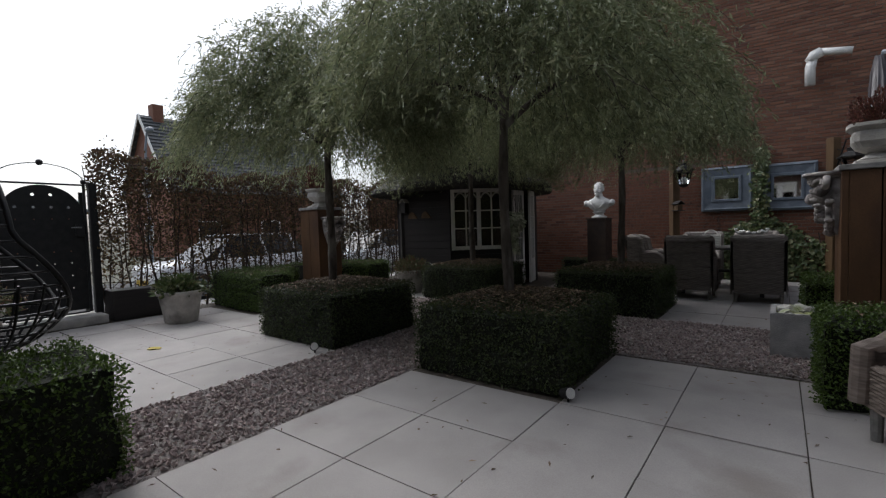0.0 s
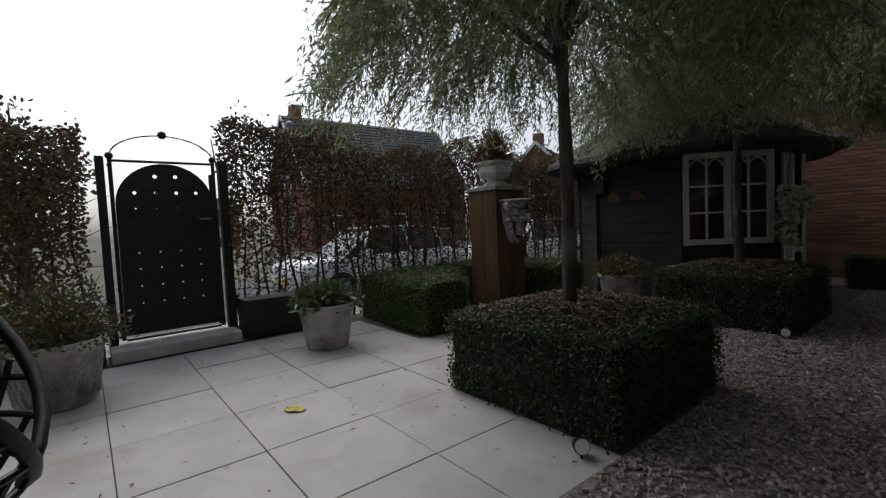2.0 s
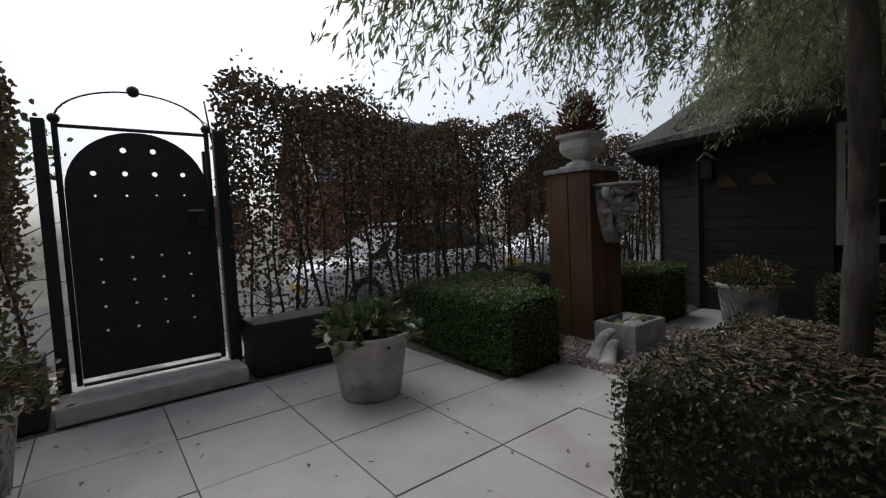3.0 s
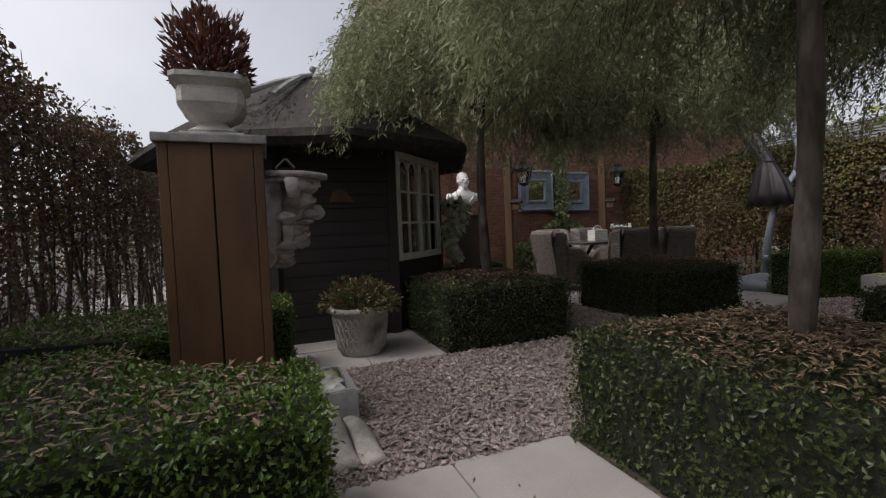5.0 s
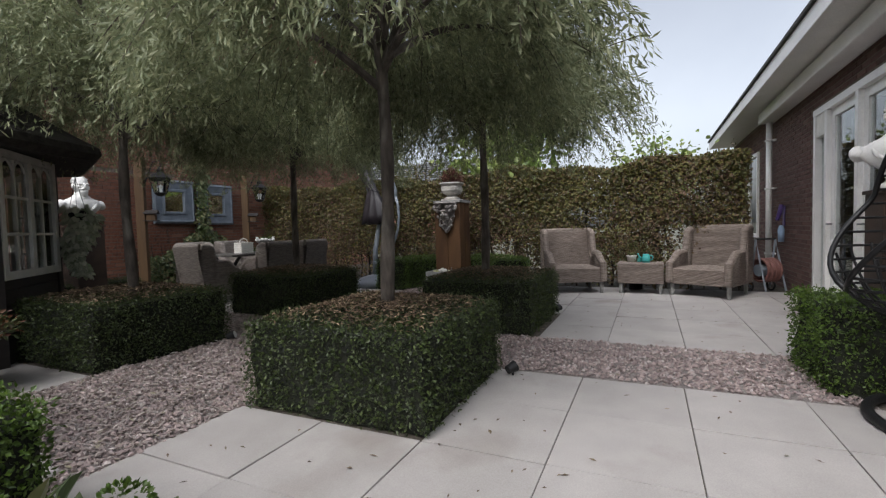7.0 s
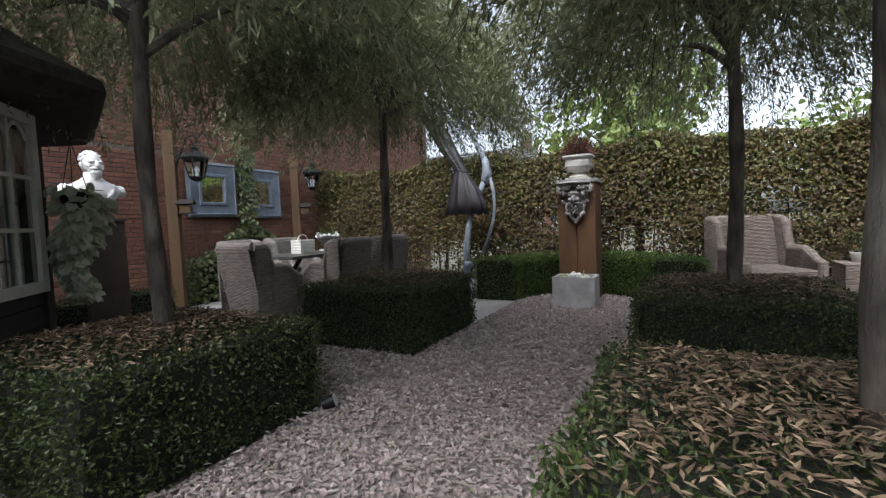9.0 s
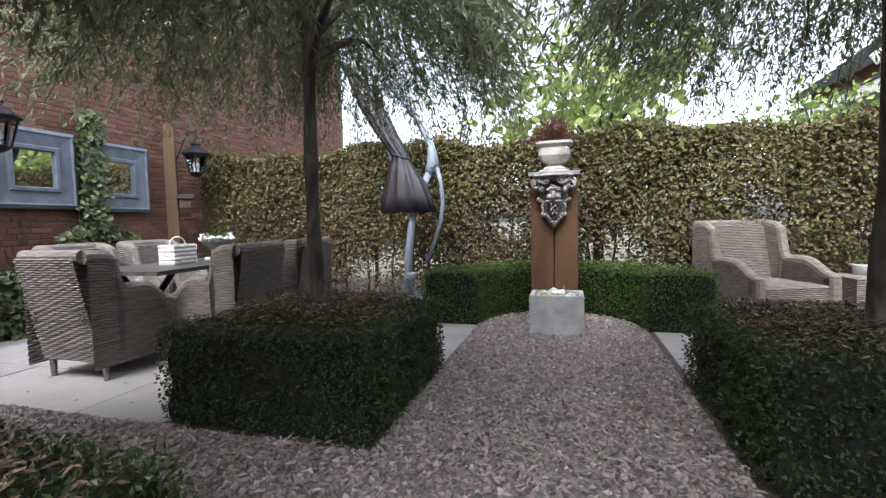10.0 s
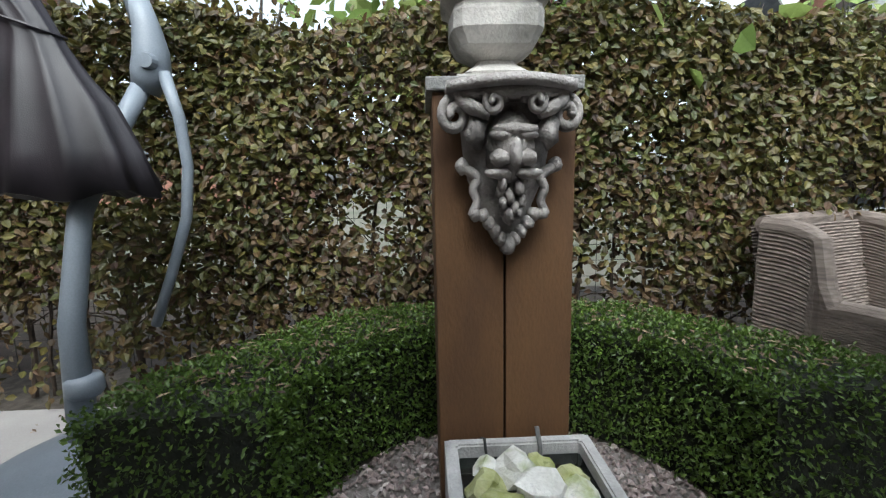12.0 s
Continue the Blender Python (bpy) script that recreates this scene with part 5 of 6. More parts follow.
md = Matrix.Rotation(math.pi / 2, 4, "Z") @ Matrix.Translation((0, -AP - 0.035, 0))
for s, swing in ((-1, 0), (1, -14)):
    hinge = md @ Matrix.Translation((s * 0.46, 0, 0)) @ Matrix.Rotation(radians(swing * -s), 4, "Z")
    bm = bmesh.new()
    x0, x1 = (0, 0.45) if s < 0 else (-0.45, 0)
    for a, b, c, d in ((x0, x0 + 0.07, 0.03, 1.85), (x1 - 0.07, x1, 0.03, 1.85), (x0 + 0.07, x1 - 0.07, 0.03, 0.5), (x0 + 0.07, x1 - 0.07, 1.76, 1.85)):
        box(bm, a, b, -0.02, 0.02, c, d, bevel=0.004, m=hinge)
    for x in np.linspace(x0 + 0.07, x1 - 0.07, 5)[1:-1]:
        box(bm, x - 0.011, x + 0.011, -0.012, 0.012, 0.5, 1.76, m=hinge)
    for z in (0.92, 1.34):
        box(bm, x0 + 0.07, x1 - 0.07, -0.011, 0.011, z - 0.011, z + 0.011, m=hinge)
    box(bm, x0 + 0.12, x1 - 0.12, -0.026, 0.026, 0.1, 0.43, bevel=0.01, m=hinge)
    dl = part("door", bm, WHITEPAINT, hut, "white glazed door standing ajar")
    p = part("pane", box(bmesh.new(), x0 + 0.07, x1 - 0.07, -0.003, 0.003, 0.5, 1.76, m=hinge), PANE, dl)
    p.visible_shadow = False
# thatch: eight slopes with a thick eave and a slight belly
bm = bmesh.new()
rings = []
for rad, z in ((1.30, 1.90), (1.80, 1.84), (1.86, 1.90), (1.84, 1.97), (1.62, 2.12), (1.25, 2.36), (0.85, 2.60), (0.45, 2.82), (0.10, 2.98)):
    rings.append([bm.verts.new((rad * q / math.cos(((s * 11.25) % 45 - 22.5) * math.pi / 180) * math.cos(math.radians(s * 11.25 + 0)), rad * q / math.cos(((s * 11.25) % 45 - 22.5) * math.pi / 180) * math.sin(math.radians(s * 11.25 + 0)), z + 0.015 * noise.noise(Vector((s, z * 4, 0))))) for s in range(32) for q in (1.0,)])
for a, b in zip(rings, rings[1:]):
    for s in range(32):
        bm.faces.new((a[s], a[(s + 1) % 32], b[(s + 1) % 32], b[s]))
bm.faces.new(rings[0][::-1])
bm.faces.new(rings[-1])
roof_h = part("thatched_roof", bm, THATCH, hut, "dark weathered thatch")
k = 9000
th_, q = rng.uniform(0, 2 * np.pi, k), rng.random(k)
rr = 0.12 + 1.72 * np.sqrt(q)
zz = np.interp(rr, [0.1, 0.45, 0.85, 1.25, 1.62, 1.84], [2.98, 2.82, 2.60, 2.36, 2.12, 1.95])
dirs = np.stack([np.cos(th_), np.sin(th_), np.full(k, -0.62)], 1) + rng.normal(0, 0.12, (k, 3))
leaves("reeds", np.stack([rr * np.cos(th_), rr * np.sin(th_), zz + 0.01], 1), dirs, np.tile([0, 0, 1.0], (k, 1)) + rng.normal(0, 0.4, (k, 3)), rng.uniform(0.06, 0.14, k), rng.uniform(0.006, 0.012, k), THATCH, roof_h)
for i in range(8):
    a = math.pi / 8 + math.pi / 4 * i
    part("ridge_strip", tube(bmesh.new(), [(r_ / math.cos(math.pi / 8) * math.cos(a), r_ / math.cos(math.pi / 8) * math.sin(a), z_ + 0.03) for r_, z_ in ((0.10, 2.97), (0.45, 2.82), (0.85, 2.61), (1.25, 2.37))], [0.03, 0.035, 0.035, 0.03], 6), GREYSTONE, roof_h)
part("finial", turned(bmesh.new(), [(0.09, 2.95), (0.06, 3.0), (0.015, 3.03), (0.015, 3.06), (0.035, 3.08), (0.045, 3.105), (0.035, 3.13), (0.008, 3.145)], 16), GREYSTONE, hut, smooth=True)
part("floor", turned(bmesh.new(), [(1.42, -0.04), (1.42, 0.02)], 8), OAK, hut)
# two perching boards shaped like birds' houses on the wall towards the path
for x, sgn in ((-0.28, 1), (0.06, 1)):
    bm = bmesh.new()
    prof = [(-0.12, 0), (0.12, 0), (0.07, 0.06), (0.03, 0.11), (-0.03, 0.13), (-0.09, 0.09), (-0.11, 0.04)]
    fr = [bm.verts.new((px_, -AP - 0.035, 1.36 + pz)) for px_, pz in prof]
    bk = [bm.verts.new((px_, -AP - 0.013, 1.36 + pz)) for px_, pz in prof]
    bm.faces.new(fr)
    bm.faces.new(bk[::-1])
    for i in range(len(prof)):
        bm.faces.new((fr[i], bk[i], bk[(i + 1) % len(prof)], fr[(i + 1) % len(prof)]))
    ob = part("wall_ornament", bm, OAK, hut, "small yellow-brown wooden bird plaque")
    ob.location.x = x
nest = thing("nest_box", (-3.06, 1.77, 1.48), "dark nest box with pale pitched roof on the summer house", "nest box")
part("box_body", boxed(-0.06, 0.06, -0.05, 0.06, 0, 0.2, bevel=0.004), DARKWOOD, nest)
for s in (-1, 1):
    part("roof_board", box(bmesh.new(), 0, s * 0.11, -0.08, 0.07, 0, 0.012, m=Matrix.Translation((0, 0, 0.27)) @ Matrix.Rotation(s * 0.8, 4, "Y")), STONE, nest)

# ---------- busts on corten pedestals ----------


def bust(at, turn, scale, label):
    """A bearded antique head on a cut-off chest with a round socle, facing local x; one plain mesh."""
    bm = bmesh.new()
    turned(bm, [(0.13, 0), (0.135, 0.025), (0.12, 0.035), (0.085, 0.05), (0.075, 0.075), (0.09, 0.095), (0.12, 0.105), (0.10, 0.115)], 24)
    # chest: cut-off shoulders, wide above and narrow below
    rows = []
    for z, w, d in ((0.10, 0.07, 0.055), (0.15, 0.15, 0.085), (0.20, 0.23, 0.105), (0.255, 0.28, 0.11), (0.30, 0.275, 0.105), (0.335, 0.20, 0.09), (0.365, 0.10, 0.075), (0.40, 0.066, 0.066), (0.44, 0.06, 0.062)):
        rows.append([bm.verts.new((d * math.cos(a) * (1.15 if math.cos(a) > 0 else 0.9) + 0.012 * math.cos(6 * a + z * 30) * (z < 0.34), w * (0.8 if z < 0.34 else 1.0) * math.copysign(abs(math.sin(a)) ** 0.75, math.sin(a)), z)) for a in np.linspace(0, 2 * math.pi, 33)[:-1]])
    for a, b in zip(rows, rows[1:]):
        for q in range(32):
            bm.faces.new((a[q], a[(q + 1) % 32], b[(q + 1) % 32], b[q]))
    for s in (-1, 1):
        tube(bm, [(0.06, s * 0.21, 0.245), (0.0, s * 0.225, 0.275), (-0.06, s * 0.21, 0.26)], [0.045, 0.055, 0.045], 10)
        tube(bm, [(0.11, s * 0.03, 0.16), (0.125, s * 0.10, 0.24), (0.07, s * 0.14, 0.32)], [0.012, 0.018, 0.02], 8)
        blob(bm, (0.0, s * 0.083, 0.505), (0.022, 0.012, 0.03), 8, 0.1)
        blob(bm, (0.088, s * 0.036, 0.53), (0.022, 0.028, 0.011), 12, 0.1)
        blob(bm, (0.078, s * 0.045, 0.492), (0.024, 0.026, 0.022), 13, 0.1)
        tube(bm, [(0.118, 0, 0.468), (0.112, s * 0.03, 0.462), (0.095, s * 0.058, 0.468)], [0.014, 0.013, 0.006], 8)
    blob(bm, (0.0, 0, 0.53), (0.098, 0.078, 0.105), 4, 0.04, 3)
    blob(bm, (0.055, 0, 0.48), (0.055, 0.056, 0.075), 14, 0.05, 3)
    tube(bm, [(0.10, 0, 0.535), (0.118, 0, 0.505), (0.128, 0, 0.485), (0.108, 0, 0.476)], [0.010, 0.014, 0.018, 0.01], 8)
    blob(bm, (0.085, 0, 0.425), (0.042, 0.046, 0.048), 5, 0.35, 3, 4)
    for q in range(46):
        a, h = q * 2.4, (q + 0.5) / 46
        d = Vector((math.cos(a) * math.sqrt(1 - h * h), math.sin(a) * math.sqrt(1 - h * h), h))
        if d.x < 0.62 or d.z > 0.75:
            blob(bm, (d.x * 0.088 - 0.01, d.y * 0.073, 0.545 + d.z * 0.085), (0.021, 0.021, 0.018), q, 0.4, 1)
    for w in bm.verts:
        w.co *= scale
    return lone("bust_statue", bm, PLASTER, at, label, "statue", turn, smooth=True)


def pedestal(at, h, w, label):
    ob = thing("pedestal", at, label, "pedestal")
    part("column", boxed(-w, w, -w, w, 0, h - 0.03, bevel=0.006), DARKCORTEN, ob)
    part("cap", boxed(-w - 0.015, w + 0.015, -w - 0.015, w + 0.015, h - 0.03, h, bevel=0.004), DARKCORTEN, ob)


pedestal((-0.08, 4.42, 0), 1.27, 0.19, "dark rusted steel pedestal rising from a low hedge")
bust((-0.08, 4.42, 1.27), -90, 1.14, "white plaster bust of a bearded man on a pedestal")
pedestal((0.74, -4.92, 0), 1.30, 0.16, "rusted steel pedestal rising from a box hedge")
bust((0.74, -4.92, 1.30), 150, 1.12, "white plaster classical bust on a steel pedestal")
trail = thing("hanging_basket", (-1.06, 2.55, 1.43), "hanging basket of pale variegated ivy under the thatched eave", "hanging plant")
k = 620
q = rng.random(k)
wide = 0.105 * np.sin(np.clip(q * 1.1 + 0.25, 0, 1) * 3.0) ** 0.6 * np.where(q > 0.72, 0.62, 1.0) + 0.03
a = rng.uniform(0, 2 * np.pi, k)
rr = wide * np.sqrt(rng.random(k))
out = np.stack([np.cos(a), np.sin(a), np.full(k, 0.35)], 1)
leaves("ivy_foliage", np.stack([rr * np.cos(a) + 0.05 * np.sin(q * 7), rr * np.sin(a), 0.0 - q * 0.74], 1), np.stack([np.cos(a), np.sin(a), -np.ones(k)], 1) + rng.normal(0, 0.4, (k, 3)), out + rng.normal(0, 0.35, (k, 3)), rng.uniform(0.055, 0.10, k), rng.uniform(0.05, 0.09, k), PALELEAF, trail, 0.12, True)
part("basket_bowl", turned(bmesh.new(), [(0.02, -0.16), (0.06, -0.14), (0.085, -0.08), (0.09, -0.04), (0.08, -0.04), (0.02, -0.06)], 20), IRON, trail, smooth=True)
for i in range(3):
    a = i * 2.094
    part("hanger_wire", tube(bmesh.new(), [(0.085 * math.cos(a), 0.085 * math.sin(a), -0.045), (0, 0, 0.32)], 0.003, 5), IRON, trail)
part("hook", tube(bmesh.new(), [(0, 0, 0.31), (0, 0, 0.44), (0.02, 0, 0.47), (0.04, 0, 0.44)], 0.004, 6), IRON, trail)

# ---------- dining corner: screen with mirrors, posts with lanterns ----------


def framed_mirror(at, s, label):
    ob = thing("framed_mirror", at, label, "mirror", 0, "framed mirrors")
    w, i = s / 2, s / 2 - 0.235
    for j in range(4):
        m = Matrix.Rotation(j * math.pi / 2, 4, "Y")
        bm = bmesh.new()
        prof = [(w, 0.0), (w, -0.03), (w - 0.04, -0.055), (w - 0.06, -0.04), (i + 0.06, -0.025), (i + 0.045, -0.05), (i + 0.01, -0.05), (i, -0.03), (i, 0.0)]
        ends = []
        for s_ in (-1, 1):
            ends.append([bm.verts.new(m @ Vector((s_ * r_, y_, r_))) for r_, y_ in prof])
        for q_ in range(len(prof) - 1):
            bm.faces.new((ends[0][q_], ends[1][q_], ends[1][q_ + 1], ends[0][q_ + 1]))
        bmesh.ops.recalc_face_normals(bm, faces=bm.faces[:])
        part("frame_side", bm, BLUEFRAME, ob)
    part("back_board", boxed(-w + 0.01, w - 0.01, 0.0, 0.02, -w + 0.01, w - 0.01), DARKWOOD, ob)
    part("mirror_glass", boxed(-i - 0.005, i + 0.005, -0.012, -0.004, -i - 0.005, i + 0.005), MIRROR, ob, "reflecting mirror glass")
    return ob


framed_mirror((2.06, 5.46, 1.76), 0.86, "square mirror in a broad grey-blue zinc frame")
framed_mirror((3.0, 5.46, 1.735), 0.86, "square mirror in a grey-blue frame beside ivy")
ivy = thing("ivy_screen", (0, 5.38, 0), "ivy covering the foot of the brick wall", "climbing plant")
k = 5200
x, z = rng.uniform(1.3, 4.0, k), rng.random(k) ** 0.8 * 1.25
keep = (z < 0.95 + 0.25 * np.sin(x * 3)) | (np.abs(x - 2.6) < 0.09)
x2, z2 = rng.normal(2.6, 0.06, 700), rng.uniform(1.0, 2.5, 700)
x, z = np.concatenate([x[keep], x2]), np.concatenate([z[keep], z2])
k = len(x)
leaves("ivy_leaves", np.stack([x, rng.uniform(-0.14, 0.06, k), z], 1), np.stack([rng.normal(0, 0.6, k), rng.normal(-0.3, 0.3, k), rng.normal(-0.6, 0.5, k)], 1), np.stack([rng.normal(0, 0.4, k), -np.ones(k), rng.normal(0.5, 0.4, k)], 1), rng.uniform(0.05, 0.085, k), rng.uniform(0.04, 0.075, k), IVY, ivy, 0.12, True)
tb = bmesh.new()
for i in range(14):
    xx = 1.2 + i * 0.19
    tube(tb, [(xx, 0.06, 0), (xx + 0.05, 0.07, 0.4), (xx - 0.04, 0.05, 0.9)], 0.007, 5)
tube(tb, [(2.53, 0.06, 0), (2.5, 0.07, 1.2), (2.55, 0.07, 2.5)], 0.009, 5)
part("vines", tb, TWIG, ivy)


def lantern_post(at, label, turn=0.0):
    ob = thing("wooden_post", at, label, "post", turn, "lantern posts")
    part("post", boxed(-0.07, 0.07, -0.07, 0.07, 0, 2.5, bevel=0.008), OAK, ob)
    part("arm", tube(bmesh.new(), [(0.04, 0, 1.95), (0.12, 0, 2.15), (0.22, 0, 2.42), (0.32, 0, 2.44), (0.36, 0, 2.36), (0.31, 0, 2.33)], 0.012, 8), IRON, ob, "black wrought iron bracket")
    part("brace", tube(bmesh.new(), [(0.05, 0, 2.3), (0.15, 0, 2.26), (0.22, 0, 2.40)], 0.009, 6), IRON, ob)
    ln = thing("lantern", (0, 0, 0), "black iron lantern hanging from a wooden post", "lantern", 0, "lanterns")
    ln.matrix_world = pose(*at, 0, 0, turn) @ Matrix.Translation((0.32, 0, 1.86)) @ Matrix.Diagonal((1.4, 1.4, 1.15, 1))
    part("roof", turned(bmesh.new(), [(0.135, 0.22), (0.14, 0.235), (0.075, 0.30), (0.045, 0.31), (0.04, 0.34), (0.055, 0.35), (0.02, 0.38), (0.006, 0.41)], 6), IRON, ln)
    for i in range(6):
        a = (i + 0.5) * math.pi / 3
        c = Vector((math.cos(a), math.sin(a), 0))
        part("bar", tube(bmesh.new(), [c * 0.07, c * 0.115 + Vector((0, 0, 0.22))], 0.006, 6), IRON, ln)
        d = Vector((math.cos(a + math.pi / 3), math.sin(a + math.pi / 3), 0))
        gbm = bmesh.new()
        gbm.faces.new([gbm.verts.new(p) for p in (c * 0.068, d * 0.068, d * 0.112 + Vector((0, 0, 0.22)), c * 0.112 + Vector((0, 0, 0.22)))])
        g = part("pane", gbm, PANE, ln)
        g.visible_shadow = False
    part("base", turned(bmesh.new(), [(0.02, -0.05), (0.05, -0.03), (0.075, 0.0), (0.07, 0.008)], 6), IRON, ln)
    part("candle_bulb", turned(bmesh.new(), [(0.015, 0.0), (0.015, 0.06), (0.024, 0.09), (0.018, 0.12), (0.004, 0.14)], 12), PLASTER, ln)
    bx = thing("bird_table", (0, 0, 0), "small wooden bird feeder with pitched roof on the post", "bird feeder", 0, "bird feeders")
    bx.matrix_world = pose(*at, 0, 0, turn) @ Matrix.Translation((0.15, -0.02, 1.36))
    part("tray", boxed(-0.1, 0.12, -0.08, 0.08, 0, 0.015), DARKWOOD, bx)
    part("house", boxed(-0.06, 0.08, -0.05, 0.05, 0.015, 0.12), OAK, bx)
    for s in (-1, 1):
        part("roof_board", box(bmesh.new(), -0.1, 0.12, 0, s * 0.1, 0, 0.012, m=Matrix.Translation((0, 0, 0.19)) @ Matrix.Rotation(-s * 0.7, 4, "X")), DARKWOOD, bx)
    return ob


lantern_post((1.2, 5.1, 0), "brown wooden post carrying a lantern and a bird feeder", -50)
lantern_post((3.62, 5.25, 0), "brown wooden post with lantern near the hornbeam hedge", -50)

dt = thing("dining_table", (2.17, 3.5, 0), "dark grey wooden garden table with cross legs", "table")
for i in range(6):
    part("table_board", boxed(-0.8, 0.8, -0.42 + i * 0.14 + 0.002, -0.42 + (i + 1) * 0.14 - 0.002, 0.705, 0.74, bevel=0.004), TABLEWOOD, dt)
for s in (-1, 1):
    for t in (-1, 1):
        part("leg", tube(bmesh.new(), [(s * 0.52, t * 0.34, 0.0), (s * 0.55, -t * 0.30, 0.70)], 0.028, 8), IRON, dt)
part("stretcher", tube(bmesh.new(), [(-0.53, 0, 0.35), (0.53, 0, 0.35)], 0.022, 8), IRON, dt)


def chair_mesh_parts(ob, w, d, seat, back, arm, wing, leg, skirt=0.22, cane=None):
    """A wicker armchair that looks along local -y: woven seat, back, arms, apron, wooden legs."""
    lean = 0.12
    cane = cane or WICKER
    bm = bmesh.new()
    weave(bm, flat((-w, -d, seat - skirt), (w, -d, seat - skirt), (-w, -d, seat)), 2 * w, skirt)
    part("apron", bm, cane, ob)
    bm = bmesh.new()
    weave(bm, lambda u, v: np.stack([-w + 0.05 + (2 * w - 0.1) * u, -d + (2 * d - 0.10) * v, seat + 0.012 * np.sin(u * 3.14) * np.sin(v * 3.14)], -1), 2 * w, 2 * d)
    part("seat", bm, cane, ob)
    # back: inner face leaning, outer face bowed
    bm = bmesh.new()
    bw = w - 0.03
    weave(bm, lambda u, v: np.stack([-bw + 2 * bw * u, d - 0.13 + lean * v + 0.02 * np.cos((u - 0.5) * 3.1), seat + (back - seat) * v], -1), 2 * bw, back - seat)
    weave(bm, lambda u, v: np.stack([bw - 2 * bw * u, d - 0.02 + (lean + 0.03) * v, 0.14 + (back - 0.14) * v], -1), 2 * bw, back - 0.14)
    tube(bm, [(x_, d - 0.06 + lean + 0.02 * math.cos(x_ / bw * 1.5), back + 0.006) for x_ in np.linspace(-bw, bw, 9)], 0.05, 10)
    part("backrest", bm, cane, ob)
    for s in (-1, 1):
        bm = bmesh.new()
        # outer side panel, inner side panel, and the rolled rail that falls from wing to arm front
        def rail(q):
            q = np.asarray(q, float)
            y = d + lean * 0.7 - 0.02 - (2 * d + lean * 0.6) * q
            step = np.clip((q - 0.29) / 0.07, 0, 1)
            top = back - 0.05 * wing * np.clip(q / 0.29, 0, 1) ** 3
            front = arm - 0.13 * np.clip((q - 0.66) / 0.26, 0, 1) ** 1.4
            z = top + (front - top) * step * step * (3 - 2 * step)
            return y, z
        def outer(u, v, s=s):
            q = u if s > 0 else 1 - u
            y, z = rail(np.clip(q, 0, 1))
            return np.stack([np.full_like(y, s * w) + s * 0.01, y, seat - skirt + (z - seat + skirt) * v], -1)
        def inner(u, v, s=s):
            q = 1 - u if s > 0 else u
            y, z = rail(np.clip(q, 0, 1))
            return np.stack([np.full_like(y, s * (w - 0.085)), y, seat - 0.01 + (z - seat + 0.01) * v], -1)
        weave(bm, outer, 2 * d + 0.1, back - 0.3)
        weave(bm, inner, 2 * d + 0.1, back - seat)
        qs = np.linspace(0, 1, 22)
        ys, zs = rail(qs)
        tube(bm, [(s * (w - 0.038), y_, z_) for y_, z_ in zip(ys, zs)] + [(s * (w - 0.038), ys[-1] - 0.012, seat - skirt + 0.02)], 0.05, 10)
        part("arm", bm, cane, ob)
    for x in (-w + 0.05, w - 0.05):
        for y in (-d + 0.05, d - 0.06):
            part("leg", tube(bmesh.new(), [(x, y, 0), (x, y, seat - skirt + 0.02)], [leg * 0.8, leg], 10), DARKWICKER if leg < 0.025 else GREYSTONE, ob)


lounge = thing("lounge_chair", (3.76, -1.99, 0), "grey-brown wicker wing armchair on the terrace", "chair", -68, "wicker lounge chairs")
chair_mesh_parts(lounge, 0.43, 0.39, 0.40, 0.98, 0.62, 1.0, 0.032)
copy_thing(lounge, pose(3.8, -3.96, 0, 0, 0, -116))
side_table = thing("wicker_table", (3.85, -3.03, 0), "low wicker side table between two armchairs", "table", -90)
bm = bmesh.new()
a_, b_, h_ = 0.32, 0.24, 0.46
weave(bm, flat((-a_, -b_, 0.16), (a_, -b_, 0.16), (-a_, -b_, h_)), 2 * a_, h_ - 0.16)
weave(bm, flat((a_, b_, 0.16), (-a_, b_, 0.16), (a_, b_, h_)), 2 * a_, h_ - 0.16)
weave(bm, flat((a_, -b_, 0.16), (a_, b_, 0.16), (a_, -b_, h_)), 2 * b_, h_ - 0.16)
weave(bm, flat((-a_, b_, 0.16), (-a_, -b_, 0.16), (-a_, b_, h_)), 2 * b_, h_ - 0.16)
part("apron", bm, WICKER, side_table)
bm = bmesh.new()
weave(bm, flat((-a_ - 0.01, -b_ - 0.01, h_), (a_ + 0.01, -b_ - 0.01, h_), (-a_ - 0.01, b_ + 0.01, h_)), 2 * a_, 2 * b_)
part("tabletop", bm, WICKER, side_table)
for x in (-a_ + 0.04, a_ - 0.04):
    for y in (-b_ + 0.04, b_ - 0.04):
        part("leg", tube(bmesh.new(), [(x, y, 0), (x, y, 0.2)], [0.025, 0.03], 10), GREYSTONE, side_table)
dining = thing("dining_chair", (1.82, 2.82, 0), "grey wicker dining armchair at the garden table", "chair", 180, "wicker dining chairs")
chair_mesh_parts(dining, 0.31, 0.29, 0.44, 0.90, 0.64, 0.6, 0.024, 0.33, DARKWICKER)
for x, y, turn in ((2.66, 2.80, 180), (1.17, 3.38, 90), (1.77, 4.25, 0), (2.57, 4.25, 0)):
    copy_thing(dining, pose(x, y, 0, 0, 0, turn))

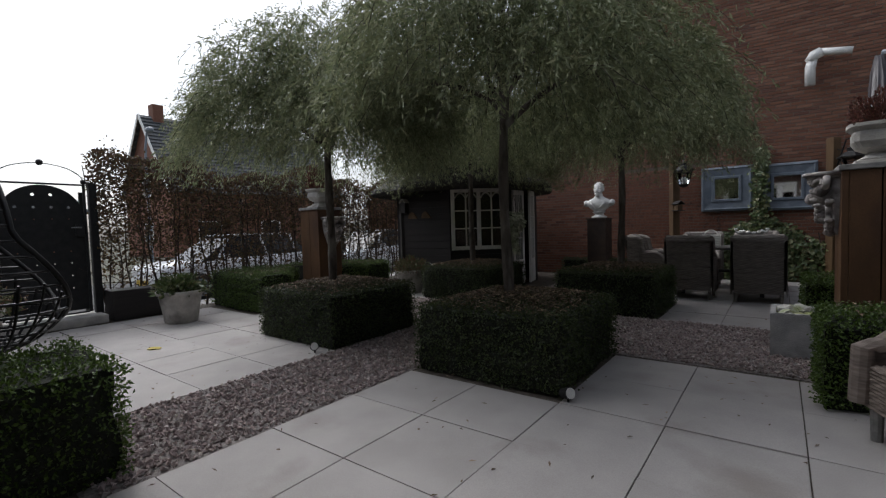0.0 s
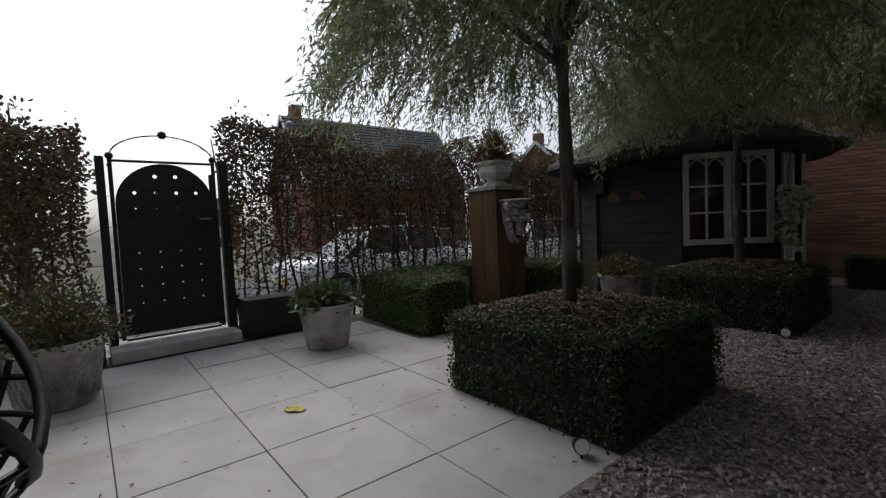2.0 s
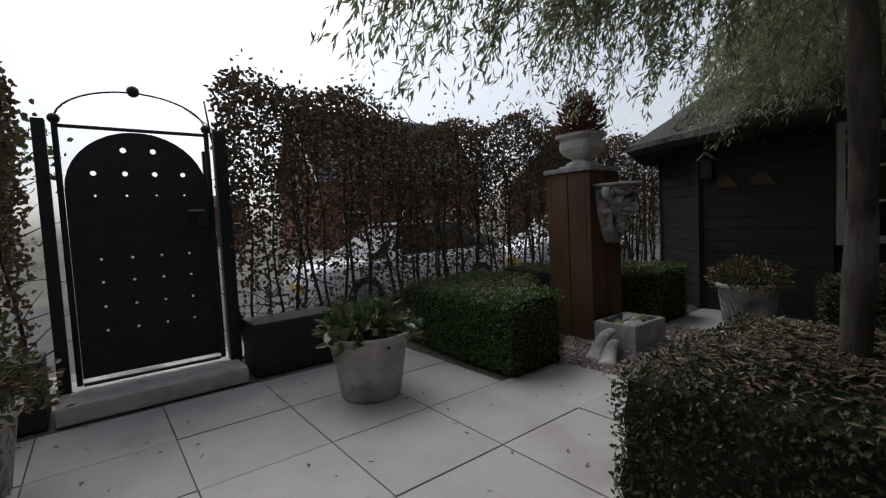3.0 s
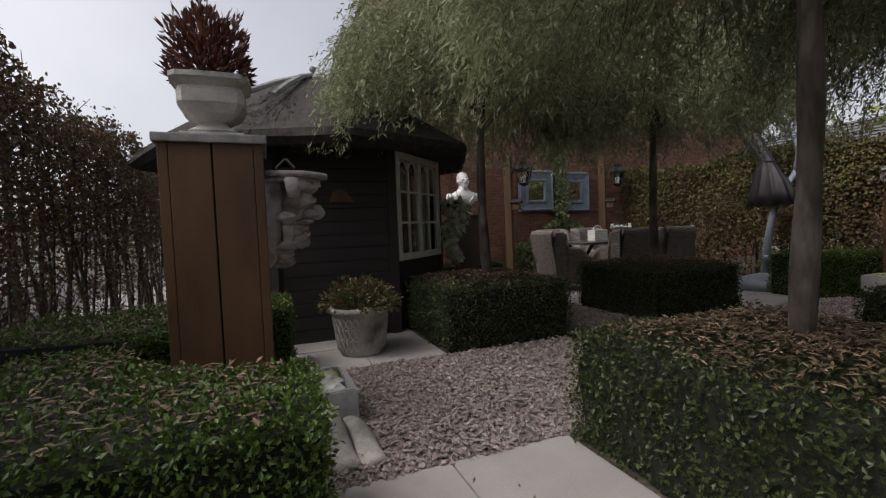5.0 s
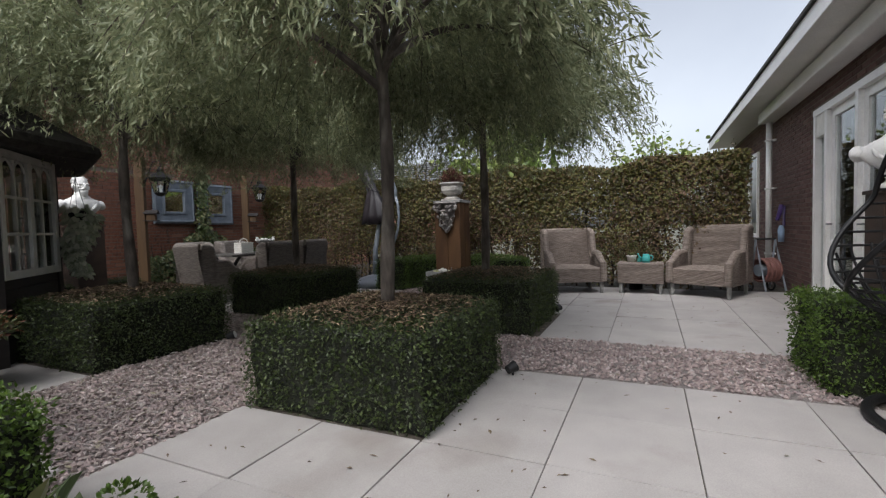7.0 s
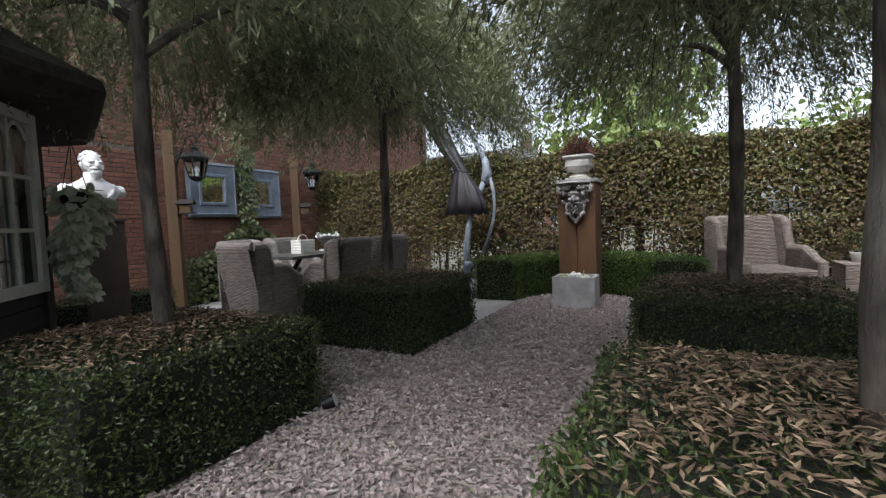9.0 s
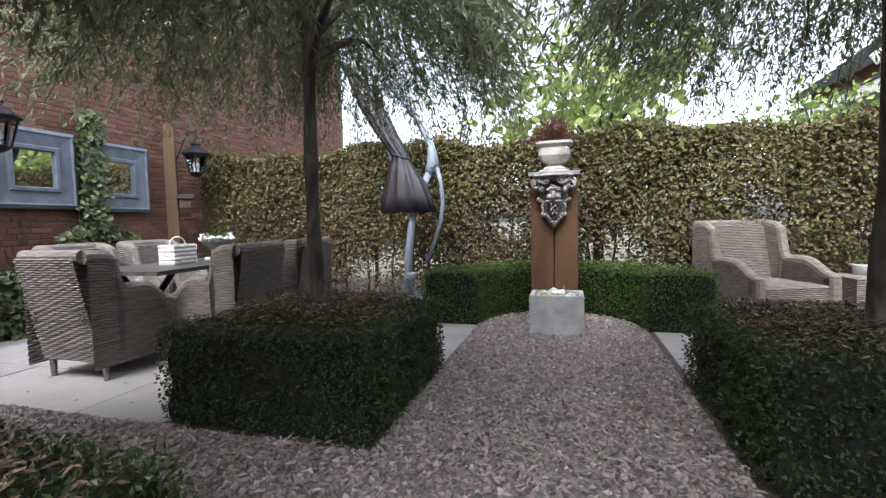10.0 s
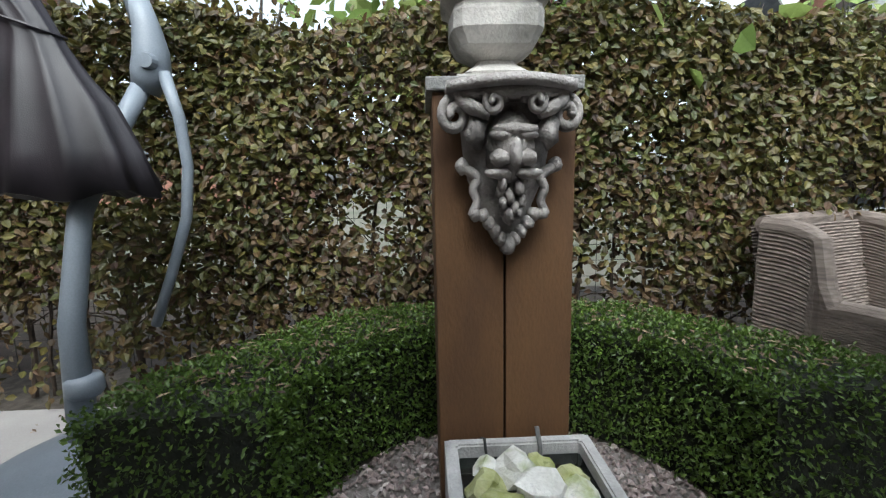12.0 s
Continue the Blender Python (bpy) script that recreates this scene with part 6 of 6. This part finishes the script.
bowl = thing("table_urn", (2.54, 3.55, 0.741), "grey footed urn with white garland rim on the table", "urn")
part("foot", boxed(-0.09, 0.09, -0.09, 0.09, 0, 0.025, bevel=0.005), PLASTER, bowl)
part("bowl", turned(bmesh.new(), [(0.06, 0.025), (0.03, 0.06), (0.03, 0.10), (0.09, 0.13), (0.15, 0.18), (0.165, 0.22), (0.155, 0.225), (0.13, 0.19), (0.02, 0.16)], 24), GREYSTONE, bowl, smooth=True)
bm = bmesh.new()
for s in (-1, 1):
    tube(bm, [(s * 0.14, 0, 0.20), (s * 0.2, 0, 0.225), (s * 0.215, 0, 0.27), (s * 0.18, 0, 0.265)], 0.016, 8)
for i in range(14):
    a = i * 2 * math.pi / 14
    blob(bm, (0.15 * math.cos(a), 0.15 * math.sin(a), 0.225 + 0.012 * math.sin(i * 5)), (0.035, 0.035, 0.022), i, 0.3, 1)
part("garland", bm, PLASTER, bowl, "white sculpted garland and handles", True)
bush(bowl, IVY, 160, (0.11, 0.11, 0.07), 0.2, (0.03, 0.05))
basket = thing("cutlery_basket", (2.0, 3.52, 0.741), "pale woven carrying basket on the table", "basket")
bm = bmesh.new()
weave(bm, flat((-0.13, -0.09, 0), (0.13, -0.09, 0), (-0.13, -0.09, 0.19)), 0.26, 0.19, 0.036, 0.05, 0.006)
weave(bm, flat((0.13, 0.09, 0), (-0.13, 0.09, 0), (0.13, 0.09, 0.19)), 0.26, 0.19, 0.036, 0.05, 0.006)
weave(bm, flat((0.13, -0.09, 0), (0.13, 0.09, 0), (0.13, -0.09, 0.19)), 0.18, 0.19, 0.036, 0.05, 0.006)
weave(bm, flat((-0.13, 0.09, 0), (-0.13, -0.09, 0), (-0.13, 0.09, 0.19)), 0.18, 0.19, 0.036, 0.05, 0.006)
box(bm, -0.125, 0.125, -0.085, 0.085, 0.0, 0.02)
part("basket_body", bm, CREAMPAINT, basket)
part("handle", tube(bmesh.new(), [(0.09 * math.cos(a), 0, 0.19 + 0.07 * math.sin(a)) for a in np.linspace(0, math.pi, 12)], 0.008, 6), CREAMPAINT, basket)

# ---------- cantilever parasol, folded ----------
um = thing("cantilever_parasol", (3.53, 1.70, 0), "folded dark parasol on a grey cantilever stand", "parasol", 0)
part("base", turned(bmesh.new(), [(0.42, 0.0), (0.43, 0.08), (0.40, 0.12), (0.30, 0.17), (0.14, 0.215), (0.08, 0.22)], 40), GREYSTEEL, um, "pale grey domed base", True)
part("pole", tube(bmesh.new(), [(0.06, 0.06, 0.2), (0.07, 0.05, 0.7), (0.16, 0.02, 1.15), (0.36, -0.06, 1.52), (0.48, -0.12, 1.74)], [0.056, 0.047, 0.044, 0.042, 0.042], 14), GREYSTEEL, um, smooth=True)
part("collar", turned(bmesh.new(), [(0.056, 0.40), (0.07, 0.42), (0.07, 0.47), (0.056, 0.49)], 20, Matrix.Translation((0.065, 0.03, 0))), GREYSTEEL, um, smooth=True)
part("mast", tube(bmesh.new(), [(0.48, -0.15, 1.92), (0.48, -0.10, 2.12), (0.47, 0.04, 2.40), (0.45, 0.26, 2.70), (0.42, 0.50, 2.92), (0.38, 0.74, 3.06), (0.35, 0.97, 3.12)], [0.05, 0.042, 0.038, 0.034, 0.032, 0.03, 0.026], 12), GREYSTEEL, um, smooth=True)
part("joint", tube(bmesh.new(), [(0.475, -0.115, 1.68), (0.48, -0.15, 1.76), (0.48, -0.16, 1.86), (0.48, -0.15, 1.97), (0.48, -0.12, 2.10)], [0.058, 0.085, 0.075, 0.058, 0.045], 14), GREYSTEEL, um, smooth=True)
part("joint_knob", tube(bmesh.new(), [(0.42, -0.18, 1.80), (0.385, -0.18, 1.80)], [0.04, 0.032], 14), GREYSTEEL, um)
part("lever", tube(bmesh.new(), [(0.45, -0.22, 1.76), (0.45, -0.27, 1.56), (0.45, -0.285, 1.34), (0.44, -0.26, 1.10), (0.43, -0.17, 0.84), (0.42, -0.07, 0.58)], [0.028, 0.026, 0.025, 0.025, 0.024, 0.024], 10), GREYSTEEL, um, smooth=True)
# the folded canopy hangs slanting from the mast's end, is tied at two thirds and flares at the hem
bm = bmesh.new()
spine = [(0.30, 0.96, 3.06, 0.07), (0.29, 0.80, 2.80, 0.15), (0.27, 0.62, 2.46, 0.175), (0.26, 0.44, 2.14, 0.155), (0.25, 0.31, 1.94, 0.125), (0.25, 0.27, 1.86, 0.122), (0.25, 0.25, 1.76, 0.165), (0.25, 0.23, 1.58, 0.235), (0.25, 0.21, 1.40, 0.295), (0.25, 0.20, 1.22, 0.345), (0.25, 0.20, 1.215, 0.325), (0.25, 0.21, 1.28, 0.20)]
rows = []
for i, (x, y, z, r) in enumerate((x, y - 0.1, z, r) for x, y, z, r in spine):
    ring = []
    for s in range(72):
        a = 2 * math.pi * s / 72
        deep = (0.03, 0.07, 0.09, 0.09, 0.06, 0.05, 0.08, 0.10, 0.11, 0.12, 0.12, 0.1)[i]
        w_ = math.sin(6 * a + 0.12 * i + 0.8 * math.sin(a))
        fold = 1 + deep * (1 - 1.6 * abs(w_) ** 0.7) + 0.04 * math.sin(3 * a + 1)
        hem = 0.02 * math.sin(5 * a) if i in (9, 10) else 0
        ring.append(bm.verts.new((x + r * fold * math.cos(a) * 0.62, y + r * fold * math.sin(a), z + hem + (0.0 if i > 6 else 0.35) * r * math.sin(a))))
    rows.append(ring)
for a, b in zip(rows, rows[1:]):
    for s in range(72):
        bm.faces.new((a[s], a[(s + 1) % 72], b[(s + 1) % 72], b[s]))
bm.faces.new(rows[0][::-1])
part("folded_canopy", bm, CANVAS, um, "dark taupe canvas tied round the middle", True)
part("tie_strap", tube(bmesh.new(), [(0.25 + 0.086 * math.cos(a), 0.19 + 0.134 * math.sin(a), 1.90 + 0.045 * math.sin(a)) for a in np.linspace(0, 2 * math.pi, 25)], 0.007, 6), CANVAS, um)
part("canopy_pole", tube(bmesh.new(), [(0.34, 0.97, 3.1), (0.27, 0.34, 1.98), (0.25, 0.20, 1.24)], 0.018, 8), GREYSTEEL, um)

# ---------- small things on the terrace ----------


def small_pot(at, r, h, material, leaf, count, spread, label):
    ob = thing("flower_pot", at, label, "plant pot")
    part("vase", turned(bmesh.new(), [(r * 0.75, 0), (r, h * 0.9), (r * 1.05, h), (r * 0.9, h), (r * 0.85, h * 0.85)], 24), material, ob, smooth=True)
    part("soil", turned(bmesh.new(), [(r * 0.85, h * 0.82), (r * 0.84, h * 0.88)], 16), SOIL, ob)
    if count:
        bush(ob, leaf, count, spread, h * 0.9, (0.02, 0.04))
    return ob


small_pot((3.92, -2.90, 0.466), 0.075, 0.11, CREAMPAINT, IVY, 60, (0.06, 0.06, 0.05), "small pale pot on the wicker table")
small_pot((4.2, -2.95, 0.0), 0.14, 0.5, IRON, SHRUBLEAF, 1700, (0.36, 0.36, 0.34), "dark pot with reddish shrub behind the side table")
can = thing("watering_can", (3.87, -3.11, 0.466), "turquoise glazed watering can on the wicker table", "watering can", 90)
part("can_body", turned(bmesh.new(), [(0.06, 0), (0.068, 0.05), (0.055, 0.10), (0.045, 0.12), (0.05, 0.135), (0.04, 0.13)], 20), TEAL, can, smooth=True)
part("spout", tube(bmesh.new(), [(0.05, 0, 0.05), (0.1, 0, 0.10), (0.12, 0, 0.15)], [0.018, 0.014, 0.012], 10), TEAL, can, smooth=True)
part("handle", tube(bmesh.new(), [(-0.045, 0, 0.11), (-0.1, 0, 0.10), (-0.09, 0, 0.05), (-0.06, 0, 0.03)], 0.009, 8), TEAL, can, smooth=True)
pot = thing("turquoise_pot", (3.93, -3.02, 0.466), "small round turquoise pot on the wicker table", "pot")
part("pot_body", turned(bmesh.new(), [(0.035, 0), (0.055, 0.03), (0.05, 0.06), (0.03, 0.07), (0.025, 0.065)], 18), TEAL, pot, smooth=True)

reel = thing("hose_reel", (4.3, -4.78, 0), "garden hose reel on a wheeled stand by the wall", "hose reel", -60)
for s in (-1, 1):
    part("side_frame", tube(bmesh.new(), [(s * 0.16, -0.16, 0.03), (s * 0.16, -0.02, 0.55), (s * 0.16, 0.04, 0.80), (s * 0.16, 0.14, 0.05)], 0.014, 8), GREYSTEEL, reel)
    part("wheel", tube(bmesh.new(), [(s * 0.18, 0.14 + 0.075 * math.cos(a), 0.08 + 0.075 * math.sin(a)) for a in np.linspace(0, 2 * math.pi, 20)], 0.014, 8), RUBBER, reel)
part("grip", tube(bmesh.new(), [(-0.16, 0.04, 0.80), (0.16, 0.04, 0.80)], 0.014, 8), RUBBER, reel)
coil = bmesh.new()
for i in range(7):
    tube(coil, [(-0.11 + i * 0.035, 0.02 + (0.17 - 0.01 * (i % 2)) * math.cos(a), 0.33 + (0.17 - 0.01 * (i % 2)) * math.sin(a)) for a in np.linspace(0, 2 * math.pi, 26)], 0.017, 7)
part("coiled_hose", coil, HOSE, reel, "red-brown coiled hose")
part("drum", tube(bmesh.new(), [(-0.14, 0.02, 0.33), (0.14, 0.02, 0.33)], 0.09, 16), GREYSTEEL, reel)
holder = thing("tool_holder", (4.75, -5.085, 0.98), "purple tap gun and blue bottle hanging on the wall", "garden tool")
part("hook_board", boxed(-0.05, 0.05, 0.0, 0.015, 0, 0.32, bevel=0.004), PURPLE, holder)
part("spray_gun", tube(bmesh.new(), [(0, 0.04, 0.34), (0.0, 0.06, 0.22), (0.03, 0.09, 0.10)], [0.03, 0.035, 0.028], 10), PURPLE, holder)
part("bottle", turned(bmesh.new(), [(0.04, -0.24), (0.045, -0.05), (0.03, 0.0), (0.015, 0.02)], 16, Matrix.Translation((-0.06, 0.055, 0))), PALEBLUE, holder, smooth=True)

# ---------- hanging egg chair ----------
egg = thing("hanging_egg_chair", (-0.83, -4.63, 0), "black wire hanging egg chair on a ring stand", "chair")
part("ring_base", tube(bmesh.new(), [(0.44 * math.cos(a), 0.40 * math.sin(a), 0.03) for a in np.linspace(0, 2 * math.pi, 41)], 0.028, 10), IRON, egg, smooth=True)
part("stand_pole", tube(bmesh.new(), [(0, -0.40, 0.03), (0.02, -0.42, 0.6), (0.05, -0.41, 1.2), (0.10, -0.36, 1.65), (0.16, -0.10, 1.95), (0.20, 0.20, 2.04)], 0.026, 10), IRON, egg, smooth=True)
ch = bmesh.new()
for i in range(9):
    m = Matrix.Translation((0.20, 0.20, 2.01 - i * 0.042)) @ Matrix.Rotation(math.pi / 2 * (i % 2), 4, "Z")
    tube(ch, [m @ Vector((0.011 * math.cos(a), 0, 0.026 * math.sin(a))) for a in np.linspace(0, 2 * math.pi, 11)], 0.004, 5)
part("chain", ch, IRON, egg)
EC, ES = Vector((0.16, 0.18, 1.07)), Vector((0.39, 0.42, 0.53))


def egg_at(th, ph):
    """ph from the bottom (0) to the top (pi); th round z, the opening lies towards +y."""
    pinch = 1 - 0.22 * max(0.0, -math.cos(ph)) ** 2
    return EC + Vector((ES.x * math.sin(ph) * math.cos(th) * pinch, ES.y * math.sin(ph) * math.sin(th) * pinch, -ES.z * math.cos(ph)))


def half_open(ph):
    """Half the angle that the opening takes at this height."""
    q = ph / math.pi
    return 0.0 if q < 0.24 else 1.45 * min(1.0, (q - 0.24) / 0.34) ** 0.75 * (1.0 if q < 0.84 else math.sqrt(max(0.0, (1 - q) / 0.16)))


rim = []
for ph in np.linspace(0.24 * math.pi, math.pi * 0.985, 24):
    rim.append(egg_at(math.pi / 2 - half_open(ph), ph))
for ph in np.linspace(math.pi * 0.985, 0.24 * math.pi, 24):
    rim.append(egg_at(math.pi / 2 + half_open(ph), ph))
part("rim", tube(bmesh.new(), rim + [rim[0]], 0.015, 8), IRON, egg, smooth=True)
for ph in np.linspace(0.10 * math.pi, 0.92 * math.pi, 17):
    o = half_open(ph)
    ths = np.linspace(math.pi / 2 + o, math.pi / 2 + 2 * math.pi - o, 40)
    part("hoop", tube(bmesh.new(), [egg_at(t, ph) for t in ths], 0.008, 6), IRON, egg)
for t in np.linspace(math.pi / 2, math.pi / 2 + 2 * math.pi, 23)[:-1]:
    phs = [p for p in np.linspace(0.05 * math.pi, 0.97 * math.pi, 26) if abs(((t - math.pi / 2 + math.pi) % (2 * math.pi)) - math.pi) >= half_open(p) - 0.02]
    low_ = [p for p in phs if p < 0.45 * math.pi]
    run_ = phs if len(phs) > 22 else low_
    if len(run_) > 2:
        part("rib", tube(bmesh.new(), [egg_at(t, p) for p in run_], 0.0075, 5), IRON, egg)

# ---------- spots, leaf and street ----------
for x, y, turn in ((-0.72, -2.24, 45), (-0.66, 0.72, 30), (1.78, -2.12, 60)):
    sp = thing("garden_spotlight", (x, y, -0.035), "small round garden spotlight on a spike at the hedge", "spotlight", turn, "garden spotlights")
    part("spike", tube(bmesh.new(), [(0, 0, -0.03), (0, 0, 0.09)], 0.008, 6), IRON, sp)
    part("housing", tube(bmesh.new(), [(-0.01, 0.05, 0.08), (0.0, -0.02, 0.10)], [0.03, 0.042], 16), IRON, sp)
    part("lens", tube(bmesh.new(), [(0.0, -0.021, 0.10), (0.0, -0.026, 0.1015)], 0.036, 16), PLASTER, sp)
bm = bmesh.new()
blob(bm, (0, 0, 0.012), (0.075, 0.05, 0.012), 4, 0.9, 2, 2)
lone("fallen_leaf", bm, YELLOWLEAF, (-2.3, -3.05, 0.001), "large yellow fallen leaf on the tiles", "leaf", 30)


def car(at, paint, label, turn=0.0, back_plate=True):
    ob = thing("parked_car", at, label, "car", turn, "parked cars")
    bm = bmesh.new()
    sect = [(-2.05, 0.30, 0.62, 0.72), (-1.98, 0.25, 0.80, 0.80), (-1.5, 0.22, 0.86, 0.84), (-0.6, 0.2, 0.90, 0.86), (0.6, 0.2, 0.92, 0.86), (1.5, 0.22, 0.93, 0.84), (1.95, 0.26, 0.90, 0.80), (2.05, 0.35, 0.70, 0.74)]
    rings = []
    for y, z0, z1, w in sect:
        rings.append([bm.verts.new(p) for p in ((-w * 0.9, y, z0), (-w, y, z0 + 0.15), (-w, y, z1 - 0.12), (-w * 0.9, y, z1), (w * 0.9, y, z1), (w, y, z1 - 0.12), (w, y, z0 + 0.15), (w * 0.9, y, z0))])
    for a, b in zip(rings, rings[1:]):
        for s in range(8):
            bm.faces.new((a[s], a[(s + 1) % 8], b[(s + 1) % 8], b[s]))
    bm.faces.new(rings[0][::-1])
    bm.faces.new(rings[-1])
    part("body", bm, paint, ob, smooth=True)
    bm = bmesh.new()
    rings = []
    for y, z, w in ((-1.15, 0.88, 0.78), (-0.45, 1.36, 0.62), (0.2, 1.44, 0.62), (1.2, 1.38, 0.60), (1.85, 0.92, 0.74)):
        rings.append((y, z, w))
    lo = [[bm.verts.new((s * w, y, 0.86)) for s in (-1, 1) for w in (0.78,)] for y, z, _ in rings]
    hi = [[bm.verts.new((s * w, y, z)) for s in (-1, 1)] for y, z, w in rings]
    for i in range(4):
        bm.faces.new((lo[i][0], lo[i + 1][0], hi[i + 1][0], hi[i][0]))
        bm.faces.new((lo[i][1], hi[i][1], hi[i + 1][1], lo[i + 1][1]))
        bm.faces.new((hi[i][0], hi[i + 1][0], hi[i + 1][1], hi[i][1]))
    part("glasshouse", bm, CARGLASS, ob)
    part("roof", boxed(-0.6, 0.6, -0.42, 1.2, 1.42, 1.465, bevel=0.02), paint, ob)
    for s in (-1, 1):
        for y in (-0.45, 0.35, 1.2):
            part("pillar", tube(bmesh.new(), [(s * 0.785, y - (0.35 if y < 0 else -0.1), 0.88), (s * 0.63, y, 1.41)], 0.03, 6), paint, ob)
        for y in (-1.25, 1.25):
            wh = part("tyre", tube(bmesh.new(), [(s * 0.70, y, 0.31), (s * 0.87, y, 0.31)], 0.31, 24), RUBBER, ob)
            part("rim", tube(bmesh.new(), [(s * 0.86, y, 0.31), (s * 0.885, y, 0.31)], 0.2, 12), GREYSTEEL, wh)
        part("headlight", boxed(s * 0.5 - 0.16, s * 0.5 + 0.16, -2.06, -1.98, 0.62, 0.74, bevel=0.03), PLASTER, ob)
        part("tail_light", boxed(s * 0.62 - 0.1, s * 0.62 + 0.1, 2.0, 2.07, 0.68, 0.86, bevel=0.02), LAMPRED, ob)
        part("door_mirror", boxed(s * 0.93 - 0.08, s * 0.93 + 0.08, -0.75, -0.62, 0.9, 1.02, bevel=0.03), paint, ob)
    part("number_plate", boxed(-0.26, 0.26, -2.10, -2.06, 0.40, 0.51), YELLOW, ob)
    return ob


car((-8.2, 1.0, -0.30), CARWHITE, "white hatchback parked along the street")
car((-8.2, 6.1, -0.30), CARWHITE, "white car parked further up the street")
car((-8.3, -11.0, -0.30), CARGREY, "silver car parked down the street")
lamp = thing("street_lamp", (-19.0, 3.1, -0.3), "tall grey street lamp with round head", "street lamp")
part("pole", tube(bmesh.new(), [(0, 0, 0), (0, 0, 5.2), (0.1, 0.05, 5.9)], [0.07, 0.05, 0.04], 10), GREYSTEEL, lamp)
hd = bmesh.new()
blob(hd, (0.25, 0.1, 6.0), (0.3, 0.16, 0.14), 2, 0.1, 2)
part("lamp_head", hd, GREYSTEEL, lamp, smooth=True)

# ---------- pieces of the terrace and of the gable wall ----------
T = 0.64
tb = bmesh.new()
box(tb, -T / 2 + 0.003, T / 2 - 0.003, -T / 2 + 0.003, T / 2 - 0.003, -0.04, 0.0, bevel=0.003)
tile_mesh = bpy.data.meshes.new("tile")
tb.to_mesh(tile_mesh)
tb.free()
tile_mesh.materials.append(TILE)


def tiles(x0, nx, y0, ny):
    for i in range(nx):
        for j in range(ny):
            ob = new("tile", tile_mesh)
            ob.parent = terrace
            ob.matrix_basis = pose(x0 + (i + 0.5) * T, y0 + (j + 0.5) * T, 0.0015 * rng.normal(), rng.normal(0, 0.08), rng.normal(0, 0.08), 90 * int(rng.integers(0, 4)))


tiles(0.45, 6, -5.36, 5)
tiles(-4.44, 6, -5.28, 5)
tiles(1.73, 4, -2.16, 2)
tiles(-3.16, 2, -2.08, 2)
tiles(0.45, 6, 2.11, 5)
tiles(1.73, 4, 0.83, 2)
tiles(-3.16, 2, 0.83, 2)
tiles(-4.44, 2, -2.08, 1)

bb = bmesh.new()
box(bb, 0, 0.21, -0.009, 0.0, 0, 0.051, bevel=0.002)
brick_mesh = bpy.data.meshes.new("brick")
bb.to_mesh(brick_mesh)
bb.free()
brick_mesh.materials.append(BRICK)
z, row = 0.0, 0
while z + 0.051 < SINGLE[3]:
    x = verge(z) + (0 if row % 2 else -0.11)
    while x < SINGLE[1]:
        if x + 0.21 > SINGLE[0] and z + 0.051 > SINGLE[2]:
            ob = new("brick", brick_mesh)
            ob.parent = wall_n
            ob.location = (x, 5.5 + 0.003 * rng.random(), z)
        x += 0.221
    row, z = row + 1, z + 0.0625
